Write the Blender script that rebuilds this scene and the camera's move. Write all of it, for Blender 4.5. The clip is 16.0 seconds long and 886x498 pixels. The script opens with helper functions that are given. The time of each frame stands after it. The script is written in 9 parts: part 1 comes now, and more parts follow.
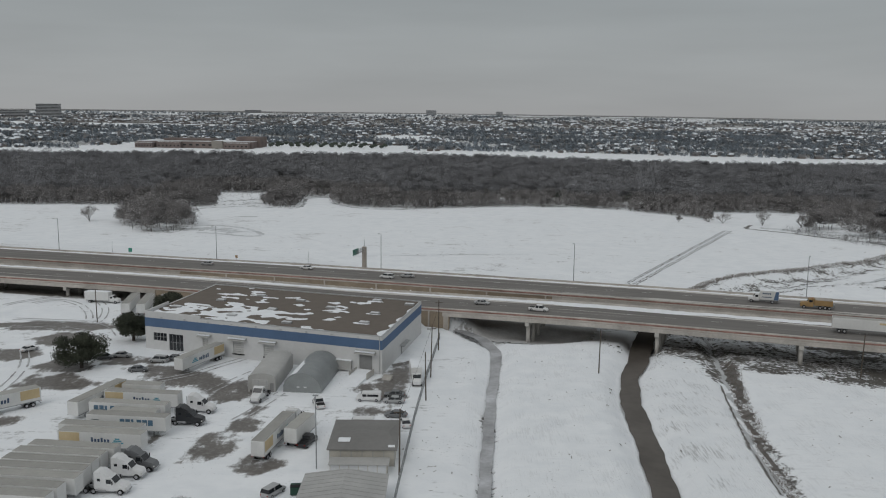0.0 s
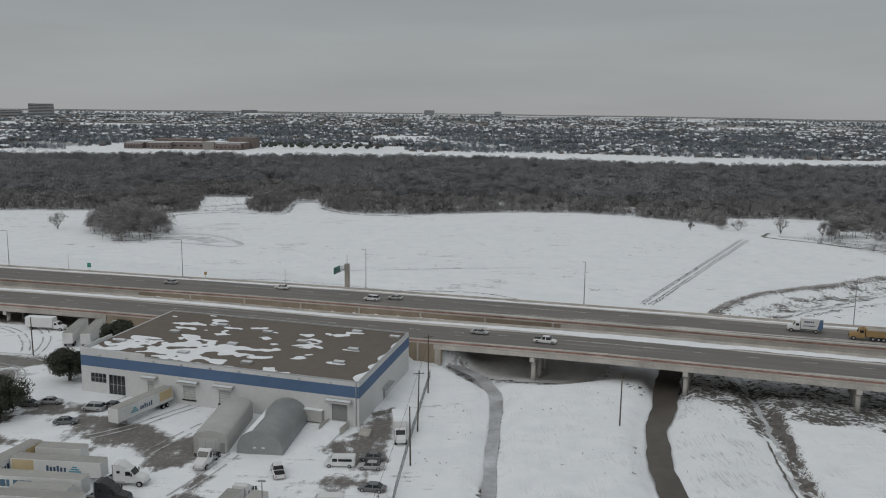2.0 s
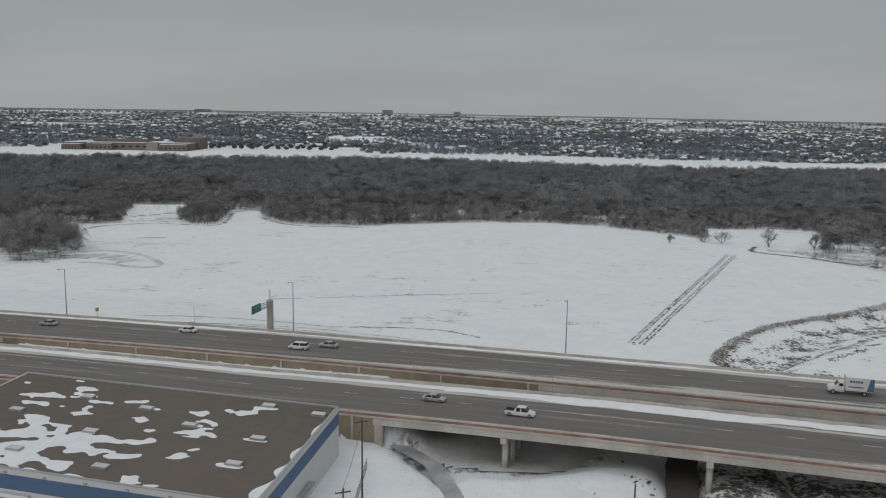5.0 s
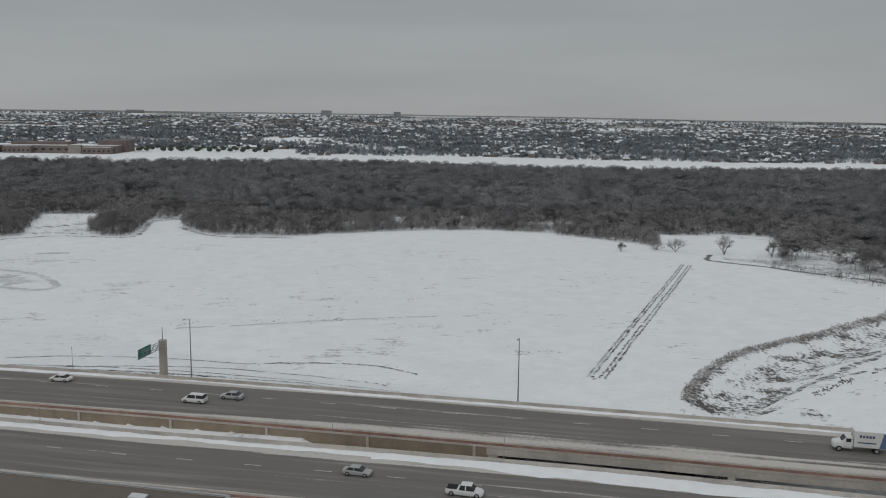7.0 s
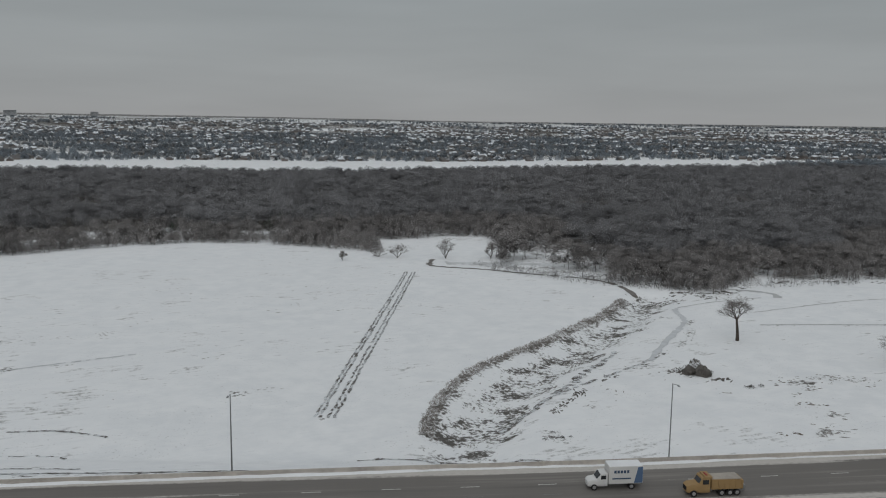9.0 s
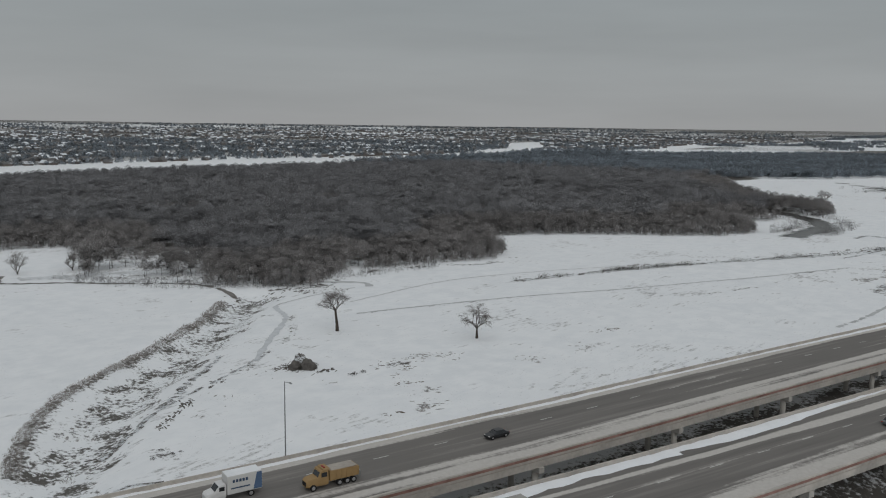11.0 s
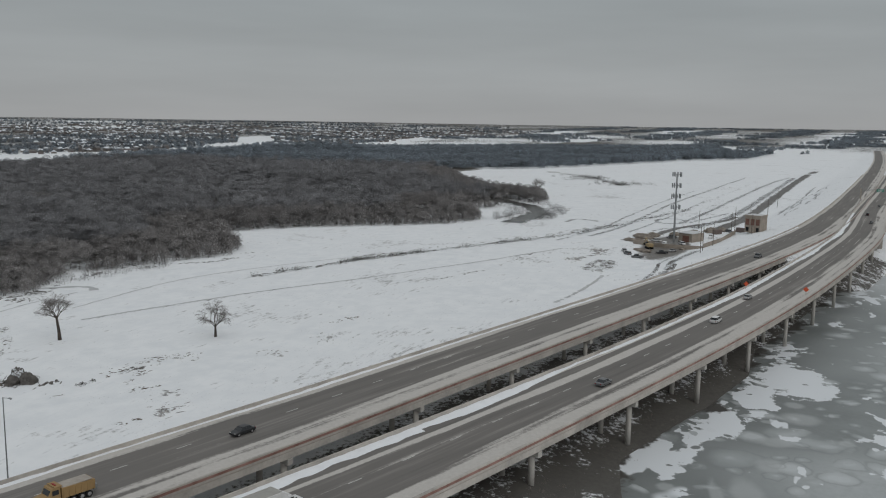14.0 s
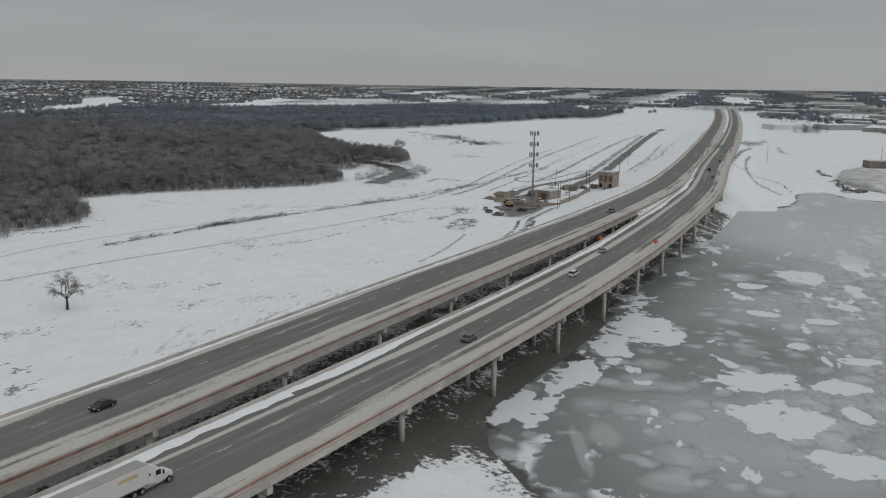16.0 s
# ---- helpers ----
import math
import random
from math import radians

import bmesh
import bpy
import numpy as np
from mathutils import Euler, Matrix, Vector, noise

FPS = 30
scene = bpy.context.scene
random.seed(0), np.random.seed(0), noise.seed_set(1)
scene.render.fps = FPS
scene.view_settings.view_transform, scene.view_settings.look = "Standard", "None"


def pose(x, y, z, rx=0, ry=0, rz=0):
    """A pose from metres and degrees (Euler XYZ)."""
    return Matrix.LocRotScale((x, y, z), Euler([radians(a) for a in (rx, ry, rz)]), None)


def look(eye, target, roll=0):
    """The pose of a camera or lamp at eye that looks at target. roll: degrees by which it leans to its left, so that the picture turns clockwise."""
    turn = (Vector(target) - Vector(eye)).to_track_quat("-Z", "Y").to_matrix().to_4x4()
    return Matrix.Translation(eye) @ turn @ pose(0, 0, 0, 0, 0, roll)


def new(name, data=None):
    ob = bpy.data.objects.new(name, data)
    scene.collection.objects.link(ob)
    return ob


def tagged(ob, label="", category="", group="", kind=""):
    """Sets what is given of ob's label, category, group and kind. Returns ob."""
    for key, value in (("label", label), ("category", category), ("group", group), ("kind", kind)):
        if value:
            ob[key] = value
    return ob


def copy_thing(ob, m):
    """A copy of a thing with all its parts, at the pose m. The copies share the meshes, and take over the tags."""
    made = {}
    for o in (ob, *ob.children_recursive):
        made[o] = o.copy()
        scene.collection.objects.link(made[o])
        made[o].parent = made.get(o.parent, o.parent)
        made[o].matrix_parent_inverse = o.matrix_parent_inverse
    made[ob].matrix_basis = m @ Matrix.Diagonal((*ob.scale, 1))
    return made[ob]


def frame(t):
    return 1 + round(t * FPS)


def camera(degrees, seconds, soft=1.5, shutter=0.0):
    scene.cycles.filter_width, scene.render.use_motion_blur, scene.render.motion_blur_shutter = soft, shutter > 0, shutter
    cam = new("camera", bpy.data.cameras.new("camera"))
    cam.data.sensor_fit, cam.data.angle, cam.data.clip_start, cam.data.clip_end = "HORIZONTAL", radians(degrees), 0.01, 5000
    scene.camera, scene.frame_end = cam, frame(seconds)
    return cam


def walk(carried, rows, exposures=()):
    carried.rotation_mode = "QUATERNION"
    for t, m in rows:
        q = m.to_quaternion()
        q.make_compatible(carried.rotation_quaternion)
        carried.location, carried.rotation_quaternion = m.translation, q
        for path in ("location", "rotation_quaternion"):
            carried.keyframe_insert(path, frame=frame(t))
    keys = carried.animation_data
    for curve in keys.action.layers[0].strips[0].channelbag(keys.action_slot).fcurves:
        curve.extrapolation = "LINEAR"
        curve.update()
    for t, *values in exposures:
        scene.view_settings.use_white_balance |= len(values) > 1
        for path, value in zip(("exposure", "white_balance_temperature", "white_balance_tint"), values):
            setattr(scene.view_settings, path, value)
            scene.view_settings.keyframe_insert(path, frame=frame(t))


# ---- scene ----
cam = camera(53.9, 16.0, soft=1.1)
PATH = [
    (0.0, pose(0.00, 0.00, 62.00, 80.950, -0.601, 0.091)),
    (0.5, pose(0.32, 8.80, 61.97, 80.950, -0.601, 0.091)),
    (1.0, pose(0.80, 17.76, 61.94, 80.950, -0.601, 0.091)),
    (1.5, pose(1.28, 26.72, 61.92, 81.050, -0.600, -0.009)),
    (2.0, pose(1.76, 35.85, 61.89, 80.950, -0.600, -0.009)),
    (2.5, pose(2.24, 44.97, 61.87, 80.950, -0.600, -0.009)),
    (3.0, pose(2.72, 53.93, 61.68, 80.950, -0.600, -0.009)),
    (3.5, pose(3.04, 63.05, 61.66, 80.950, -0.598, -0.109)),
    (4.0, pose(3.52, 72.01, 61.63, 80.950, -0.687, -0.910)),
    (6.5, pose(8.64, 116.02, 61.64, 81.047, -0.726, -5.011)),
    (7.0, pose(9.92, 124.50, 61.77, 81.045, -0.704, -6.511)),
    (7.5, pose(11.68, 132.82, 61.89, 81.137, -0.749, -10.212)),
    (8.0, pose(13.76, 140.33, 62.16, 81.124, -0.791, -14.213)),
    (8.5, pose(16.00, 146.57, 62.41, 81.206, -0.829, -18.614)),
    (9.0, pose(17.60, 151.21, 62.64, 81.270, -0.741, -25.012)),
    (9.5, pose(18.56, 153.93, 62.68, 81.312, -0.636, -33.111)),
    (10.0, pose(19.04, 155.21, 62.54, 81.441, -0.641, -41.110)),
    (12.5, pose(17.44, 154.74, 61.74, 81.494, -0.747, -62.408)),
    (13.0, pose(17.28, 154.74, 61.74, 81.439, -0.720, -66.507)),
    (13.5, pose(17.12, 154.90, 61.90, 81.417, -0.711, -68.106)),
    (14.0, pose(17.12, 154.90, 61.74, 81.403, -0.806, -69.106)),
    (14.5, pose(17.12, 154.90, 61.74, 81.385, -0.799, -70.406)),
    (15.0, pose(16.96, 154.90, 61.74, 81.361, -0.791, -72.105)),
    (15.5, pose(16.64, 155.06, 61.74, 81.327, -0.781, -74.505)),
    (16.0, pose(16.64, 155.06, 61.74, 78.974, -0.768, -78.204)),
]
walk(cam, PATH, [(0.0, 0.0), (3.5, 0.05), (7.0, 0.02), (8.5, -0.05), (9.5, -0.10), (10.2, -0.09), (12.5, 0.0), (15.5, 0.03), (16.0, 0.02)])

# ---------------------------------------------------------------- world and sun
world = bpy.data.worlds.new("overcast_sky")
scene.world = world
world.use_nodes = True
wt = world.node_tree
bg = wt.nodes["Background"]
sky = wt.nodes.new("ShaderNodeTexSky")
sky.sky_type, sky.sun_disc = "NISHITA", False
sky.sun_elevation, sky.sun_rotation = radians(38), radians(200)
sky.air_density, sky.dust_density = 1.0, 4.0
grey = wt.nodes.new("ShaderNodeHueSaturation")
grey.inputs["Saturation"].default_value = 0.25
grey.inputs["Value"].default_value = 0.055
wt.links.new(sky.outputs[0], grey.inputs["Color"])
crd = wt.nodes.new("ShaderNodeTexCoord")
sep = wt.nodes.new("ShaderNodeSeparateXYZ")
wt.links.new(crd.outputs["Generated"], sep.inputs[0])
ramp = wt.nodes.new("ShaderNodeValToRGB")          # overcast dome: brighter overhead
els = ramp.color_ramp.elements
els[0].position, els[0].color = 0.0, (0.362, 0.370, 0.374, 1)
els[1].position, els[1].color = 1.0, (0.55, 0.58, 0.60, 1)
for p_, c_ in ((0.05, (0.360, 0.380, 0.388, 1)), (0.14, (0.298, 0.328, 0.340, 1)), (0.24, (0.305, 0.332, 0.342, 1)), (0.5, (0.44, 0.46, 0.47, 1))):
    e_ = els.new(p_)
    e_.color = c_
wt.links.new(sep.outputs["Z"], ramp.inputs[0])
cl = wt.nodes.new("ShaderNodeTexNoise")
clm = wt.nodes.new("ShaderNodeMapping")
clm.inputs["Scale"].default_value = (1.2, 1.2, 9.0)
wt.links.new(crd.outputs["Generated"], clm.inputs[0])
wt.links.new(clm.outputs[0], cl.inputs["Vector"])
cl.inputs["Scale"].default_value, cl.inputs["Detail"].default_value = 2.2, 5.0
clr = wt.nodes.new("ShaderNodeMapRange")
clr.inputs["From Min"].default_value, clr.inputs["From Max"].default_value = 0.3, 0.7
clr.inputs["To Min"].default_value, clr.inputs["To Max"].default_value = 0.93, 1.07
wt.links.new(cl.outputs[0], clr.inputs[0])
mul = wt.nodes.new("ShaderNodeVectorMath")
mul.operation = "SCALE"
wt.links.new(ramp.outputs[0], mul.inputs[0])
wt.links.new(clr.outputs[0], mul.inputs["Scale"])
mixw = wt.nodes.new("ShaderNodeMix")
mixw.data_type = "RGBA"
mixw.inputs["Factor"].default_value = 0.88            # thick cloud over the clear sky
wt.links.new(grey.outputs[0], mixw.inputs["A"])
wt.links.new(mul.outputs[0], mixw.inputs["B"])
wt.links.new(mixw.outputs["Result"], bg.inputs[0])
bg.inputs[1].default_value = 1.0

sun = bpy.data.lights.new("sun", "SUN")
sun.energy, sun.angle, sun.color = 0.5, radians(35), (1.0, 0.97, 0.93)
new("sun", sun).matrix_world = look((0, 0, 300), (0 + 120, 160, 120))


# ---------------------------------------------------------------- materials
def material(name, colour, rough=0.7, metal=0.0, vary=0.12, scale=1.5, bump=0.0, bscale=20.0, spec=0.3, rand=0.0, tint=None):
    """A surface with two scales of colour change, fine relief, and a change from object to object."""
    m = bpy.data.materials.new(name)
    m.use_nodes = True
    t = m.node_tree
    b = t.nodes["Principled BSDF"]
    b.inputs["Roughness"].default_value, b.inputs["Metallic"].default_value = rough, metal
    b.inputs["Specular IOR Level"].default_value = spec
    geo = t.nodes.new("ShaderNodeTexCoord")
    n1, n2 = t.nodes.new("ShaderNodeTexNoise"), t.nodes.new("ShaderNodeTexNoise")
    n1.inputs["Scale"].default_value, n1.inputs["Detail"].default_value = scale, 4
    n2.inputs["Scale"].default_value, n2.inputs["Detail"].default_value = scale * 9, 3
    for n in (n1, n2):
        t.links.new(geo.outputs["Object"], n.inputs["Vector"])
    add = t.nodes.new("ShaderNodeMath")
    add.operation = "MULTIPLY_ADD"
    add.inputs[1].default_value = 0.45
    t.links.new(n2.outputs[0], add.inputs[0])
    t.links.new(n1.outputs[0], add.inputs[2])
    mr = t.nodes.new("ShaderNodeMapRange")
    mr.inputs["From Min"].default_value, mr.inputs["From Max"].default_value = 0.45, 1.0
    mr.inputs["To Min"].default_value, mr.inputs["To Max"].default_value = 1 - vary, 1 + vary
    t.links.new(add.outputs[0], mr.inputs[0])
    val = mr.outputs[0]
    if rand:
        oi = t.nodes.new("ShaderNodeObjectInfo")
        mo = t.nodes.new("ShaderNodeMapRange")
        mo.inputs["To Min"].default_value, mo.inputs["To Max"].default_value = 1 - rand, 1 + rand
        t.links.new(oi.outputs["Random"], mo.inputs[0])
        mm = t.nodes.new("ShaderNodeMath")
        mm.operation = "MULTIPLY"
        t.links.new(val, mm.inputs[0])
        t.links.new(mo.outputs[0], mm.inputs[1])
        val = mm.outputs[0]
    sc = t.nodes.new("ShaderNodeVectorMath")
    sc.operation = "SCALE"
    sc.inputs[0].default_value = colour
    if tint:
        tm = t.nodes.new("ShaderNodeMix")
        tm.data_type = "RGBA"
        tm.inputs["A"].default_value, tm.inputs["B"].default_value = (*colour, 1), (*tint, 1)
        t.links.new(n1.outputs[0], tm.inputs["Factor"])
        t.links.new(tm.outputs["Result"], sc.inputs[0])
    t.links.new(val, sc.inputs["Scale"])
    t.links.new(sc.outputs[0], b.inputs["Base Color"])
    if bump:
        n3, bp = t.nodes.new("ShaderNodeTexNoise"), t.nodes.new("ShaderNodeBump")
        n3.inputs["Scale"].default_value, n3.inputs["Detail"].default_value = bscale, 4
        t.links.new(geo.outputs["Object"], n3.inputs["Vector"])
        t.links.new(n3.outputs[0], bp.inputs["Height"])
        bp.inputs["Strength"].default_value = bump
        t.links.new(bp.outputs[0], b.inputs["Normal"])
    return m


class Nodes:
    """Short forms for building a node tree."""

    def __init__(self, name):
        self.m = bpy.data.materials.new(name)
        self.m.use_nodes = True
        self.t = self.m.node_tree
        self.b = self.t.nodes["Principled BSDF"]
        self.co = self.t.nodes.new("ShaderNodeTexCoord").outputs["Object"]

    def put(self, value, socket):
        if hasattr(value, "links"):
            self.t.links.new(value, socket)
        else:
            socket.default_value = value

    def noise(self, scale, detail=4, rough=0.5, stretch=None, turn=0.0):
        n = self.t.nodes.new("ShaderNodeTexNoise")
        n.inputs["Scale"].default_value, n.inputs["Detail"].default_value, n.inputs["Roughness"].default_value = scale, detail, rough
        v = self.co
        if stretch:
            mp = self.t.nodes.new("ShaderNodeMapping")
            mp.inputs["Scale"].default_value = stretch
            mp.inputs["Rotation"].default_value = (0, 0, turn)
            self.t.links.new(v, mp.inputs[0])
            v = mp.outputs[0]
        self.t.links.new(v, n.inputs["Vector"])
        return n.outputs[0]

    def math(self, op, a, b=0.0, c=0.0):
        n = self.t.nodes.new("ShaderNodeMath")
        n.operation = op
        for v, s in zip((a, b, c), n.inputs):
            self.put(v, s)
        return n.outputs[0]

    def step(self, v, lo, hi, a=0.0, b=1.0):
        n = self.t.nodes.new("ShaderNodeMapRange")
        n.interpolation_type = "SMOOTHSTEP"
        self.put(v, n.inputs[0])
        for s, w in zip(("From Min", "From Max", "To Min", "To Max"), (lo, hi, a, b)):
            n.inputs[s].default_value = w
        return n.outputs[0]

    def mix(self, f, a, b):
        n = self.t.nodes.new("ShaderNodeMix")
        n.data_type = "RGBA"
        for v, s in zip((f, a, b), ("Factor", "A", "B")):
            if isinstance(v, tuple):
                v = (*v, 1)
            self.put(v, n.inputs[s])
        return n.outputs["Result"]

    def attr(self, name):
        n = self.t.nodes.new("ShaderNodeAttribute")
        n.attribute_name = name
        return n.outputs["Fac"]

    def bump(self, h, strength, distance=1.0):
        n = self.t.nodes.new("ShaderNodeBump")
        n.inputs["Strength"].default_value, n.inputs["Distance"].default_value = strength, distance
        self.t.links.new(h, n.inputs["Height"])
        self.t.links.new(n.outputs[0], self.b.inputs["Normal"])

    def done(self, colour, rough):
        self.put(colour, self.b.inputs["Base Color"])
        self.put(rough, self.b.inputs["Roughness"])
        return self.m


def ground_material():
    """Snow that thins out to dead grass, brush and slush."""
    k = Nodes("snowy_ground")
    k.b.inputs["Specular IOR Level"].default_value = 0.15
    bare, wet, stub = k.attr("bare"), k.attr("wet"), k.attr("stub")
    fine, mid, big = k.noise(0.9, 5, 0.65), k.noise(0.16, 5, 0.6), k.noise(0.022, 4, 0.55)
    streak = k.noise(0.5, 4, 0.6, (0.35, 1.6, 1.0), 0.32)
    grain = k.math("MULTIPLY_ADD", fine, 0.55, k.math("MULTIPLY", mid, 0.45))
    # loose stubble where the snow has blown thin
    thin = k.step(k.math("MULTIPLY_ADD", big, 0.6, k.math("MULTIPLY", k.math("MULTIPLY", streak, mid), 0.9)), 0.60, 0.70)
    thin = k.math("MULTIPLY", thin, k.step(stub, 0.02, 0.25, 1.0, 0.1))
    f1 = k.step(k.math("ADD", k.math("MULTIPLY", bare, 1.0), k.math("MULTIPLY_ADD", grain, 1.7, -0.85)), 0.42, 0.58)
    f1 = k.math("MULTIPLY", f1, k.step(bare, 0.02, 0.12))
    f = k.math("MAXIMUM", f1, k.math("MULTIPLY", thin, k.step(fine, 0.42, 0.6, 0.05, 0.55)))
    dots = k.math("MULTIPLY", k.step(k.noise(1.7, 3, 0.6), 0.64, 0.70), k.step(k.noise(0.06, 3), 0.44, 0.62))
    f = k.math("MAXIMUM", f, k.math("MULTIPLY", dots, 0.42))
    # stubble that pokes through in rows down the banks
    rows = k.noise(1.5, 4, 0.7, (2.2, 0.16, 1.0), 0.16)
    specks = k.step(k.math("MULTIPLY_ADD", rows, 0.7, k.math("MULTIPLY", k.noise(0.12, 3, 0.6), 0.45)), 0.60, 0.72)
    f = k.math("MAXIMUM", f, k.math("MULTIPLY", k.math("MULTIPLY", specks, stub), 0.55))
    snow = k.mix(k.step(mid, 0.3, 0.7), (0.775, 0.797, 0.820), (0.862, 0.878, 0.893))
    snow = k.mix(k.step(big, 0.35, 0.65, 0.0, 0.6), snow, (0.84, 0.857, 0.875))
    snow = k.mix(k.step(streak, 0.5, 0.72, 0.0, 0.22), snow, (0.72, 0.75, 0.79))
    soil = k.mix(fine, (0.058, 0.055, 0.051), (0.165, 0.155, 0.141))
    soil = k.mix(k.step(big, 0.4, 0.6, 0, 0.4), soil, (0.10, 0.095, 0.088))
    col = k.mix(f, snow, soil)
    slush = k.mix(mid, (0.095, 0.086, 0.078), (0.21, 0.195, 0.18))
    slush = k.mix(k.step(fine, 0.45, 0.75, 0.0, 0.5), slush, (0.34, 0.33, 0.32))
    drag = k.noise(0.22, 5, 0.65, (1.0, 1.15, 1.0), -0.6)
    swirl = k.noise(0.42, 5, 0.65, (1.5, 0.5, 1.0), 0.25)
    mess = k.math("MULTIPLY_ADD", drag, 0.5, k.math("MULTIPLY_ADD", swirl, 0.5, k.math("MULTIPLY", fine, 0.25)))
    g = k.step(k.math("ADD", wet, k.math("MULTIPLY_ADD", mess, 1.5, -0.94)), 0.36, 0.64)
    g = k.math("MULTIPLY", g, k.step(wet, 0.02, 0.1))
    col = k.mix(g, col, slush)
    k.bump(k.math("ADD", k.math("MULTIPLY", mid, 0.9), k.math("MULTIPLY_ADD", fine, 0.2, k.math("ADD", k.math("MULTIPLY", f, 0.35), k.math("MULTIPLY", k.math("MULTIPLY", rows, stub), 1.1)))), 0.34, 0.8)
    return k.done(col, k.math("SUBTRACT", 0.75, k.math("MULTIPLY", g, 0.35)))


def road_material(name, dirty):
    """Grey salted asphalt with darker wheel tracks along the lanes and snow dust beside them."""
    k = Nodes(name)
    k.b.inputs["Specular IOR Level"].default_value = 0.25
    across, along = k.attr("across"), k.attr("along")
    cmb = k.t.nodes.new("ShaderNodeCombineXYZ")
    k.t.links.new(across, cmb.inputs[0])
    k.t.links.new(k.math("MULTIPLY", along, 0.03), cmb.inputs[1])
    lane = k.t.nodes.new("ShaderNodeTexNoise")
    lane.inputs["Scale"].default_value, lane.inputs["Detail"].default_value, lane.inputs["Roughness"].default_value = 0.55, 5, 0.6
    k.t.links.new(cmb.outputs[0], lane.inputs["Vector"])
    streak = lane.outputs[0]
    fine, mid = k.noise(1.4, 5, 0.65), k.noise(0.07, 4)
    base = k.mix(mid, (0.150, 0.140, 0.130), (0.21, 0.196, 0.183))
    base = k.mix(k.math("MULTIPLY", fine, 0.6), base, (0.15, 0.144, 0.137))
    base = k.mix(k.step(streak, 0.50, 0.72, 0.0, 0.5), base, (0.33, 0.31, 0.29))
    base = k.mix(k.step(streak, 0.46, 0.30, 0.0, 0.45), base, (0.105, 0.10, 0.095))
    wob = k.math("MULTIPLY_ADD", streak, 3.2, k.math("MULTIPLY", fine, 0.8))
    edge = k.attr("slush")
    patch = k.noise(0.05, 4, 0.6)
    f = k.step(k.math("ADD", k.math("MULTIPLY_ADD", patch, 0.5, -0.25), k.math("ADD", edge, k.math("MULTIPLY_ADD", wob, 0.34, -0.68))), 0.35, 0.6)
    col = k.mix(k.math("MULTIPLY", f, 0.9), base, k.mix(fine, (0.46, 0.435, 0.405), (0.66, 0.635, 0.605)) if dirty else (0.74, 0.76, 0.79))
    k.bump(k.math("MULTIPLY_ADD", f, 1.0, k.math("MULTIPLY", fine, 0.3)), 0.4, 0.15)
    return k.done(col, 0.75)


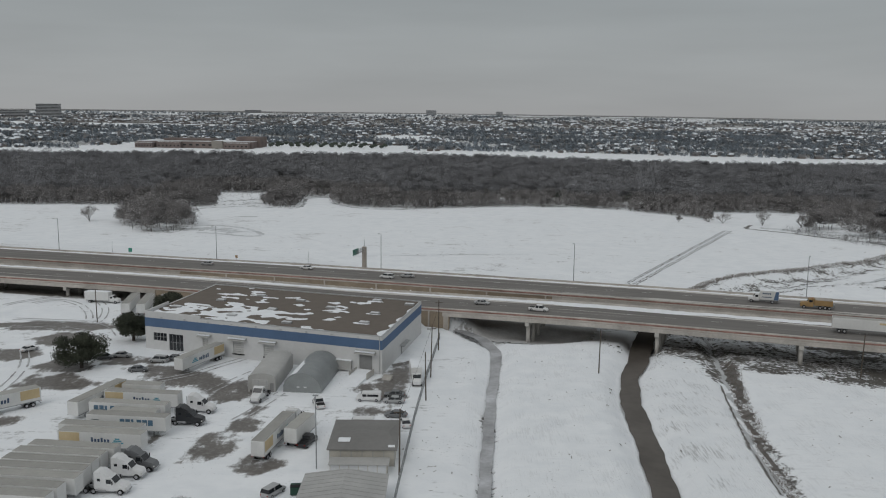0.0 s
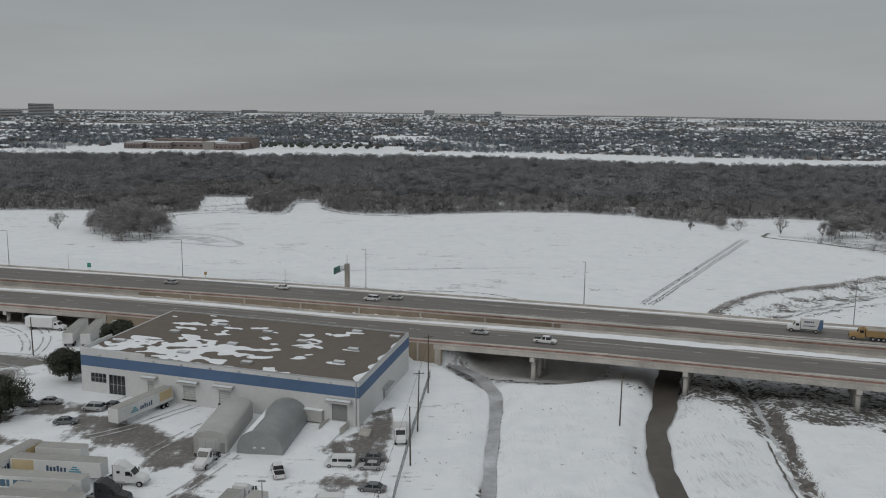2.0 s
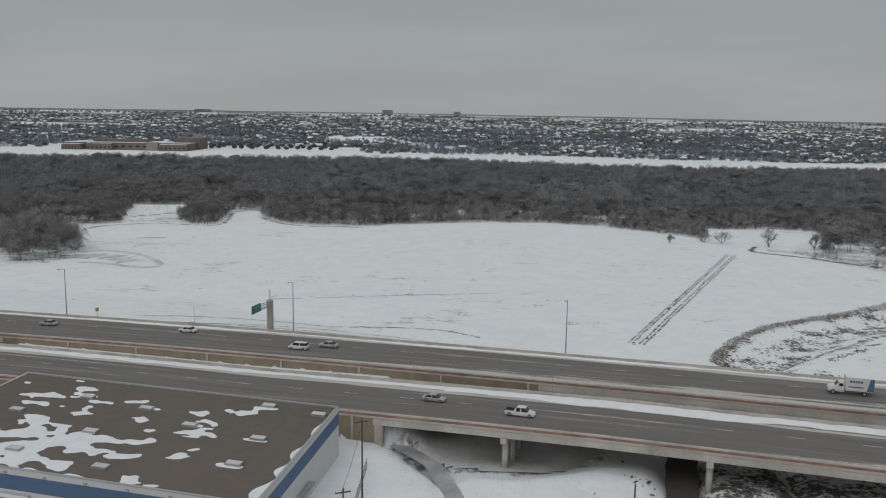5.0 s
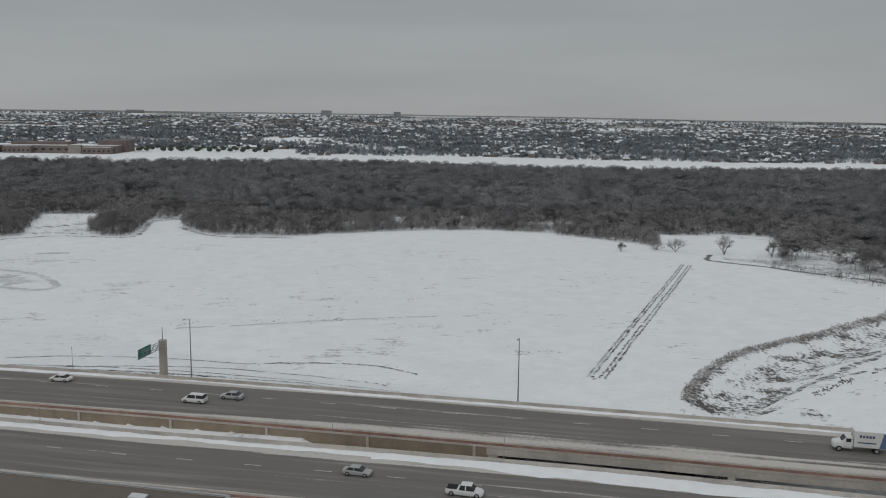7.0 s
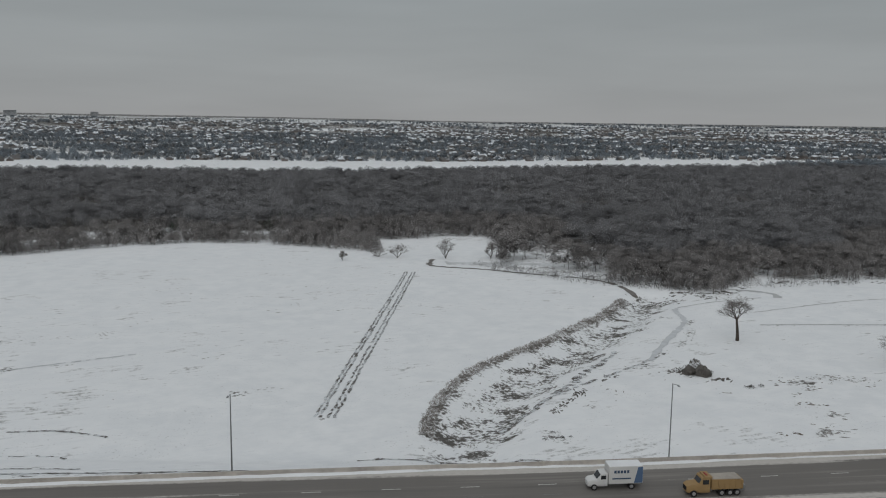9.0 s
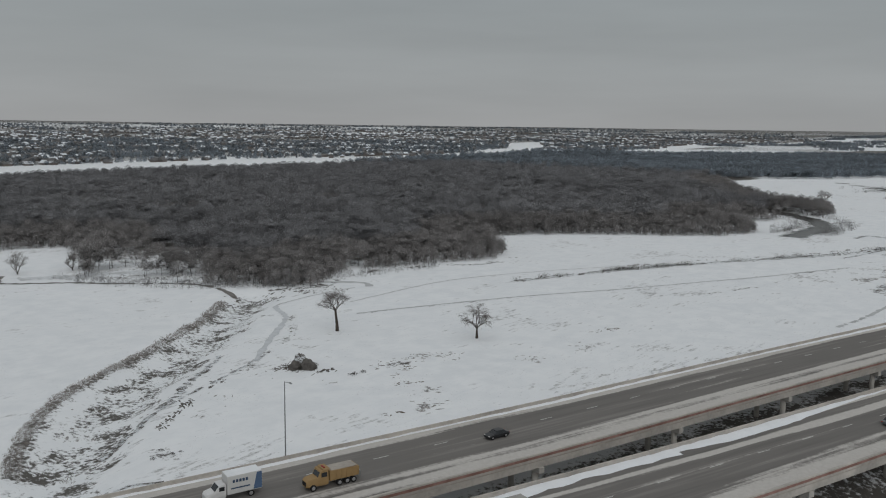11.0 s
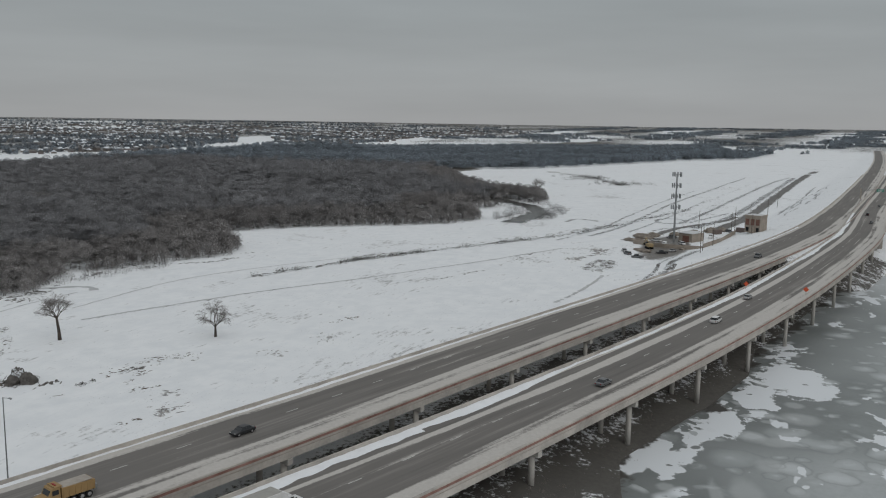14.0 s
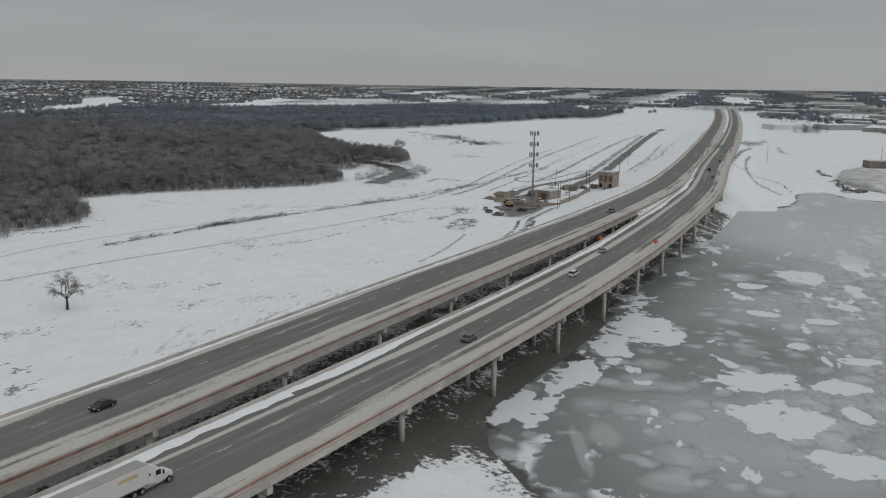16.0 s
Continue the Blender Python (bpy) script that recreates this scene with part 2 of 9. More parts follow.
def ice_material():
    """Grey lake ice: dark and thin near the bank, then pale refrozen discs, rings and drifts of snow."""
    k = Nodes("lake_ice")
    k.b.inputs["Specular IOR Level"].default_value = 0.45
    sd = k.attr("sd")                                      # metres from the bank, negative over the lake
    wn = k.t.nodes.new("ShaderNodeTexNoise")
    wn.inputs["Scale"].default_value, wn.inputs["Detail"].default_value = 0.09, 3
    k.t.links.new(k.co, wn.inputs["Vector"])
    warp = k.t.nodes.new("ShaderNodeVectorMath")
    warp.operation = "MULTIPLY_ADD"
    k.t.links.new(wn.outputs["Color"], warp.inputs[0])
    warp.inputs[1].default_value = (9, 9, 0)
    k.t.links.new(k.co, warp.inputs[2])

    def cells(scale, shift):
        a = k.t.nodes.new("ShaderNodeVectorMath")
        a.operation = "ADD"
        a.inputs[1].default_value = (shift, shift * 0.7, 0)
        k.t.links.new(warp.outputs[0], a.inputs[0])
        v = k.t.nodes.new("ShaderNodeTexVoronoi")
        v.voronoi_dimensions = "2D"
        v.inputs["Scale"].default_value, v.inputs["Randomness"].default_value = scale, 0.95
        k.t.links.new(a.outputs[0], v.inputs["Vector"])
        sp = k.t.nodes.new("ShaderNodeSeparateColor")
        k.t.links.new(v.outputs["Color"], sp.inputs[0])
        return v.outputs["Distance"], sp.outputs[0], sp.outputs[1]
    big, mid, fine = k.noise(0.012, 3), k.noise(0.07, 5, 0.6), k.noise(0.8, 4, 0.6)
    off = k.step(sd, -18.0, -110.0)                         # farther out the ice is paler and more broken
    calm = k.math("SUBTRACT", 1.0, k.attr("calm"))         # and at the far end it lies smooth
    base = k.mix(k.step(k.math("ADD", big, k.math("MULTIPLY", off, 0.30)), 0.44, 0.68), (0.175, 0.192, 0.188), (0.43, 0.455, 0.46))
    base = k.mix(k.step(mid, 0.35, 0.7, 0.0, 0.5), base, (0.36, 0.385, 0.387))
    base = k.mix(k.step(fine, 0.35, 0.75, 0.0, 0.3), base, (0.29, 0.31, 0.31))
    base = k.mix(k.step(sd, -40.0, -8.0, 0.0, 0.55), base, (0.125, 0.138, 0.134))
    base = k.mix(k.math("MULTIPLY", k.attr("calm"), 0.8), base, (0.53, 0.555, 0.565))
    for scale, shift, a, much in ((0.050, 0.0, 0.34, 0.50), (0.085, 31.0, 0.40, 0.50), (0.12, 77.0, 0.40, 0.55), (0.19, 12.0, 0.36, 0.45)):
        d, r1, r2 = cells(scale, shift)
        rad = k.math("MULTIPLY_ADD", r2, 0.16, a - 0.12)   # each disc has its own size
        e = k.math("SUBTRACT", d, rad)
        pick = k.math("MULTIPLY", k.step(k.math("ADD", r1, k.math("MULTIPLY_ADD", off, 0.72, k.math("MULTIPLY", mid, 0.4))), 0.97, 1.06), calm)
        halo = k.math("MULTIPLY", k.step(e, 0.13, 0.02), k.step(e, -0.02, 0.02))
        base = k.mix(k.math("MULTIPLY", k.math("MULTIPLY", halo, pick), 0.40), base, (0.19, 0.205, 0.205))
        disc = k.math("MULTIPLY", k.step(e, 0.06, -0.20), pick)
        tone = k.mix(r2, (0.40, 0.43, 0.435), (0.58, 0.61, 0.62))
        base = k.mix(k.math("MULTIPLY", disc, much), base, tone)
        core = k.math("MULTIPLY", k.step(e, -0.16, -0.26), pick)
        base = k.mix(k.math("MULTIPLY", core, 0.35), base, (0.58, 0.61, 0.62))
    # thin refrozen ridges and dark seams, drawn out along the shore
    seam = k.noise(0.16, 4, 0.55, (0.55, 2.2, 1), 0.6)
    base = k.mix(k.math("MULTIPLY", k.math("MULTIPLY", k.step(seam, 0.535, 0.56), k.step(seam, 0.60, 0.57)), k.math("MULTIPLY_ADD", off, 0.62, -0.05)), base, (0.20, 0.218, 0.218))
    base = k.mix(k.math("MULTIPLY", k.math("MULTIPLY", k.step(seam, 0.46, 0.44), k.step(seam, 0.39, 0.42)), k.math("MULTIPLY_ADD", off, 0.62, -0.05)), base, (0.60, 0.63, 0.64))
    pale = k.step(k.math("MULTIPLY_ADD", k.noise(0.12, 3), 0.6, k.math("ADD", k.attr("disc"), -0.3)), -0.05, 0.45)
    base = k.mix(k.math("MULTIPLY", pale, 0.5), base, k.mix(mid, (0.42, 0.44, 0.44), (0.53, 0.555, 0.56)))
    wob = k.math("MULTIPLY_ADD", k.noise(0.09, 5, 0.6), 26.0, -13.0)
    edge = k.math("ADD", sd, wob)
    rim = k.math("MULTIPLY", k.math("MULTIPLY", k.step(edge, -10.0, -9.0), k.step(k.noise(0.045, 2), 0.47, 0.52)), k.step(edge, -1.6, -2.6))
    rim = k.math("MULTIPLY", rim, k.step(k.noise(0.16, 4, 0.6), 0.575, 0.54))
    holes, h1, h2 = cells(0.22, 5.0)
    rim = k.math("MULTIPLY", rim, k.math("MAXIMUM", k.step(holes, 0.20, 0.25), k.step(h1, 0.5, 0.4)))
    drift = k.math("MULTIPLY_ADD", off, 0.03, k.noise(0.04, 4, 0.5, (0.6, 1.5, 1), 0.3))
    scrap = k.math("MULTIPLY_ADD", off, 0.085, k.noise(0.10, 3, 0.5, (0.7, 1.3, 1), 0.5))
    snow = k.math("MAXIMUM", k.math("MAXIMUM", k.step(drift, 0.655, 0.67), k.step(scrap, 0.664, 0.68)), rim)
    ragged = k.math("MULTIPLY_ADD", k.noise(0.17, 5, 0.6), 1.7, k.math("ADD", k.attr("floe"), -0.85))
    snow = k.math("MAXIMUM", snow, k.math("MULTIPLY", k.step(ragged, 0.0, 0.07), k.math("MAXIMUM", k.step(holes, 0.13, 0.17), k.step(h1, 0.86, 0.78))))
    col = k.mix(k.math("MULTIPLY", snow, k.step(calm, 0.0, 0.6, 0.5, 1.0)), base, (0.72, 0.75, 0.775))
    col = k.mix(k.step(edge, -1.0, 1.0), col, (0.07, 0.066, 0.06))
    k.bump(k.math("MULTIPLY_ADD", snow, 1.0, k.math("MULTIPLY", fine, 0.2)), 0.3, 0.1)
    return k.done(col, k.math("MULTIPLY_ADD", snow, 0.3, k.math("MULTIPLY_ADD", mid, 0.3, 0.27)))


GROUND = ground_material()
ICE = ice_material()
ROAD = road_material("salted_asphalt", True)
SNOW = material("snow", (0.815, 0.832, 0.855), 0.7, vary=0.06, scale=0.4, bump=0.4, bscale=3)
CONCRETE = material("weathered_concrete", (0.40, 0.365, 0.325), 0.85, vary=0.22, scale=0.25, bump=0.15, bscale=8)
PALE_CONC = material("pale_concrete", (0.47, 0.45, 0.42), 0.85, vary=0.2, scale=0.3, bump=0.15, bscale=8)
TAN_WALL = material("tan_wall_panel", (0.27, 0.22, 0.165), 0.9, vary=0.2, scale=0.3, bump=0.2, bscale=5)
RED_BAND = material("oxide_red_paint", (0.26, 0.125, 0.10), 0.85, vary=0.35, scale=0.35, tint=(0.33, 0.215, 0.185))
DECK_EDGE = material("salt_stained_concrete", (0.46, 0.43, 0.395), 0.9, vary=0.28, scale=0.18, bump=0.2, bscale=4)
LINE = material("worn_white_line", (0.60, 0.60, 0.58), 0.7, vary=0.3, scale=1.0)
FADED_LINE = material("faded_white_line", (0.21, 0.208, 0.203), 0.8, vary=0.3, scale=1.0)
DARK_WATER = material("dark_still_water", (0.035, 0.032, 0.027), 0.22, vary=0.3, scale=0.1, spec=0.5)
MUD_WATER = material("brown_meltwater", (0.085, 0.072, 0.060), 0.5, vary=0.3, scale=0.06, spec=0.25, tint=(0.11, 0.10, 0.09))
DITCH_ICE = material("grey_ditch_ice", (0.24, 0.235, 0.235), 0.45, vary=0.35, scale=0.15, spec=0.4, tint=(0.5, 0.51, 0.53))
TWIG = material("bare_twigs", (0.285, 0.276, 0.280), 0.95, vary=0.3, scale=0.018, spec=0.05, tint=(0.205, 0.208, 0.216))
PALE_BARK = material("pale_grey_bark", (0.145, 0.135, 0.13), 0.95, vary=0.3, scale=0.8, spec=0.1)
BARK = material("grey_brown_bark", (0.085, 0.072, 0.062), 0.95, vary=0.3, scale=0.8, spec=0.1)


def even_twigs(m, keep):
    """A crown of twigs too fine to part shades as the dome that they make together."""
    t = m.node_tree
    g_ = t.nodes.new("ShaderNodeNewGeometry")
    d_ = t.nodes.new("ShaderNodeAttribute")
    d_.attribute_name = "dome"
    u_ = t.nodes.new("ShaderNodeVectorMath")
    u_.operation = "MULTIPLY_ADD"
    t.links.new(d_.outputs["Vector"], u_.inputs[0])
    u_.inputs[1].default_value, u_.inputs[2].default_value = (1, 1, 1), (0, 0, 0.35)
    v_ = t.nodes.new("ShaderNodeVectorMath")
    v_.operation = "MULTIPLY_ADD"
    t.links.new(g_.outputs["Normal"], v_.inputs[0])
    v_.inputs[1].default_value = (keep, keep, keep)
    t.links.new(u_.outputs[0], v_.inputs[2])
    n_ = t.nodes.new("ShaderNodeVectorMath")
    n_.operation = "NORMALIZE"
    t.links.new(v_.outputs[0], n_.inputs[0])
    t.links.new(n_.outputs[0], t.nodes["Principled BSDF"].inputs["Normal"])
    return m




def tree_tone(m, spread):
    """Each tree of a wood has its own tone."""
    t = m.node_tree
    base = t.nodes["Principled BSDF"].inputs["Base Color"]
    src = base.links[0].from_socket
    a_ = t.nodes.new("ShaderNodeAttribute")
    a_.attribute_name = "tone"
    r_ = t.nodes.new("ShaderNodeMapRange")
    r_.inputs["To Min"].default_value, r_.inputs["To Max"].default_value = 1 - spread, 1 + spread
    t.links.new(a_.outputs["Fac"], r_.inputs[0])
    v_ = t.nodes.new("ShaderNodeVectorMath")
    v_.operation = "SCALE"
    t.links.new(src, v_.inputs[0])
    t.links.new(r_.outputs[0], v_.inputs["Scale"])
    t.links.new(v_.outputs[0], base)


def fine_spray(m, cover, size=2.4, swing=0.35):
    """A spray of twigs finer than the eye can part: a lace that covers only some of what lies behind it."""
    t = m.node_tree
    n_, r_, c_ = t.nodes.new("ShaderNodeTexNoise"), t.nodes.new("ShaderNodeMapRange"), t.nodes.new("ShaderNodeTexCoord")
    n_.inputs["Scale"].default_value, n_.inputs["Detail"].default_value = size, 2
    t.links.new(c_.outputs["Object"], n_.inputs["Vector"])
    t.links.new(n_.outputs[0], r_.inputs[0])
    r_.inputs["From Min"].default_value, r_.inputs["From Max"].default_value = 0.40, 0.60
    r_.inputs["To Min"].default_value, r_.inputs["To Max"].default_value = cover - swing, cover + swing
    t.links.new(r_.outputs[0], t.nodes["Principled BSDF"].inputs["Alpha"])


even_twigs(TWIG, 0.15)
tree_tone(TWIG, 0.28)
TWIG_EDGE = material("brown_edge_twigs", (0.25, 0.230, 0.222), 0.95, vary=0.3, scale=0.03, spec=0.05, tint=(0.18, 0.175, 0.175))
even_twigs(TWIG_EDGE, 0.15)
tree_tone(TWIG_EDGE, 0.28)
TWIG_MASS = material("clumped_bare_twigs", (0.310, 0.308, 0.318), 0.95, vary=0.25, scale=0.12, spec=0.03, tint=(0.245, 0.250, 0.263), bump=0.3, bscale=1.1)
tree_tone(TWIG_MASS, 0.28)
fine_spray(TWIG_MASS, 0.22, 1.3, 0.16)
EDGE_MASS = material("clumped_brown_twigs", (0.330, 0.312, 0.306), 0.95, vary=0.25, scale=0.2, spec=0.03, tint=(0.262, 0.256, 0.256), bump=0.3, bscale=1.6)
tree_tone(EDGE_MASS, 0.25)
fine_spray(EDGE_MASS, 0.22, 2.0, 0.18)
fine_spray(TWIG, 0.5, 4.0)
fine_spray(TWIG_EDGE, 0.5, 5.0)
CEDAR = material("dark_evergreen", (0.062, 0.074, 0.060), 0.9, vary=0.4, scale=0.05, spec=0.1)
LEAF = material("live_oak_leaf", (0.058, 0.064, 0.046), 0.8, vary=0.45, scale=0.8, spec=0.2)


# ---------------------------------------------------------------- building helpers
def part(name, bm, mat, parent=None, label="", smooth=False):
    """Links a bmesh as one mesh object, under a thing or a part."""
    me = bpy.data.meshes.new(name)
    bmesh.ops.recalc_face_normals(bm, faces=bm.faces)
    bm.to_mesh(me)
    bm.free()
    for m in (mat if isinstance(mat, (list, tuple)) else [mat]):
        me.materials.append(m)
    if smooth:
        me.polygons.foreach_set("use_smooth", [True] * len(me.polygons))
    ob = new(name, me)
    if parent:
        ob.parent = parent
    if label:
        ob["label"] = label
    return ob


def raw(name, verts, faces, mat, parent=None, smooth=False):
    """A mesh object from number arrays."""
    me = bpy.data.meshes.new(name)
    me.from_pydata(verts, [], faces)
    for m in (mat if isinstance(mat, (list, tuple)) else [mat]):
        me.materials.append(m)
    if smooth:
        me.polygons.foreach_set("use_smooth", [True] * len(me.polygons))
    ob = new(name, me)
    if parent:
        ob.parent = parent
    return ob


def thing(name, m, label, category, group=""):
    ob = new(name)
    ob.empty_display_size = 0.5
    ob.matrix_basis = m
    return tagged(ob, label, category, group)


def box(bm, x0, x1, y0, y1, z0, z1, bevel=0.0, m=None):
    vs = [bm.verts.new(p) for p in ((x0, y0, z0), (x1, y0, z0), (x1, y1, z0), (x0, y1, z0), (x0, y0, z1), (x1, y0, z1), (x1, y1, z1), (x0, y1, z1))]
    fs = [bm.faces.new([vs[i] for i in q]) for q in ((3, 2, 1, 0), (4, 5, 6, 7), (0, 1, 5, 4), (1, 2, 6, 5), (2, 3, 7, 6), (3, 0, 4, 7))]
    if bevel:
        es = list({e for f in fs for e in f.edges})
        got = bmesh.ops.bevel(bm, geom=es, offset=bevel, segments=1, affect="EDGES")
        vs = [v for v in {v for f in got["faces"] for v in f.verts} | {v for v in vs if v.is_valid}]
    if m is not None:
        bmesh.ops.transform(bm, matrix=m, verts=vs)
    return bm


def boxed(*args, **kw):
    return box(bmesh.new(), *args, **kw)


def tube(bm, a, b, r0, r1, n=6, cap=True):
    a, b = Vector(a), Vector(b)
    d = (b - a).normalized()
    u = d.orthogonal().normalized()
    v = d.cross(u)
    ra = [bm.verts.new(a + (u * math.cos(i * math.tau / n) + v * math.sin(i * math.tau / n)) * r0) for i in range(n)]
    rb = [bm.verts.new(b + (u * math.cos(i * math.tau / n) + v * math.sin(i * math.tau / n)) * r1) for i in range(n)]
    for i in range(n):
        bm.faces.new((ra[i], ra[(i + 1) % n], rb[(i + 1) % n], rb[i]))
    if cap:
        bm.faces.new(ra[::-1])
        bm.faces.new(rb)
    return bm


def tubed(*args, **kw):
    return tube(bmesh.new(), *args, **kw)


def loft(bm, rings):
    """Closed rings of points, joined one to the next and closed at both ends."""
    rows = [[bm.verts.new(p) for p in r] for r in rings]
    n = len(rows[0])
    for a, b in zip(rows, rows[1:]):
        for i in range(n):
            bm.faces.new((a[i], a[(i + 1) % n], b[(i + 1) % n], b[i]))
    bm.faces.new(rows[0][::-1])
    bm.faces.new(rows[-1])
    return bm


def spline(xs, ys):
    """A natural cubic through the points; gives a function that works on arrays."""
    xs, ys = np.array(xs, float), np.array(ys, float)
    n = len(xs)
    h = np.diff(xs)
    a = np.zeros((n, n))
    r = np.zeros(n)
    a[0, 0] = a[-1, -1] = 1
    for i in range(1, n - 1):
        a[i, i - 1:i + 2] = h[i - 1], 2 * (h[i - 1] + h[i]), h[i]
        r[i] = 6 * ((ys[i + 1] - ys[i]) / h[i] - (ys[i] - ys[i - 1]) / h[i - 1])
    mm = np.linalg.solve(a, r)

    def f(x):
        x = np.asarray(x, float)
        i = np.clip(np.searchsorted(xs, x) - 1, 0, n - 2)
        d, e = x - xs[i], xs[i + 1] - x
        return (mm[i] * e ** 3 + mm[i + 1] * d ** 3) / (6 * h[i]) + (ys[i] / h[i] - mm[i] * h[i] / 6) * e + (ys[i + 1] / h[i] - mm[i + 1] * h[i] / 6) * d
    return f


# ---------------------------------------------------------------- the highway's lines
STA = (-420, -300, -200, -100, 0, 100, 200, 300, 400, 500, 600, 800, 1100, 1500, 2100)
FAR_IN = spline(STA, (392, 362, 334, 307.5, 276, 240.6, 209.6, 178.8, 149.5, 125, 107.5, 80, 42, -4, -58))     # edge of the far deck towards the other
NEAR_OUT = spline(STA, (338, 322, 303, 280.2, 248.9, 211.6, 175.9, 145.6, 121.5, 102.3, 89.3, 61, 20, -27.5, -87))  # outer edge of the near deck
FAR_W, NEAR_W = 21.6, 21.4


def far_z(x):
    return np.interp(x, (-300, -100, -60, 0, 60, 110, 160, 400, 900), (4.5, 4.5, 4.9, 5.35, 6.05, 6.25, 6.1, 6.0, 4.0))


def near_z(x):
    return np.interp(x, (-300, -110, -30, 0, 40, 120, 180, 400, 900), (4.0, 3.5, 3.3, 4.0, 4.95, 5.75, 6.15, 6.5, 4.0))


def line_normal(f, x):
    s = (f(x + 1.0) - f(x - 1.0)) / 2
    q = np.sqrt(1 + s * s)
    return -s / q, 1 / q


def sweep(name, f, zf, x0, x1, profile, mat, step=5.0, extra=None, closed=True, parent=None):
    """A profile of (offset to the far side, height over the deck) carried along a line of the highway."""
    n = max(2, int((x1 - x0) / step) + 1)
    xs = np.linspace(x0, x1, n)
    ys, zs = f(xs), zf(xs)
    nx, ny = line_normal(f, xs)
    k = len(profile)
    verts = np.empty((n, k, 3))
    for j, (o, h) in enumerate(profile):
        verts[:, j, 0], verts[:, j, 1], verts[:, j, 2] = xs + nx * o, ys + ny * o, zs + h
    faces = []
    for i in range(n - 1):
        for j in range(k if closed else k - 1):
            a, b = i * k + j, i * k + (j + 1) % k
            faces.append((a, b, b + k, a + k) if closed else (a, a + k, b + k, b))
    if closed:
        faces += [tuple(range(k))[::-1], tuple((n - 1) * k + j for j in range(k))]
    ob = raw(name, verts.reshape(-1, 3).tolist(), faces, mat, parent)
    for key, vals in (extra or {}).items():
        at = ob.data.attributes.new(key, "FLOAT", "POINT")
        at.data.foreach_set("value", vals(xs[:, None], np.array([[o for o, _ in profile]])).reshape(-1) if callable(vals) else np.tile(np.array(vals, float), n))
    if extra:
        ob.data.attributes.new("along", "FLOAT", "POINT").data.foreach_set("value", np.repeat(xs, k))
    return ob


# ---------------------------------------------------------------- ground
def seg_dist(px, py, pts):
    best = np.full(px.shape, 1e9)
    for (ax, ay), (bx, by) in zip(pts, pts[1:]):
        dx, dy = bx - ax, by - ay
        t = np.clip(((px - ax) * dx + (py - ay) * dy) / (dx * dx + dy * dy), 0, 1)
        best = np.minimum(best, np.hypot(px - ax - t * dx, py - ay - t * dy))
    return best


def inside(px, py, pts):
    r = np.zeros(px.shape, bool)
    for (ax, ay), (bx, by) in zip(pts, pts[1:] + pts[:1]):
        if ay != by:
            r ^= ((ay > py) != (by > py)) & (px < (bx - ax) * (py - ay) / (by - ay) + ax)
    return r


def smooth(v, lo, hi):
    t = np.clip((v - lo) / (hi - lo), 0, 1)
    return t * t * (3 - 2 * t)


def waves(x, y, size, seed):
    """Soft random undulation from a few crossed sines."""
    r = np.random.RandomState(seed)
    s = np.zeros(np.shape(x))
    for _ in range(7):
        a, p, w = r.uniform(0, math.tau), r.uniform(0, math.tau), r.uniform(0.6, 1.7) * math.tau / size
        s = s + np.sin((x * math.cos(a) + y * math.sin(a)) * w + p)
    return s / 7


LAKE_Z = -5.3
SHORE = [(30, -500), (70, -120), (110, 40), (128, 110), (140, 150), (152, 167), (168, 176), (184, 179), (203, 173), (226, 165), (256, 157), (284, 156), (312, 148), (350, 139),
         (400, 126), (470, 113), (500, 103), (508, 91), (516, 76), (530, 63), (551, 55), (582, 50), (597, 41), (600, 31), (588, 26), (574, 22), (566, 8), (572, -6), (590, -20), (650, -55), (760, -90), (800, -240), (760, -500)]
DITCH = [(4, 60), (7.5, 140), (9, 160), (11, 186), (13.5, 211), (14.5, 226), (11, 240), (3, 252), (-6, 262)]
CHANNEL = [(34, 60), (38.5, 140), (40.5, 161), (42.5, 187), (46, 206), (51.5, 221), (57, 240), (66, 262), (84, 291)]
GULLY = [(54, 60), (60, 140), (62, 160), (65, 181), (70, 210), (74, 231), (82, 262), (96, 292)]
CREEK = [(84, 291), (98, 306), (112, 322), (136, 344), (165, 362), (200, 388), (226, 408)]
BANK = [(89, 309), (94, 318), (101, 328), (112, 340), (124, 350), (151, 365), (186, 387), (214, 409)]
TRACK = [(72, 327), (96, 371), (130, 433), (162, 492), (178, 520)]
FOREST = [(-1500, 760), (-700, 640), (-305, 600), (-230, 600), (-176, 588), (-157, 597), (-170, 655), (-178, 698), (-143, 702), (-128, 672), (-136, 648), (-122, 594), (-103, 593), (-102, 612), (-106, 668), (-88, 668), (-81, 632), (-70, 611), (-54, 592),
          (-17, 586), (25, 603), (60, 611), (93, 612), (112, 600), (131, 588), (150, 570), (166, 548), (174, 558), (180, 590), (214, 586), (246, 580), (226, 541), (200, 500), (199, 484), (229, 432), (250, 403),
          (290, 420), (325, 404), (358, 390), (382, 400), (430, 442), (464, 410), (494, 366), (522, 334), (556, 326), (575, 345), (600, 365), (632, 330), (690, 322), (735, 335), (770, 390), (850, 440), (960, 500), (1010, 560), (980, 700),
          (1000, 935), (900, 1040), (520, 1100), (230, 1105), (10, 1160), (-225, 1150), (-420, 1130), (-620, 1120), (-1500, 1180)]
FAR_WOOD = [(1040, 560), (1126, 440), (1291, 360), (1443, 290), (1533, 205), (1800, 158), (1760, 230), (2043, 293), (1832, 637), (1649, 817), (1302, 771), (1159, 877), (1020, 930)]
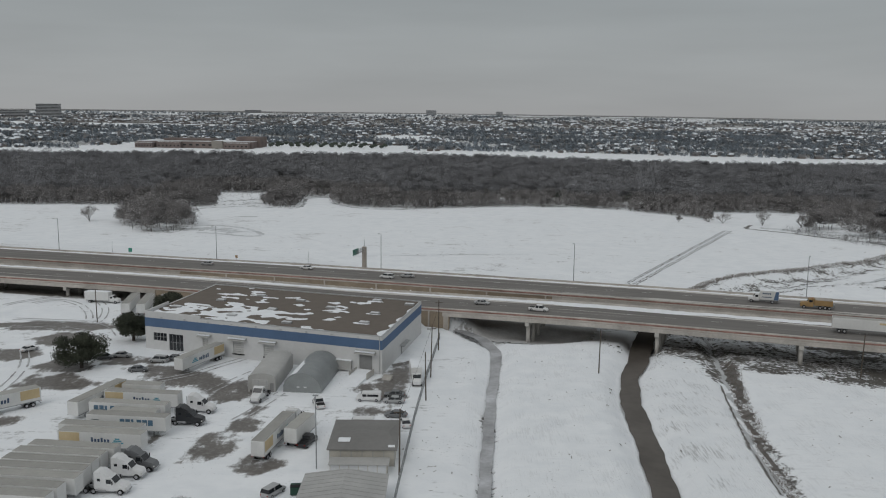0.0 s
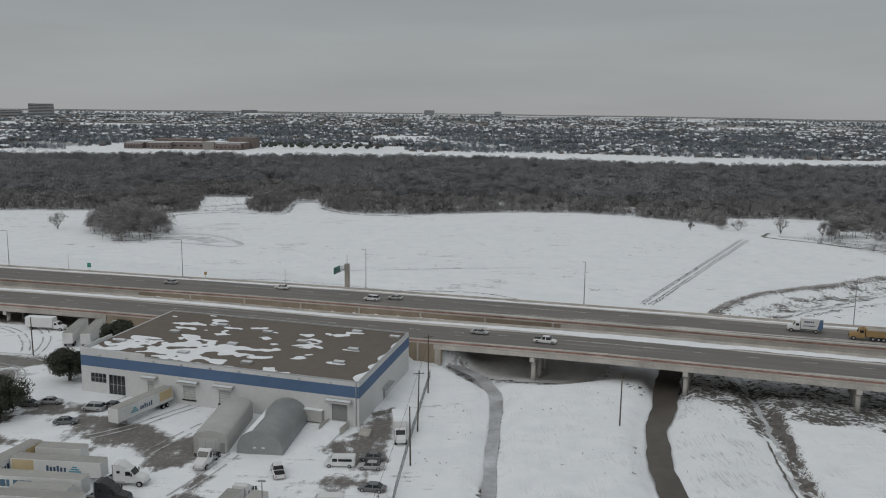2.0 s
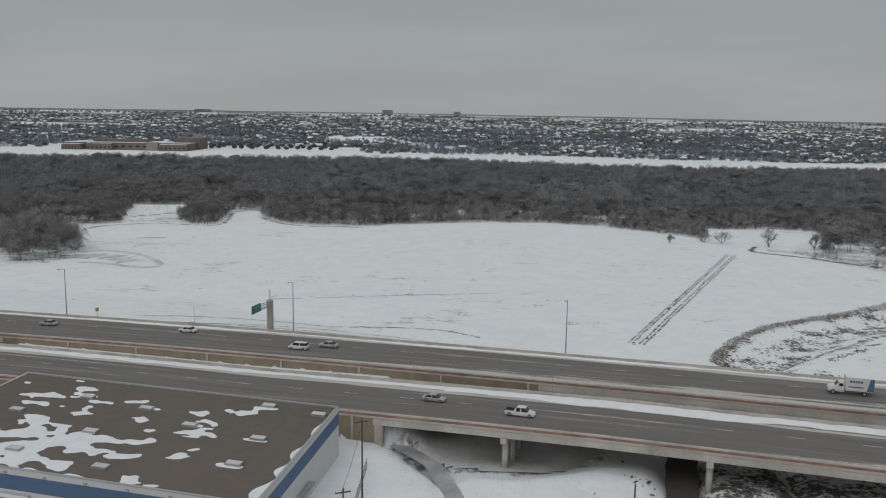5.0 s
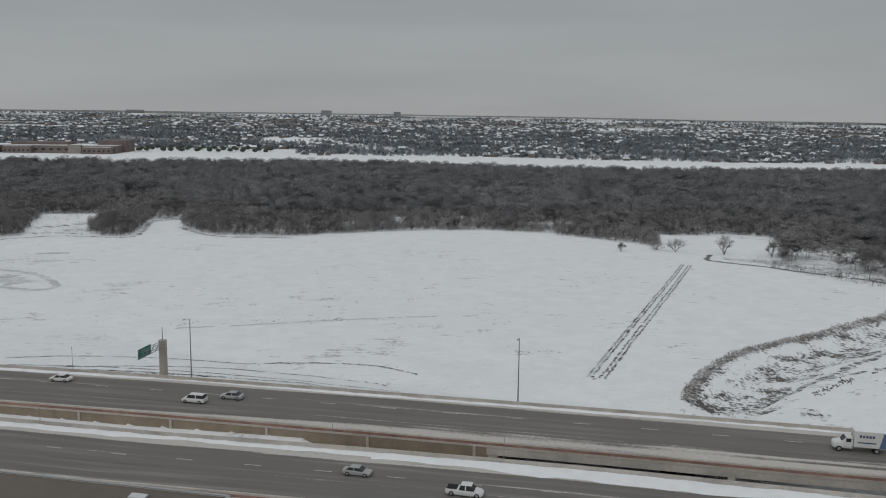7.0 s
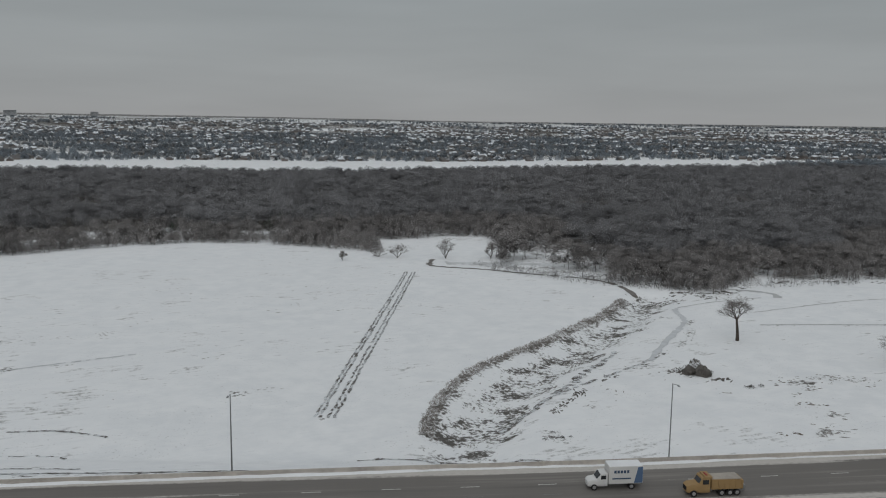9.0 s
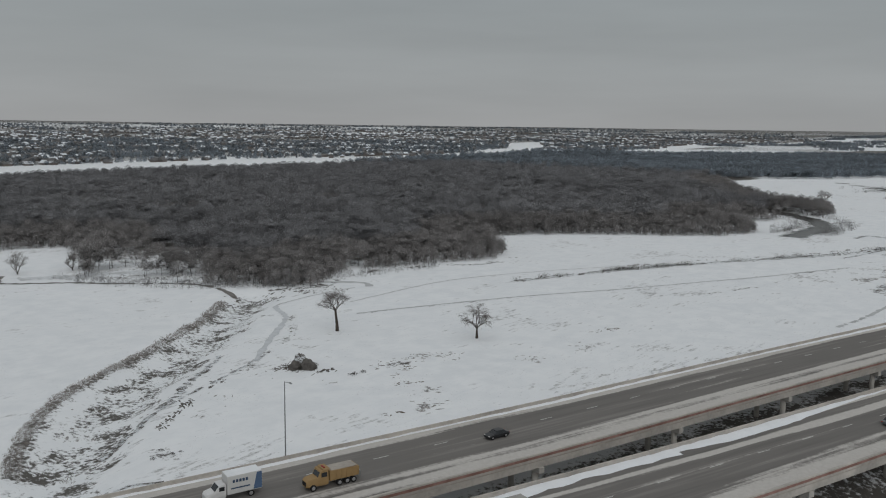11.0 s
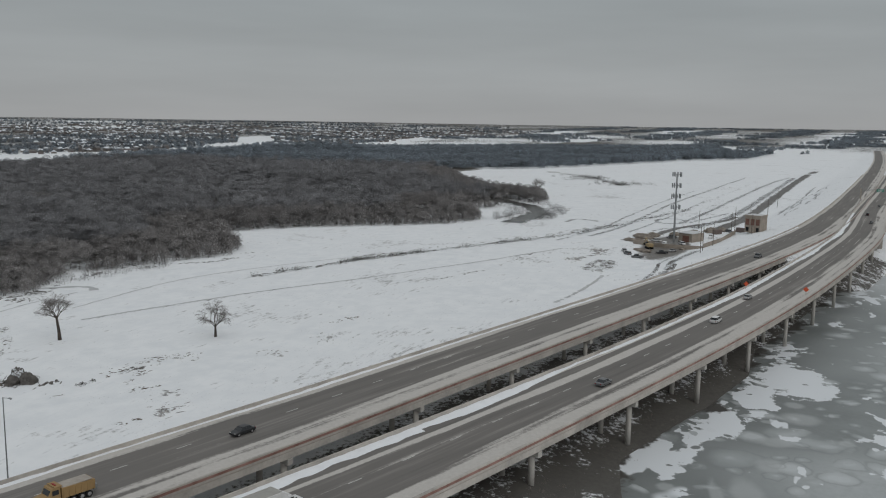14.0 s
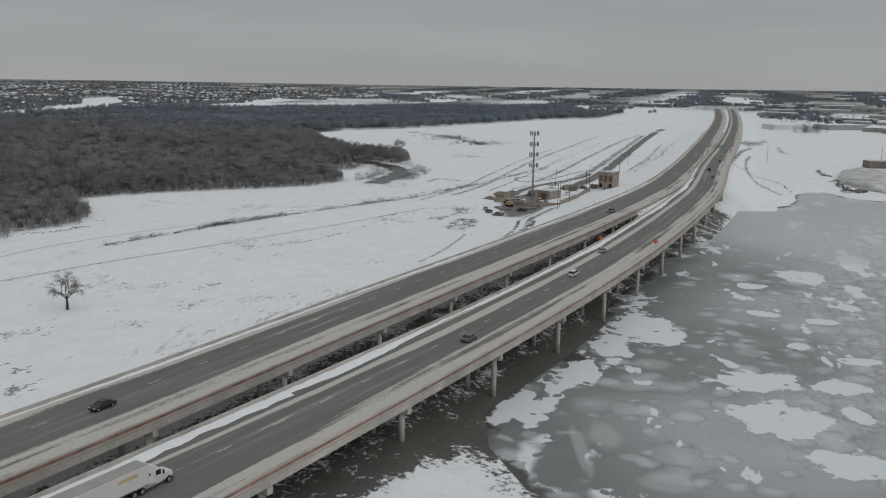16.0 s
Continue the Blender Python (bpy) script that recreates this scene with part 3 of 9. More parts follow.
GAP_WOOD = [(900, 1040), (1000, 935), (1020, 900), (1040, 560), (1080, 520), (1300, 760), (1640, 800), (1500, 1000), (1100, 1075)]
SPARSE = [(176, 499), (196, 482), (216, 456), (222, 436), (234, 446), (252, 474), (290, 515), (275, 521), (255, 527), (240, 526), (226, 545), (205, 530), (184, 520)]
EDGE = FOREST[1:53]
ISLAND = [(-190, 500), (-178, 478), (-160, 462), (-140, 462), (-138, 482), (-150, 512), (-164, 540), (-178, 566), (-192, 572), (-199, 556), (-200, 530)]


def open_ground(x, y):
    """Where the town has lawns, a school and playing fields in place of houses."""
    g = ~((x > -540) & (x < -60) & (y < 1530))
    for ax, ay, rx, ry in ((-80, 1820, 150, 60), (320, 1800, 60, 40), (-900, 2300, 500, 60), (-1100, 1900, 200, 50), (900, 2600, 300, 60), (1500, 1700, 160, 40), (2100, 2100, 200, 90), (2500, 700, 240, 60), (3300, 500, 500, 80), (3000, -200, 400, 60)):
        g &= np.hypot((x - ax) / rx, (y - ay) / ry) > 1
    g &= seg_dist(x, y, [(900, 1170), (1100, 1110), (1300, 1100), (1600, 1180), (1900, 1375)]) > 40
    g &= seg_dist(x, y, [(1340, 940), (1600, 930), (2320, 1065)]) > 26
    return g


def ground_z(x, y):
    """Height of the land."""
    fo = FAR_IN(np.clip(x, -420, 2100)) + FAR_W / 0.95
    no = NEAR_OUT(np.clip(x, -420, 2100))
    fz, nz = far_z(x), near_z(x)
    field = -2.6 - 0.007 * np.clip(y - 290, 0, 420) + 0.35 * waves(x, y, 90, 3) + 0.9 * waves(x, y, 420, 4)
    d = np.hypot(x, y - 100)
    north = np.clip((y / np.maximum(d, 1) + 0.15) / 1.15, 0, 1)
    top = np.interp(np.degrees(np.arctan2(x, y - 100)), (-60, 0, 15, 27, 62, 90, 130), (51, 51, 45, 35, 34, 27, 27))
    rise = top * np.interp(d, (1000, 1350, 2500, 4000, 5200), (0, 0.06, 0.51, 0.88, 1.0))
    rise_e = top * np.interp(d, (1000, 2500, 5200), (0, 0.22, 1.0))
    far = rise * smooth(north, 0.3, 0.8) + rise_e * (1 - smooth(north, 0.3, 0.8)) + 2.0 * waves(x, y, 900, 9) * smooth(d, 1300, 2600)
    z = field + far
    # south of the highway: the yard, then snow banks
    south = -1.0 + 0.0 * x
    bank = -0.4 + 0.35 * waves(x, y, 60, 11) - 0.018 * np.clip(x - 40, 0, 80)
    south = np.where(x > 2, south + (bank - south) * smooth(x, 2, 20), south)
    w = smooth(y - no, 16, -4)
    z = z * (1 - w) + south * w
    # land beyond the lake at the bridge's far end
    e = smooth(x, 420, 520)
    z = z * (1 - e) + e * (np.where(y < no + 60, -2.2, field) + far)
    # ditch, channel, gully and creek
    z = z - 1.6 * (1 - smooth(seg_dist(x, y, DITCH), 1.0, 4.5))
    z = z - 2.6 * (1 - smooth(seg_dist(x, y, CHANNEL), 2.4, 6.5))
    z = z - 1.4 * (1 - smooth(seg_dist(x, y, GULLY), 0.5, 4.0))
    z = z - 2.8 * (1 - smooth(seg_dist(x, y, CREEK) + 2 * waves(x, y, 22, 5), 2.0, 13.0))
    z = z - 2.6 * (1 - smooth(np.hypot((x - 24) / 21, (y - 243) / 13), 0.45, 1.1))
    # lake basin
    sd = seg_dist(x, y, SHORE)
    inl = inside(x, y, SHORE)
    sgn = np.where(inl, -sd, sd)
    z = np.where(sgn < 26, np.minimum(z, LAKE_Z - 0.1 + np.interp(sgn, (-30, 0, 4, 14, 26), (-3.0, -0.05, 0.5, 1.9, 6.0))), z)
    # embankments that carry the decks
    mid = (no + fo) / 2
    for x0, x1, lo, hi, zz in ((-96, 2, no + 2.2, fo + 1, np.where(y > fo - 20.4, fz, nz)), (510, 2200, no - 2, fo + 2, np.minimum(nz, fz)), (405, 2200, fo - 27, fo + 2, fz), (-2000, -190, no, fo, nz)):
        on = smooth(x, x0 - 10, x0) * (1 - smooth(x, x1, x1 + 10))
        out = np.maximum(np.maximum(lo - y, y - hi), 0)
        slope = np.where(y < lo, 0.4 if x0 > 100 or x0 < -500 else 30.0, 0.22)
        top = zz - 0.35 - out * slope
        z = np.where((on > 0) & (top > z), z + (top - z) * on, z)
    # the shoulder north of the far deck falls away slowly
    out = np.maximum(y - fo, 0)
    on = (1 - smooth(x, 60, 120)) * smooth(x, -500, -300) * (y > fo - 1)
    top = fz - 0.5 - out * np.interp(x, (-60, 60), (0.12, 0.3))
    z = np.where((on > 0) & (top > z), z + (top - z) * on, z)
    return z


def axis(lo, hi, step, a, b):
    v = list(np.arange(lo, hi + 0.1, step))
    s, p = step, lo
    while p > a:
        s *= 1.08
        p -= s
        v.insert(0, p)
    s, p = step, hi
    while p < b:
        s *= 1.08
        p += s
        v.append(p)
    return np.array(v)


def build_ground():
    gx, gy = axis(-110, 690, 2.2, -5300, 5300), axis(0, 400, 2.2, -5000, 5300)
    x, y = np.meshgrid(gx, gy)
    z = ground_z(x, y)
    n, m = len(gx), len(gy)
    i = (np.arange(m - 1)[:, None] * n + np.arange(n - 1)[None, :]).reshape(-1)
    faces = np.stack([i, i + 1, i + n + 1, i + n], 1)
    ob = raw("ground", np.stack([x, y, z], -1).reshape(-1, 3).tolist(), faces.tolist(), GROUND, smooth=True)
    no = NEAR_OUT(np.clip(x, -420, 2100))
    fo = FAR_IN(np.clip(x, -420, 2100)) + FAR_W / 0.95
    bare = np.zeros(x.shape)
    wet = np.zeros(x.shape)

    def lay(a, v):
        return np.maximum(a, v)
    bare = lay(bare, inside(x, y, FOREST) * np.interp(seg_dist(x, y, FOREST[1:53]), (0, 25, 70), (0.33, 0.50, 0.76)))
    bare = np.where(inside(x, y, SPARSE) | ((x > -15) & (x < 168) & (seg_dist(x, y, FOREST[1:53]) < 62)), np.minimum(bare, 0.40), bare)
    bare = lay(bare, 0.45 * inside(x, y, ISLAND))
    both = inside(x, y, FAR_WOOD) | inside(x, y, GAP_WOOD)
    bare = lay(bare, 0.72 * both * smooth(np.maximum(seg_dist(x, y, FAR_WOOD) * inside(x, y, FAR_WOOD), seg_dist(x, y, GAP_WOOD) * inside(x, y, GAP_WOOD)), 10, 60))
    bare = lay(bare, 0.60 * (1 - smooth(seg_dist(x, y, [(67, 203), (70, 220), (74, 238)]) + 1.5 * waves(x, y, 9, 7), 1.5, 7.0)))
    bare = lay(bare, 0.50 * (1 - smooth(seg_dist(x - 1.0, y, GULLY) + 1.2 * waves(x, y, 14, 8), 0.6, 3.6)))
    bare = lay(bare, 0.42 * (1 - smooth(seg_dist(x, y, DITCH), 1, 4)))
    cd = seg_dist(x, y, CREEK) + 4 * waves(x, y, 22, 5)
    bare = lay(bare, (0.46 + 0.16 * waves(x, y, 12, 26)) * (1 - smooth(cd, 5, 14)))
    bare = lay(bare, 0.47 * (1 - smooth(seg_dist(x, y, BANK), 1.6, 4.0)))
    td = seg_dist(x, y, TRACK)
    bare = lay(bare, 0.30 * (1 - smooth(td, 2.0, 4.0)))
    # dark brush and wet soil in the shelter of the bridge
    under = smooth(y - no, -9, 3) * (1 - smooth(y - fo, -16, -2)) * smooth(x, 42, 60) * (1 - smooth(x, 380, 470))
    bare = lay(bare, (0.58 + 0.10 * waves(x, y, 30, 18)) * np.interp(x, (60, 95, 130), (0.78, 0.84, 1.0)) * under)
    sh = seg_dist(x, y, SHORE)
    bare = lay(bare, 0.74 * (1 - smooth(sh + 2 * waves(x, y, 25, 19), 5, 11)) * smooth(x, 150, 166) * (1 - smooth(x, 270, 320)) * (y > no - 14))
    bare = lay(bare, 0.58 * (1 - smooth(sh, 8, 18)) * smooth(x, 250, 300) * (1 - smooth(x, 470, 500)) * (y > no - 16))
    bare = lay(bare, 0.67 * smooth(y - no, -14, -4) * (1 - smooth(y - no, 2, 30)) * smooth(x, 110, 140) * (1 - smooth(x, 185, 215)))
    bare = lay(bare, 0.5 * (1 - smooth(sh, 4, 14)) * smooth(y, 60, 120) * (x < 165))
    bare = lay(bare, 0.40 * (1 - smooth(sh, 1, 4)) * (x > 495) * (waves(x, y, 30, 24) > 0))
    for ax, ay, rx, ry, v in ((-89, 205, 6, 4.5, 0.62), (84, 210, 14, 6, 0.58), (71, 226, 19, 20, 0.50), (92, 216, 18, 12, 0.54), (112, 205, 26, 13, 0.60), (140, 200, 24, 12, 0.58), (171, 321, 6, 5, 0.45), (112, 297, 4, 6, 0.42), (189, 304, 7, 4, 0.46), (202, 302, 7, 4, 0.40), (174, 284, 5, 4, 0.40), (165, 276, 6, 3, 0.42), (238, 273, 7, 3, 0.40), (260, 279, 6, 3, 0.38),
                              (400, 225, 25, 10, 0.5), (-10, 392, 60, 5, 0.36), (20, 425, 40, 6, 0.36), (100, 430, 18, 5, 0.36), (-40, 452, 50, 6, 0.33), (62, 352, 9, 5, 0.38), (-150, 455, 26, 12, 0.3), (36, 372, 16, 4, 0.3)):
        q = np.hypot((x - ax) / rx, (y - ay) / ry)
        bare = lay(bare, v * (1 - smooth(q, 0.5, 1.25)))
    for pts, v, wd in (([(228, 357), (284, 333), (353, 295), (443, 252)], 0.45, 1.6), ([(300, 355), (377, 331), (433, 297), (482, 268), (676, 213), (1029, 173)], 0.40, 3.2),
                       ([(200, 388), (212, 372), (195, 352), (160, 332)], 0.4, 2.5), ([(-70, 318), (-20, 318), (20, 302), (50, 292)], 0.5, 2.0), ([(-60, 335), (-10, 345), (24, 338)], 0.36, 1.5),
                       ([(-190, 455), (-150, 440), (-120, 445), (-112, 462), (-140, 475)], 0.4, 3.0), 
                       ([(600, 42), (650, 38), (720, 26), (800, 22)], 0.27, 5), ([(640, 20), (700, 16), (790, 6)], 0.26, 5), ([(610, 36), (640, 26), (690, 24)], 0.28, 4), ([(760, 60), (900, 40), (1000, 12)], 0.28, 5), ([(860, 10), (900, -30), (1000, -70)], 0.3, 5), ([(820, -40), (930, -80), (1040, -140)], 0.3, 7), ([(918, 40), (1000, 20), (1062, 0)], 0.55, 8), ([(872, 3), (880, 10), (960, 2)], 0.5, 4), ([(900, 300), (960, 330), (1080, 420)], 0.6, 8), ([(560, 322), (600, 318), (650, 300)], 0.5, 4), ([(540, 300), (610, 290), (660, 296)], 0.4, 3), ([(330, 282), (370, 268), (420, 262)], 0.42, 2), ([(440, 232), (500, 214), (560, 205), (760, 195)], 0.36, 4), ([(430, 190), (395, 196), (372, 200)], 0.5, 2)):
        bare = lay(bare, v * (1 - smooth(seg_dist(x, y, pts), wd * 0.5, wd * 1.4)))
    d = np.hypot(x, y - 100)
    front = np.interp(x, (-2600, -700, -275, 170, 398, 576, 900, 1100, 1300, 1544, 2193, 3800), (1400, 1330, 1405, 1400, 1310, 1285, 1235, 1160, 1060, 1010, 1000, 950))
    town = smooth(y - front, 0, 40) * smooth(y, 300, 1000) * ~((x > -560) & (x < -60) & (y < 1550))
    bare = lay(bare, 0.74 * (1 - smooth(seg_dist(x, y, [(880, 1010), (985, 930), (1012, 880), (1020, 740), (1030, 600), (1060, 560)]), 45, 75)))
    lawn = open_ground(x, y)
    bare = lay(bare, (0.56 + 0.22 * waves(x, y, 400, 14)) * town * lawn)
    east = smooth(x - y, 0, 600)
    bare = lay(bare, (0.58 + 0.03 * east) * smooth(d, 1500, 2300) * (0.85 + 0.6 * waves(x, y * 1.6, 800, 15)) * lawn)
    # more snow far to the north, whitening the land in place of haze
    bare = bare * (1 - 0.35 * (1 - east) * smooth(d, 2900, 4200) * (0.6 + 0.8 * waves(x, y * 2.0, 900, 16)))
    bare = lay(bare, 0.60 * smooth(d, 3700, 4500))
    stub = 0.20 * smooth(x, 2, 8) * (y < no) + 0.55 * smooth(seg_dist(x, y, CHANNEL), 3, 5) * (1 - smooth(x - np.interp(y, (60, 140, 210), (50, 57, 66)), -3, 2)) * smooth(x - np.interp(y, (60, 140, 210), (34, 38.5, 47)), 1, 3) * (y < no)
    # driven slush of the yard
    yard = smooth(no - y, 4, 10) * (1 - smooth(x, -9, -5)) * smooth(x, -260, -240) * smooth(y, 20, 50)
    tone = 0.20 + 0.26 * waves(x * 0.9, y * 1.1, 46, 21)
    for ax, ay, rx, ry in ((-52, 192, 10, 6), (-61, 199, 9, 5), (-68, 204, 9, 5), (-78, 212, 11, 5), (-43, 156, 5, 8), (-39.5, 167, 4, 5), (-48, 184, 5, 4), (-88, 194, 12, 7), (-93, 206, 8, 6), (-33, 148, 5, 5), (-42, 128, 6, 7),
                           (-10, 193, 6, 14), (-112, 246, 22, 6), (-104, 232, 9, 8), (-112, 216, 10, 7), (-17, 192, 6, 4), (-15, 176, 9, 2.5), (-95, 168, 10, 6), (-54, 159, 3, 3), (-40, 176, 3, 5), (-36, 186, 3, 5), (-64, 184, 3, 9), (-8.5, 204, 3.5, 12), (-14, 187, 5, 4), (-57, 195, 9, 5), (-46, 189, 7, 5)):
        tone = np.maximum(tone, 1.02 * (1 - smooth(np.hypot((x - ax) / rx, (y - ay) / ry) + 0.3 * waves(x, y, 9, 23), 0.5, 1.25)))
    for ax, ay, rx, ry in ((-50, 164, 3.5, 12), (-30, 188, 10, 7), (-44, 177, 3, 4), (-75, 224, 14, 8), (-112, 262, 24, 9), (-20, 160, 6, 14), (-78, 200, 7, 5), (-58, 185, 5, 6)):
        tone = np.minimum(tone, 0.10 + 0.6 * smooth(np.hypot((x - ax) / rx, (y - ay) / ry), 0.6, 1.4))
    wet = lay(wet, yard * np.clip(tone, 0, 1))
    wet = lay(wet, 0.9 * smooth(y - no, -6, 2) * (1 - smooth(y - fo, -6, -2)) * (x < -90) * (x > -260))
    wet = lay(wet, 0.5 * (1 - smooth(np.hypot((x - 24) / 24, (y - 248) / 13), 0.7, 1.1)))
    wet = lay(wet, 0.75 * (1 - smooth(np.hypot((x - 470) / 55, (y - 205) / 14), 0.6, 1.2)))
    for key, v in (("bare", bare), ("wet", wet), ("stub", stub)):
        at = ob.data.attributes.new(key, "FLOAT", "POINT")
        at.data.foreach_set("value", v.reshape(-1))
    return tagged(ob, "snow-covered ground with dead grass, brush and slushy patches", "ground", kind="structure")


ground = build_ground()


def ribbon(name, pts, widths, z, mat, label, wob=0.5):
    """A level sheet of water or ice that follows a ditch."""
    rng = random.Random(7)
    p = [Vector(q) for q in pts]
    verts, faces = [], []
    for (a, b), (w0, w1) in zip(zip(p, p[1:]), zip(widths, widths[1:])):
        n = max(2, int((b - a).length / 2.0))
        d = (b - a).normalized()
        for i in range(n):
            c = a.lerp(b, i / n)
            w = w0 + (w1 - w0) * i / n
            zz = z if isinstance(z, float) else None
            for s in (-1, 1):
                q = c + Vector((-d.y, d.x)) * s * (w / 2 + wob * (math.sin(c.y * 0.33 + s) + 0.7 * math.sin(c.y * 0.81 + 2 * s) + rng.uniform(-0.4, 0.4)))
                verts.append((q.x, q.y, zz))
    for i in range(0, len(verts) - 2, 2):
        faces.append((i, i + 1, i + 3, i + 2))
    return tagged(raw(name, verts, faces, mat), label, "water", kind="structure")


ribbon("ditch_ice", DITCH, [2.2, 2.2, 2.3, 2.4, 2.4, 3.2, 3.2, 3.0, 3], -1.75, DITCH_ICE, "grey frozen drainage ditch between snow banks", 0.10)
ribbon("channel_water", CHANNEL, [4.8, 4.8, 4.7, 4.8, 4.3, 5.4, 5.8, 6, 6], -2.55, MUD_WATER, "brown meltwater channel running under the bridge", 0.14)


# snow left on the lake ice, and pale refrozen discs: place, half widths
FLOES = [(218, 123, 10.3, 7.2), (195, 121, 10.3, 10.7), (175, 112, 7.3, 6.5), (239, 96, 5.2, 3.5), (281, 112, 4.9, 4.0), (318, 111, 5.7, 4.6), (256, 145, 8.8, 15.9), (236, 156, 5.3, 9.0), (218, 162, 3.5, 12.4),
         (190, 173, 3.8, 11.7), (337, 91, 8.0, 11.6), (249, 108, 3.2, 3.1), (218, 105, 5.9, 5.3), (201, 105, 2.7, 5.0), (380, 117, 2.1, 6.6), (276, 97, 5.4, 3.4)]
DISCS = [(207, 151, 4.9, 3.4), (225, 146, 5.4, 5.2), (235, 147, 3.0, 3.2), (220, 153, 1.8, 1.7), (212, 137, 2.1, 2.1), (182, 147, 2.3, 2.6), (169, 151, 2.4, 2.0), (240, 121, 4.5, 3.9), (178, 124, 3.8, 3.2), (170, 136, 2.2, 2.0),
         (160, 145, 6.1, 4.0), (178, 156, 3.6, 8.2), (193, 152, 3.5, 4.6), (175, 170, 2.2, 2.5), (170, 160, 1.6, 15.1)]


def build_lake():
    gx = np.concatenate([np.arange(20, 140, 4.0), np.arange(140, 300, 1.4), np.arange(300, 820, 3.2)])
    gy = np.concatenate([np.arange(-500, 60, 7.0), np.arange(60, 196, 1.4)])
    x, y = np.meshgrid(gx, gy)
    n, m = len(gx), len(gy)
    sd = seg_dist(x, y, SHORE)
    sgn = np.where(inside(x, y, SHORE), -sd, sd)
    ok = (sgn < 9).reshape(-1)
    i = (np.arange(m - 1)[:, None] * n + np.arange(n - 1)[None, :]).reshape(-1)
    f = np.stack([i, i + 1, i + n + 1, i + n], 1)
    f = f[ok[f].all(1)]
    used = np.unique(f)
    back = np.full(n * m, -1)
    back[used] = np.arange(len(used))
    v = np.stack([x, y, np.full(x.shape, LAKE_Z)], -1).reshape(-1, 3)[used]
    ob = raw("lake_ice", v.tolist(), back[f].tolist(), ICE)
    ob.data.attributes.new("sd", "FLOAT", "POINT").data.foreach_set("value", sgn.reshape(-1)[used])
    cv = smooth(x - 0.35 * y + 25 * waves(x, y, 90, 27), 300, 380)
    ob.data.attributes.new("calm", "FLOAT", "POINT").data.foreach_set("value", cv.reshape(-1)[used])
    for key, pts in (("floe", FLOES), ("disc", DISCS)):
        e = np.full(x.shape, -3.0)
        for ax, ay, a, b in pts:
            dx, dy = x - ax, y - ay
            e = np.maximum(e, 1 - np.hypot((0.204 * dx - 0.979 * dy) / a, (0.979 * dx + 0.204 * dy) / b))
        ob.data.attributes.new(key, "FLOAT", "POINT").data.foreach_set("value", e.reshape(-1)[used])
    return tagged(ob, "frozen lake with grey ice, pale rings and snow drifts", "lake", kind="structure")


build_lake()
pool = [(150, 182), (205, 186), (260, 172), (262, 166), (226, 178), (190, 190), (150, 206), (120, 212), (112, 205), (128, 192)]
tagged(raw("pool", [(x, y, -2.35 if x < 150 else -5.2) for x, y in pool], [tuple(range(len(pool)))[::-1]], DARK_WATER), "dark open water under the highway bridge", "water", kind="structure")

# ---------------------------------------------------------------- highway
BRIDGES_N = ((-186, -94), (0, 500))
BRIDGES_F = ((-186, -94), (34, 408))


def build_road(name, f, zf, width, side):
    """One carriageway: paved top, parapets, red band; side is -1 where the outer edge comes first."""
    lanes = np.linspace(0.45, width - 0.45, 42)

    def salt(x, o):
        if side < 0:
            a, b = np.interp(x, (-60, 40, 120, 170), (2.2, 2.8, 5.0, 7.6)), np.interp(x, (-60, 120, 180), (3.6, 4.8, 6.0))
        else:
            a, b = np.interp(x, (-60, -20, 15, 70, 150), (2.4, 3.8, 6.4, 7.4, 8.6)), np.interp(x, (-60, 120), (1.8, 2.6))
        p, q = o / a, (width - o) / b
        far = width - o
        rut = 0.10 * np.sin(o * 2.1)
        inner = np.interp(p, (0, 0.35, 0.8, 1.15), (0.8, 0.66, 0.52, 0.0)) + np.where(p < 1, rut, 0)
        outer = np.interp(q, (0, 0.5, 1.0, 1.3), (0.95, 0.75, 0.5, 0.0))
        if side < 0:                                       # a dark wet strip beside the median snow, then pale salt
            wet = np.interp(far, (0, 1.6, 1.9, 3.6, 4.2), (0, 0, 0.8, 0.8, 0)) * np.interp(x, (40, 140), (0.2, 1.0))
            outer = np.maximum(np.where(far < b, 0.80, outer) - wet, 0.06)
        lines = (12.2, 8.5, 15.8) if side < 0 else (14.5, 10.9, 7.3)
        dust = sum(np.exp(-((o - c - 0.35) / 0.42) ** 2) for c in lines) * (0.30 + 0.10 * np.sin(x * 0.013 + o) + 0.06 * np.sin(x * 0.071))
        return np.maximum(np.maximum(inner, outer), 0.06 + dust)
    road = sweep(name, f, zf, -420, 2100, [(o, 0.0) for o in lanes], ROAD, 6.0, {"across": lanes, "slush": salt}, closed=False)
    return tagged(road, "grey salted highway lanes with dirty snow along the edges", "road", kind="structure")


near_road = build_road("road_near", NEAR_OUT, near_z, NEAR_W, -1)
far_road = build_road("road_far", FAR_IN, far_z, FAR_W, 1)


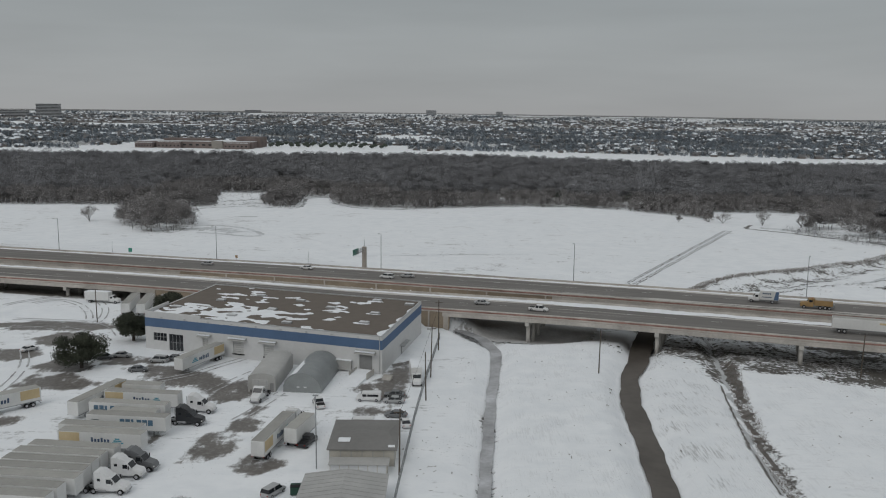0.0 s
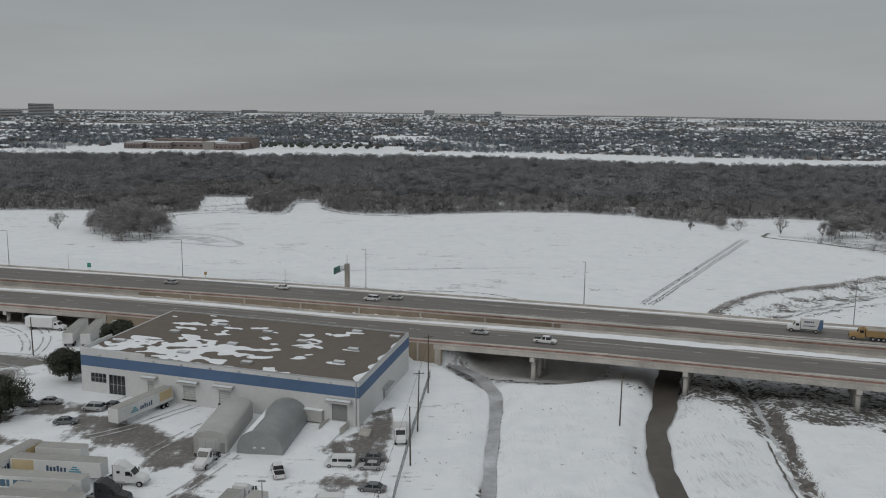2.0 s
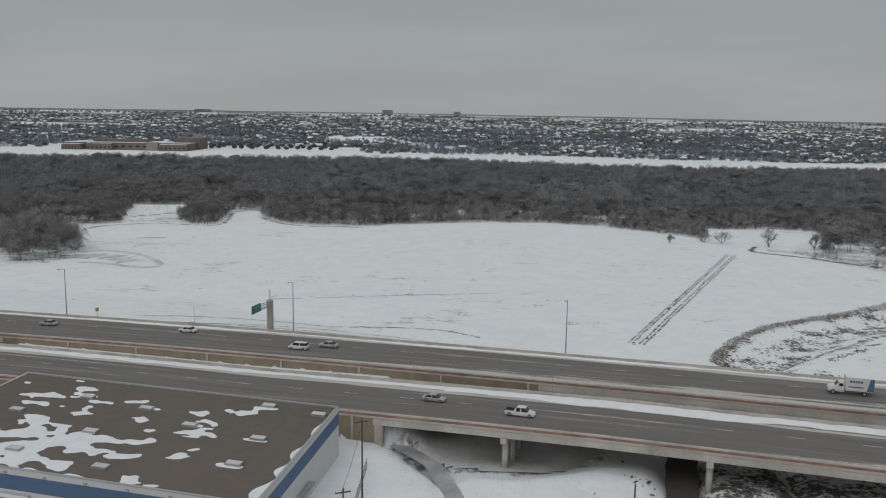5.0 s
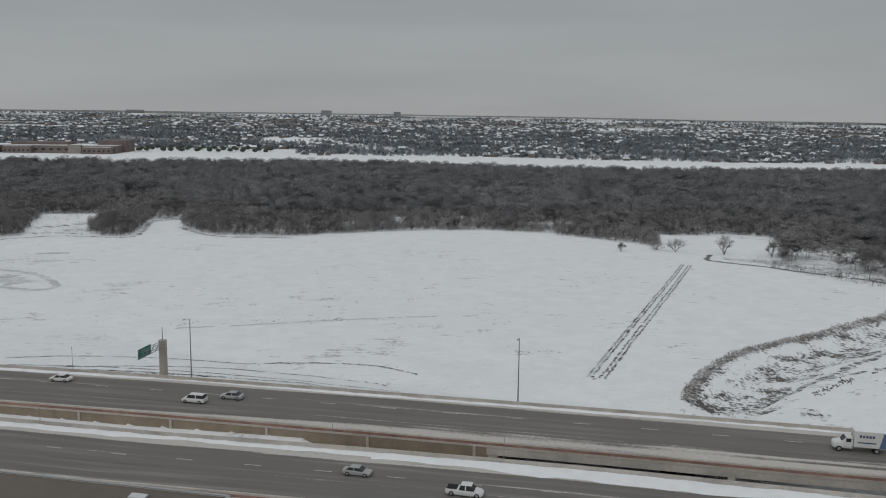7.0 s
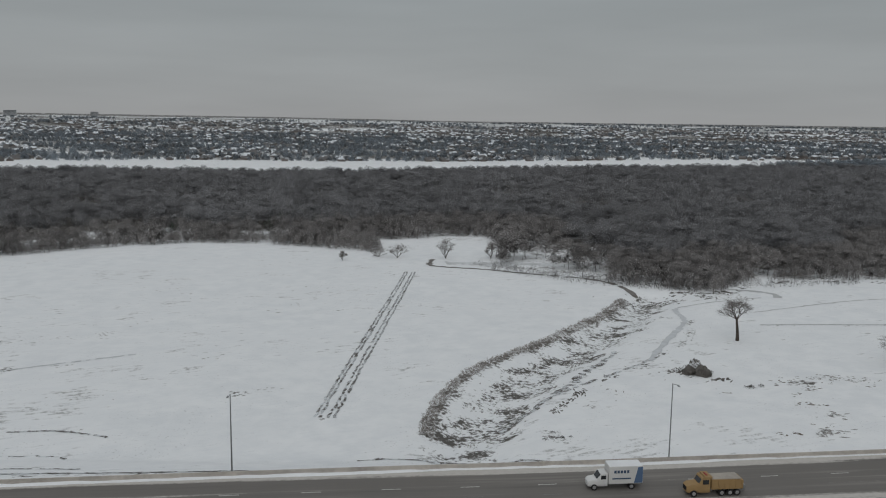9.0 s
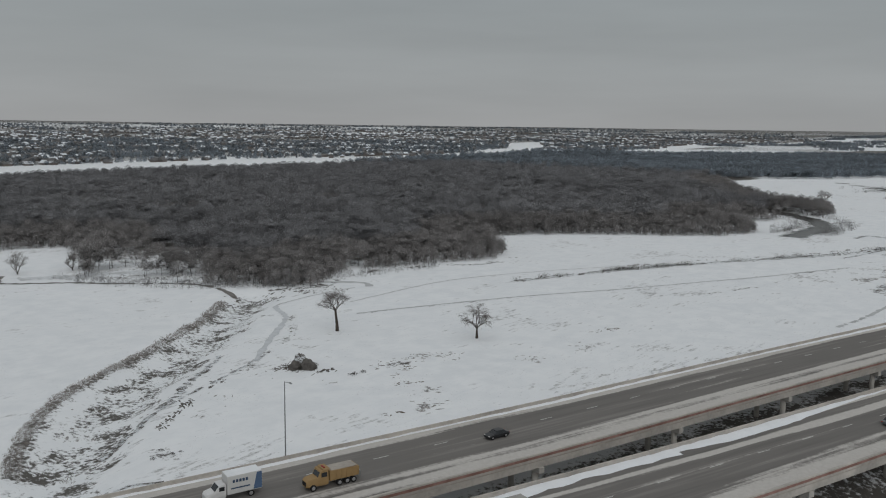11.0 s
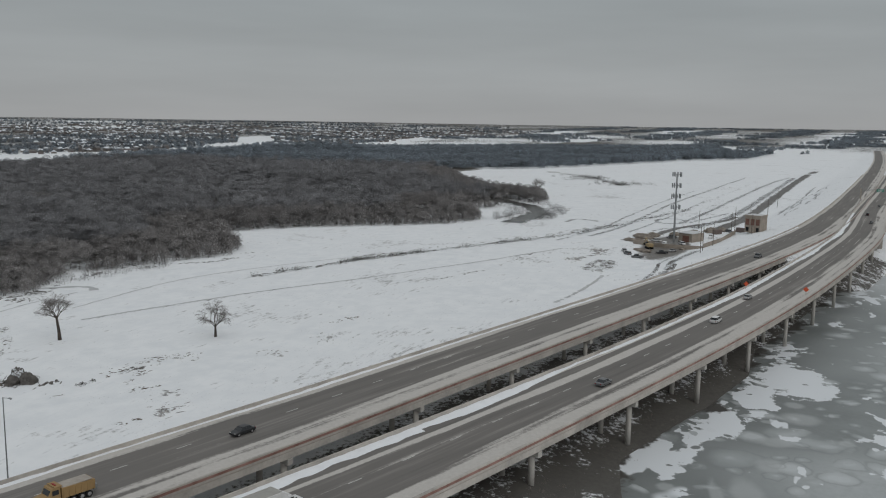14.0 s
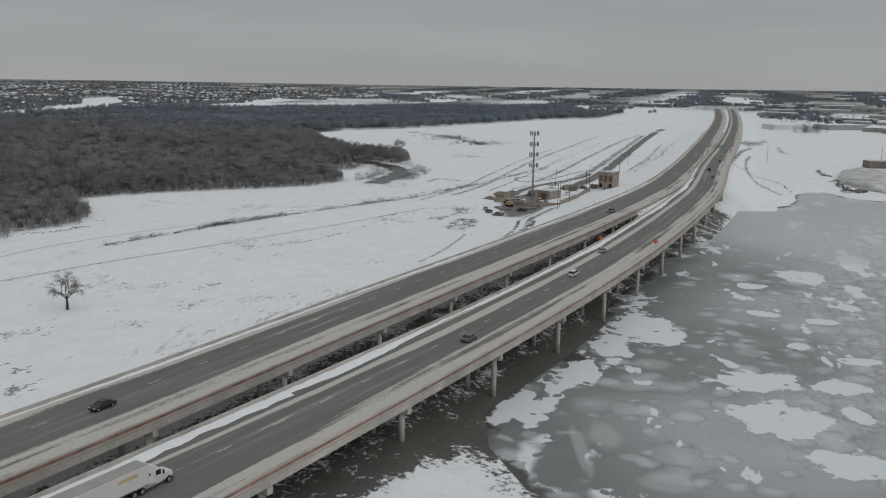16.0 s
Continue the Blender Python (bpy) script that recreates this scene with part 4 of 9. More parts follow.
def parapets(f, zf, width, tag, red_side):
    """Concrete barriers along both edges, a red painted band on the one that faces out."""
    w = width
    a = sweep("parapet", f, zf, -420, 1100, [(0.0, -0.3), (0.0, 0.82), (0.12, 0.88), (0.32, 0.88), (0.36, 0.4), (0.52, 0.02), (0.52, -0.3)], DECK_EDGE)
    tagged(a, "salt-stained concrete parapet along the highway", "parapet", kind="structure")
    b = sweep("parapet", f, zf, -420, 1100, [(w, -0.3), (w, 0.82), (w - 0.12, 0.88), (w - 0.32, 0.88), (w - 0.36, 0.4), (w - 0.52, 0.02), (w - 0.52, -0.3)], DECK_EDGE)
    tagged(b, "salt-stained concrete parapet along the highway", "parapet", kind="structure")
    c = sweep("painted_band", f, zf, -420, 900, [(-0.03, 0.10), (-0.03, 0.54), (0.01, 0.54), (0.01, 0.10)], RED_BAND, parent=a)
    c["label"] = "oxide-red painted band"


parapets(NEAR_OUT, near_z, NEAR_W, "near", -1)
parapets(FAR_IN, far_z, FAR_W, "far", -1)


def drift_strip(f, zf, x0, x1, o, w, label, seed, gaps=0.0):
    """Ploughed snow heaped against a parapet, broken and uneven."""
    r = np.random.RandomState(seed)
    n = int((x1 - x0) / 2.2)
    xs = np.linspace(x0, x1, n)
    nx, ny = line_normal(f, xs)
    k = np.convolve(r.uniform(-1.3, 3.1, n + 16), np.ones(17) / 17, "valid")
    ww = w * np.clip(k - gaps, 0.12, 1.7) * (0.93 + 0.14 * r.uniform(0, 1, n))
    ys, zs = f(xs), zf(xs)
    v = []
    for i in range(n):
        for q, h in ((0, 0.30), (0.35, 0.26), (0.75, 0.12), (1.0, 0.015)):
            oo = o + (ww[i] * q if w > 0 else ww[i] * q)
            v.append((xs[i] + nx[i] * oo, ys[i] + ny[i] * oo, zs[i] + h * (0.6 + 0.7 * r.rand() if h > 0.02 else 1)))
    fs = [(i * 4 + j, i * 4 + 4 + j, i * 4 + 5 + j, i * 4 + 1 + j) for i in range(n - 1) for j in range(3)]
    return tagged(raw("snow_bank", v, fs, SNOW, smooth=True), label, "snow", kind="structure")


drift_strip(NEAR_OUT, near_z, -300, 620, NEAR_W - 0.5, -1.6, "ploughed snow heaped along the median parapet", 4, 0.1)
drift_strip(NEAR_OUT, near_z, 8, 150, NEAR_W - 0.55, -2.6, "wide bank of ploughed snow beside the median parapet", 24, 0.25)
drift_strip(FAR_IN, far_z, -300, 520, FAR_W - 0.5, -0.7, "thin ploughed snow along the outer parapet", 5, 0.35)


def deck_bodies():
    """Slab, beams, caps and columns of the bridge spans."""
    for f, zf, width, spans in ((NEAR_OUT, near_z, NEAR_W, BRIDGES_N), (FAR_IN, far_z, FAR_W, BRIDGES_F)):
        for x0, x1 in spans:
            bridge = tagged(sweep("bridge_deck", f, zf, x0, x1, [(0.05, -0.30), (0.05, -0.52), (width - 0.05, -0.52), (width - 0.05, -0.30)], CONCRETE), "concrete deck of the highway bridge", "bridge", kind="structure")
            for o0, o1 in ((0.02, 0.5), (width - 0.5, width - 0.02)):
                sweep("fascia_beam", f, zf, x0, x1, [(o0, -0.525), (o0, -1.62), (o1, -1.62), (o1, -0.525)], DECK_EDGE, parent=bridge)
            for i in range(1, 5):
                o = 0.7 + i * (width - 1.4) / 5
                sweep("beam", f, zf, x0, x1, [(o - 0.3, -0.52), (o - 0.3, -0.62), (o - 0.12, -0.75), (o - 0.12, -1.45), (o - 0.3, -1.65), (o + 0.3, -1.65), (o + 0.12, -1.45), (o + 0.12, -0.75), (o + 0.3, -0.62), (o + 0.3, -0.52)], CONCRETE, parent=bridge)
            # rows of columns about 34 m apart
            first = (24.0 if f is NEAR_OUT else 71.5) if x0 > -50 else -160.0
            c = first
            while c < x1 - 12:
                x = c
                y, z = float(f(x)), float(zf(x))
                nx, ny = (float(q) for q in line_normal(f, x))
                ang = math.degrees(math.atan2(ny, nx))
                if x > x0 + 10:
                    pier = thing("bridge_pier", pose(x, y, 0, 0, 0, ang), "round pale concrete columns under a pier cap", "bridge pier", "bridge piers")
                    part("pier_cap", boxed(-0.15, width + 0.15, -0.6, 0.6, z - 2.75, z - 1.66, 0.06), PALE_CONC, pier)
                    for o in (1.6, 8.0, width - 8.0, width - 1.6):
                        gx, gy = x + nx * o, y + ny * o
                        g = min(float(ground_z(np.array([gx]), np.array([gy]))[0]), z - 3) - 0.6
                        part("column", tubed((o, 0, g), (o, 0, z - 2.7), 0.58, 0.58, 12), PALE_CONC, pier, smooth=True)
                c += 33.7 if x0 > -50 else 33.0


deck_bodies()


def retaining_walls():
    """Tan panelled walls that hold the embankment beside the lower carriageway and towards the yard."""
    for f, zf, x0, x1, lo, hi, off in ((FAR_IN, far_z, -94, 36, -4.2, -0.3, 0.12), (NEAR_OUT, near_z, -94, 2, -5.2, -0.3, 0.12)):
        wall = tagged(sweep("retaining_wall", f, zf, x0, x1, [(off, hi), (off, lo), (off + 0.35, lo), (off + 0.35, hi)], TAN_WALL), "tan concrete retaining wall beside the highway", "wall", kind="structure")
        x = x0
        while x < x1 - 1:
            y, z = float(f(x)), float(zf(x))
            nx, ny = (float(q) for q in line_normal(f, x))
            p = part("pilaster", boxed(-0.1, 0.3, -0.25, 0.25, lo, hi), CONCRETE, wall)
            p.matrix_basis = pose(x, y, z, 0, 0, math.degrees(math.atan2(ny, nx)))
            x += 18.0
    for f, zf, x, w in ((NEAR_OUT, near_z, 1.0, NEAR_W), (FAR_IN, far_z, 35.0, FAR_W), (NEAR_OUT, near_z, 500.0, NEAR_W), (FAR_IN, far_z, 409.0, FAR_W)):
        y, z = float(f(x)), float(zf(x))
        nx, ny = (float(q) for q in line_normal(f, x))
        ab = part("abutment", boxed(0.1, w - 0.1, -0.8, 0.8, -6.5, -0.55, 0.05), CONCRETE)
        ab.matrix_basis = pose(x, y, z, 0, 0, math.degrees(math.atan2(ny, nx)))
        tagged(ab, "concrete abutment at the end of the bridge", "abutment", kind="structure")


retaining_walls()


def lane_lines():
    """Dashed lane lines, 3 m long and 12.2 m apart."""
    for f, zf, road, offs in ((NEAR_OUT, near_z, near_road, (12.2, 8.5, 15.8)), (FAR_IN, far_z, far_road, (14.5, 10.9, 7.3))):
        n = 0
        for o in offs:
            x = -150.0
            while x < (620 if o == offs[0] else 115):
                y, z = float(f(x)), float(zf(x))
                nx, ny = (float(q) for q in line_normal(f, x))
                if x == -150.0:
                    bm = boxed(-1.5, 1.5, -0.075, 0.075, 0.004, 0.012)
                    p = part("lane_dash", bm, LINE if o == offs[0] else FADED_LINE, road)
                    dash = p.data
                else:
                    p = new("lane_dash", dash)
                    p.parent = road
                gz = (float(zf(x + 1)) - float(zf(x - 1))) / 2
                p.matrix_basis = pose(x + nx * o, y + ny * o, z, 0, -math.degrees(math.atan(gz)), math.degrees(math.atan2(-nx, ny)))
                n += 1
                x += 12.2 * ny
            

lane_lines()




def rut_material():
    """Churned soil and dead grass half hidden by snow."""
    k = Nodes("churned_rut")
    a, b = k.noise(0.5, 5, 0.65), k.noise(2.2, 3, 0.6)
    f = k.step(k.math("MULTIPLY_ADD", b, 0.4, k.math("MULTIPLY", a, 0.6)), 0.44, 0.56)
    return k.done(k.mix(f, (0.09, 0.08, 0.07), (0.66, 0.69, 0.72)), 0.9)


RUT = rut_material()
PATH_PALE = material("furrowed_snow", (0.58, 0.60, 0.625), 0.85, vary=0.15, scale=0.3)
def pool_ice():
    """Grey field ice, half hidden by blown snow."""
    k = Nodes("pool_ice")
    a, b = k.noise(0.13, 4, 0.6), k.noise(0.7, 4, 0.6)
    f = k.step(k.math("MULTIPLY_ADD", b, 0.45, k.math("MULTIPLY", a, 0.55)), 0.40, 0.62)
    return k.done(k.mix(f, (0.50, 0.51, 0.52), (0.72, 0.745, 0.77)), 0.75)


POOL_ICE = pool_ice()
DARK_EDGE = material("wet_gully_soil", (0.105, 0.095, 0.085), 0.9, vary=0.4, scale=0.8, tint=(0.24, 0.23, 0.22))
PATH_RIDGE = material("drifted_snow", (0.80, 0.82, 0.84), 0.85, vary=0.06, scale=0.3)
PATH_GREY = material("trodden_grey_path", (0.50, 0.51, 0.52), 0.85, vary=0.2, scale=0.2)


def rut(pts, off, width, label, mat=None, wob=0.25, seed=1, gap=0.0, name="rut", category="track"):
    """A rut or trodden line that follows the lie of the land."""
    r = random.Random(seed)
    fx = spline(np.arange(len(pts)), [p[0] for p in pts])
    fy = spline(np.arange(len(pts)), [p[1] for p in pts])
    ln = sum(math.dist(a, b) for a, b in zip(pts, pts[1:]))
    n = int(ln / 1.6)
    t = np.linspace(0, len(pts) - 1, n)
    x, y = fx(t), fy(t)
    dx, dy = np.gradient(x), np.gradient(y)
    q = np.hypot(dx, dy)
    nx, ny = -dy / q, dx / q
    w = np.array([width * r.uniform(0.6, 1.3) for _ in range(n)])
    o = off + np.array([r.uniform(-wob, wob) for _ in range(n)])
    vx, vy = [], []
    for s_ in (-0.5, -0.17, 0.17, 0.5):
        vx.append(x + nx * (o + w * s_))
        vy.append(y + ny * (o + w * s_))
    vx, vy = np.stack(vx, 1), np.stack(vy, 1)
    vz = ground_z(vx, vy) + np.array((0.05, 0.10, 0.10, 0.05)) + 0.02
    fs = [(i * 4 + j, i * 4 + j + 1, i * 4 + j + 5, i * 4 + j + 4) for i in range(n - 1) if r.random() >= gap for j in range(3)]
    ob = raw(name, np.stack([vx, vy, vz], -1).reshape(-1, 3).tolist(), fs, mat or RUT)
    return tagged(ob, label, category, "", "structure")


for k_, o_ in enumerate((-2.1, -0.9, 1.2, 2.2)):
    rut(TRACK[:4], o_, 0.62, "dark wheel rut across the snowy field", seed=k_, gap=0.04)
rut([(228, 357), (284, 333), (353, 295), (443, 252)], 0, 1.1, "faint grey line along the snowy flat", PATH_GREY, seed=6)
LEVEE = [(316, 352), (354, 337), (388, 321), (430, 298), (482, 268), (560, 242), (676, 213)]
for k_ in range(2):
    rut(LEVEE, -2.0 + 3.0 * k_, 1.2, "broken dark line of brush along the low levee", seed=10 + k_, gap=0.45, wob=0.8)
rut([(219, 388), (214, 380), (208, 370), (191, 356), (168, 337)], 0, 2.0, "grey trodden path beside the creek", PATH_PALE, seed=14)
rut([(219, 388), (231, 390), (248, 391), (262, 391)], 0, 0.8, "thin trodden line below the woods", PATH_GREY, seed=47)
rut([(258, 414), (267, 405), (272, 396), (268, 388)], 0, 2.8, "grey trodden path beside the creek", PATH_GREY, seed=15)
rut([(240, 372), (300, 372), (350, 352), (400, 322)], 0, 0.6, "thin trodden line across the snow", PATH_GREY, seed=16)
rut([(-75, 322), (-20, 318), (22, 303), (48, 293)], 0, 1.0, "muddy line along the foot of the embankment", seed=17, gap=0.03)
rut([(-75, 326), (-20, 323), (22, 308)], 0, 0.6, "muddy line along the foot of the embankment", seed=18, gap=0.05)
rut([(-70, 336), (-30, 345), (10, 343), (28, 332)], 0, 0.8, "faint curved rut across the snowy field", seed=19, gap=0.08)
rut([(-40, 385), (10, 392), (40, 396)], 0, 0.9, "faint line of stubble across the snowy field", PATH_PALE, seed=20, gap=0.2)
rut([(-120, 332), (-80, 326), (-50, 318)], 0, 0.9, "muddy verge line beyond the highway", seed=28, gap=0.05)
rut([(-60, 322), (-34, 330), (-10, 333), (14, 327), (20, 322)], 0, 0.7, "curved wheel line in the snow", seed=29, gap=0.05)
rut([(-141, 489), (-131, 493), (-119, 487), (-108, 476), (-97, 459), (-98, 449), (-108, 451), (-120, 458), (-132, 461)], 0, 3.2, "grey curved rim of a frozen pool in the snowy field", POOL_ICE, 0.5, 21)
rut([(-140, 491), (-130, 495.5), (-118, 490), (-106, 478), (-95, 460)], 2.5, 1.0, "low white ridge of drifted snow round the frozen pool", PATH_RIDGE, 0.2, 30)
rut([(-142, 474), (-131, 479), (-121, 474), (-110, 462)], 0, 11, "patch of wet grey ice in the snowy field", POOL_ICE, 1.2, 31, 0.12)
rut([(-129, 534), (-122, 536), (-115, 536)], 0, 3.4, "thin grey patch of bare ice", PATH_GREY, 0.5, 32)
rut([(-183, 553), (-168, 556), (-163, 580), (-150, 589), (-141, 594), (-120, 591), (-101, 590), (-99, 612), (-103, 652)], 0, 2.4, "dark undercut bank along the edge of the woods", None, 0.8, 33, 0.12)
rut([(-104, 656), (-97, 663), (-87, 665)], 0, 4.5, "dark undercut bank at the head of the inlet", None, 0.8, 34)
rut([(-81, 628), (-70, 607), (-54, 588), (-34, 584), (-17, 580)], 0, 3.0, "dark undercut bank along the edge of the woods", None, 0.8, 35, 0.1)
rut([(-160, 628), (-148, 640), (-136, 652), (-128, 660)], 0, 6.0, "broken brush and soil in the small clearing", None, 2.0, 36, 0.35)
rut([(-156, 604), (-144, 606), (-130, 603)], 0, 3.0, "broken brush and soil in the small clearing", None, 1.0, 37, 0.3)
rut([(-142, 616), (-134, 618), (-126, 616)], 0, 9.0, "small grey frozen pool in the clearing", POOL_ICE, 1.0, 38)
rut([(58, 138), (60, 158), (61.6, 167.6), (63.8, 180), (66.1, 192), (69.3, 207.7), (72.3, 223.5), (76.8, 245), (81, 258)], 0, 1.7, "narrow grey trickle of ice down the gully", PATH_GREY, 0.35, 40, 0, "gully_ice", "stream")
rut([(57.6, 138), (59.2, 158), (60.9, 168), (63, 180), (65.3, 192), (68.3, 207.7), (71, 222)], 0.2, 0.7, "dark undercut edge of the gully", DARK_EDGE, 0.3, 41, 0.12)
rut([(60.6, 150), (62.8, 164), (65, 176), (67.3, 188), (70.6, 203), (73, 214)], 0, 2.4, "bare brown soil along the gully", DARK_EDGE, 0.5, 42, 0.05)
rut([(70, 300), (86, 296), (104, 285)], 0, 1.2, "dark drain line down to the creek", seed=22)
rut([(104, 308), (128, 322), (148, 336), (166, 350)], 0, 2.0, "dark undercut line along the creek bed", seed=23, gap=0.3, wob=0.8)
rut([(120, 318), (150, 330), (178, 342)], 0, 0.9, "thin dark line along the creek bed", seed=24, gap=0.3)
rut([(374, 198), (397, 195), (421, 192), (450, 188)], 0, 4.0, "brown soil track down to the highway", seed=25, gap=0.1)
rut([(360, 203), (384, 201), (412, 199), (435, 196)], 0, 1.6, "muddy track down to the highway", seed=26, gap=0.2)
rut([(314, 225), (332, 222), (354, 220), (374, 219)], 0, 1.4, "faint curved line across the snowy slope", PATH_GREY, 0.4, 27, 0.1)


def clods(name, label, pts, n, spread, size, seed, mat, grain=0.0, category="soil"):
    """Loose clods, stones and tufts that stand dark out of the snow along a line."""
    r = np.random.RandomState(seed)
    fx, fy = spline(np.arange(len(pts)), [p[0] for p in pts]), spline(np.arange(len(pts)), [p[1] for p in pts])
    t = r.uniform(0, len(pts) - 1, n)
    x, y = fx(t) + r.normal(0, spread, n), fy(t) + r.normal(0, spread, n)
    ok = waves(x, y, 14 * size + 6, seed + 1) > -0.05
    x, y = x[ok], y[ok]
    n = len(x)
    a = np.radians(grain) + r.normal(0, 0.35, n)
    ln, wd = size * r.uniform(0.3, 1.3, n) ** 1.4, size * r.uniform(0.12, 0.42, n)
    v = np.empty((n, 7, 3))
    for j in range(6):
        c = j * math.tau / 6
        lx, ly = ln * math.cos(c) * r.uniform(0.7, 1.2, n), wd * math.sin(c) * r.uniform(0.7, 1.2, n)
        v[:, j, 0], v[:, j, 1] = x + lx * np.cos(a) - ly * np.sin(a), y + lx * np.sin(a) + ly * np.cos(a)
    v[:, 6, 0], v[:, 6, 1] = x, y
    v[:, :, 2] = ground_z(v[:, :, 0], v[:, :, 1]) + 0.02
    v[:, 6, 2] += wd * r.uniform(0.3, 0.8, n)
    b = np.arange(n)[:, None] * 7
    f = np.concatenate([np.concatenate([b + j, b + (j + 1) % 6, b + 6], 1) for j in range(6)])
    return tagged(raw(name, v.reshape(-1, 3).tolist(), f.tolist(), mat), label, category, kind="stuff")


def apron():
    """Smooth grey concrete slope paving under the first span."""
    gx_, gy_ = np.arange(3, 47, 1.5), np.arange(236, 280, 1.5)
    x, y = np.meshgrid(gx_, gy_)
    z = ground_z(x, y) + 0.22
    n = len(gx_)
    f = [(a * n + b, a * n + b + 1, (a + 1) * n + b + 1, (a + 1) * n + b) for a in range(len(gy_) - 1) for b in range(n - 1)
         if math.hypot((gx_[b] - 25) / 21, (gy_[a] - 258) / 20) < 1]
    tagged(raw("slope_paving", np.stack([x, y, z], -1).reshape(-1, 3).tolist(), f, APRON, smooth=True), "dirty grey concrete paving under the bridge", "paving", kind="structure")


CLOD = material("dark_wet_clods", (0.085, 0.078, 0.072), 0.9, vary=0.4, scale=0.6, tint=(0.17, 0.16, 0.15))
GREY_CLOD = material("grey_half_buried_clods", (0.24, 0.23, 0.22), 0.9, vary=0.4, scale=0.6, tint=(0.42, 0.415, 0.41))
PALE_CLOD = material("half_buried_stubble", (0.30, 0.29, 0.28), 0.95, vary=0.3, scale=0.6, tint=(0.5, 0.5, 0.5))
BROWN_CLOD = material("brown_dead_grass", (0.19, 0.155, 0.13), 0.95, vary=0.4, scale=0.6, tint=(0.11, 0.095, 0.085))
clods("creek_clods", "dark clods and broken ice along the creek bed", [(100, 306), (114, 320), (136, 338), (160, 354), (186, 374)], 160, 4.0, 1.0, 201, GREY_CLOD, 38)
clods("creek_clods", "dark undercut edge of broken ice in the creek bed", [(112, 303), (128, 316), (143, 325), (160, 334)], 110, 0.8, 0.9, 203, CLOD, 60)
clods("creek_clods", "dark clods strewn below the creek bank", [(122, 312), (140, 320), (160, 330)], 60, 5.0, 0.7, 205, GREY_CLOD, 20)
clods("weed_clods", "dark clods and weeds over a low mound", [(168, 326), (170.5, 322), (173, 315)], 150, 1.9, 1.1, 208, CLOD, 30)
clods("weed_clods", "brown weeds and clods beside the creek mouth", [(109, 292), (112, 297), (115, 302)], 46, 1.3, 0.9, 207, BROWN_CLOD, 80)
clods("slope_clods", "eroded streaks of soil on the snowy slope", [(408, 240), (426, 237), (441, 234), (458, 230)], 110, 2.6, 1.8, 217, GREY_CLOD, -75)
clods("bank_clods", "dark rubble and ice on the slope under the bridge", [(50, 232), (58, 226), (68, 222), (78, 222)], 260, 4.5, 0.7, 219, CLOD, 70)
clods("bank_clods", "dark rubble along the foot of the bridge slope", [(76, 210), (90, 208), (110, 204), (140, 200)], 160, 2.5, 0.9, 221, CLOD, -10)
clods("bank_clods", "debris and weeds along the meltwater channel", [(38, 150), (41, 176), (45, 196), (52, 216)], 80, 3.2, 0.5, 223, GREY_CLOD, 75)
clods("bank_clods", "tufts and clods down the snowy bank", [(18, 130), (24, 165), (30, 200), (36, 222)], 70, 6.0, 0.45, 225, GREY_CLOD, 75)
clods("bank_clods", "tufts and clods along the yard fence", [(-4, 130), (-2, 160), (2, 190), (4, 215)], 60, 2.2, 0.5, 227, GREY_CLOD, 75)
clods("bank_clods", "tufts on the snowy bank beyond the gully", [(70, 140), (80, 165), (92, 190), (110, 198)], 70, 8.0, 0.5, 229, GREY_CLOD, 40)
clods("levee_clods", "broken dark line of clods along the low levee", LEVEE, 300, 1.3, 1.3, 209, CLOD, -25)
clods("levee_clods", "second broken line of clods along the low levee", [(377, 338), (433, 304), (482, 275), (560, 249)], 150, 1.2, 1.2, 211, CLOD, -25)
clods("root_clods", "fallen branches and roots along the edge of the woods", [(236, 410), (262, 404), (300, 414), (326, 398), (356, 384), (366, 386)], 300, 2.0, 1.3, 213, CLOD, -10)
clods("root_clods", "fallen branches and scrub where creek meets woods", [(214, 408), (226, 404), (240, 400), (256, 396)], 220, 4.5, 1.1, 215, CLOD, 20)
for k_, (x_, y_, n_, sp_) in enumerate(((188, 304, 70, 3.4), (199, 306, 44, 2.8), (204, 300, 50, 3.4), (175, 291, 22, 1.8), (174, 283, 30, 2.4), (165, 276, 60, 3.0), (158, 279, 10, 0.8), (216, 280, 30, 2.8), (238, 273, 34, 2.8), (260, 279, 30, 2.4), (168, 305, 24, 1.6), (183, 299, 16, 3.0))):
    clods("stubble_patch", "thin patch of dead stubble showing through the snow", [(x_ - 3, y_ + 1), (x_, y_), (x_ + 3, y_ - 1)], n_, sp_ * 0.8, 0.75, 230 + k_, BROWN_CLOD if k_ % 3 == 0 else GREY_CLOD, -28, "stubble")
for k_, (x_, y_, n_, sp_) in enumerate(((5, 392, 40, 7), (-40, 420, 40, 8), (60, 384, 26, 4), (62, 352, 34, 3), (30, 430, 40, 9), (92, 440, 26, 4), (112, 470, 20, 4), (-70, 400, 30, 8), (-100, 380, 26, 7), (20, 360, 26, 6), (-10, 470, 40, 10), (60, 480, 30, 8))):
    clods("stubble_patch", "faint stubble showing through the snow of the field", [(x_ - 8, y_), (x_, y_ + 1), (x_ + 8, y_)], n_ // 2, sp_ * 0.7, 0.7, 260 + k_, PALE_CLOD, 3, "stubble")
rut([(185, 519), (178, 508), (180, 499), (196, 485), (205, 473), (220, 455), (227, 436), (222, 414)], 0, 2.6, "dark undercut bank along the edge of the field", DARK_EDGE, 0.5, 44, 0.06)
rut([(186, 507), (194, 504), (203, 497), (212, 488)], 0, 10, "grey frozen pond between bare trees", POOL_ICE, 0.6, 45)
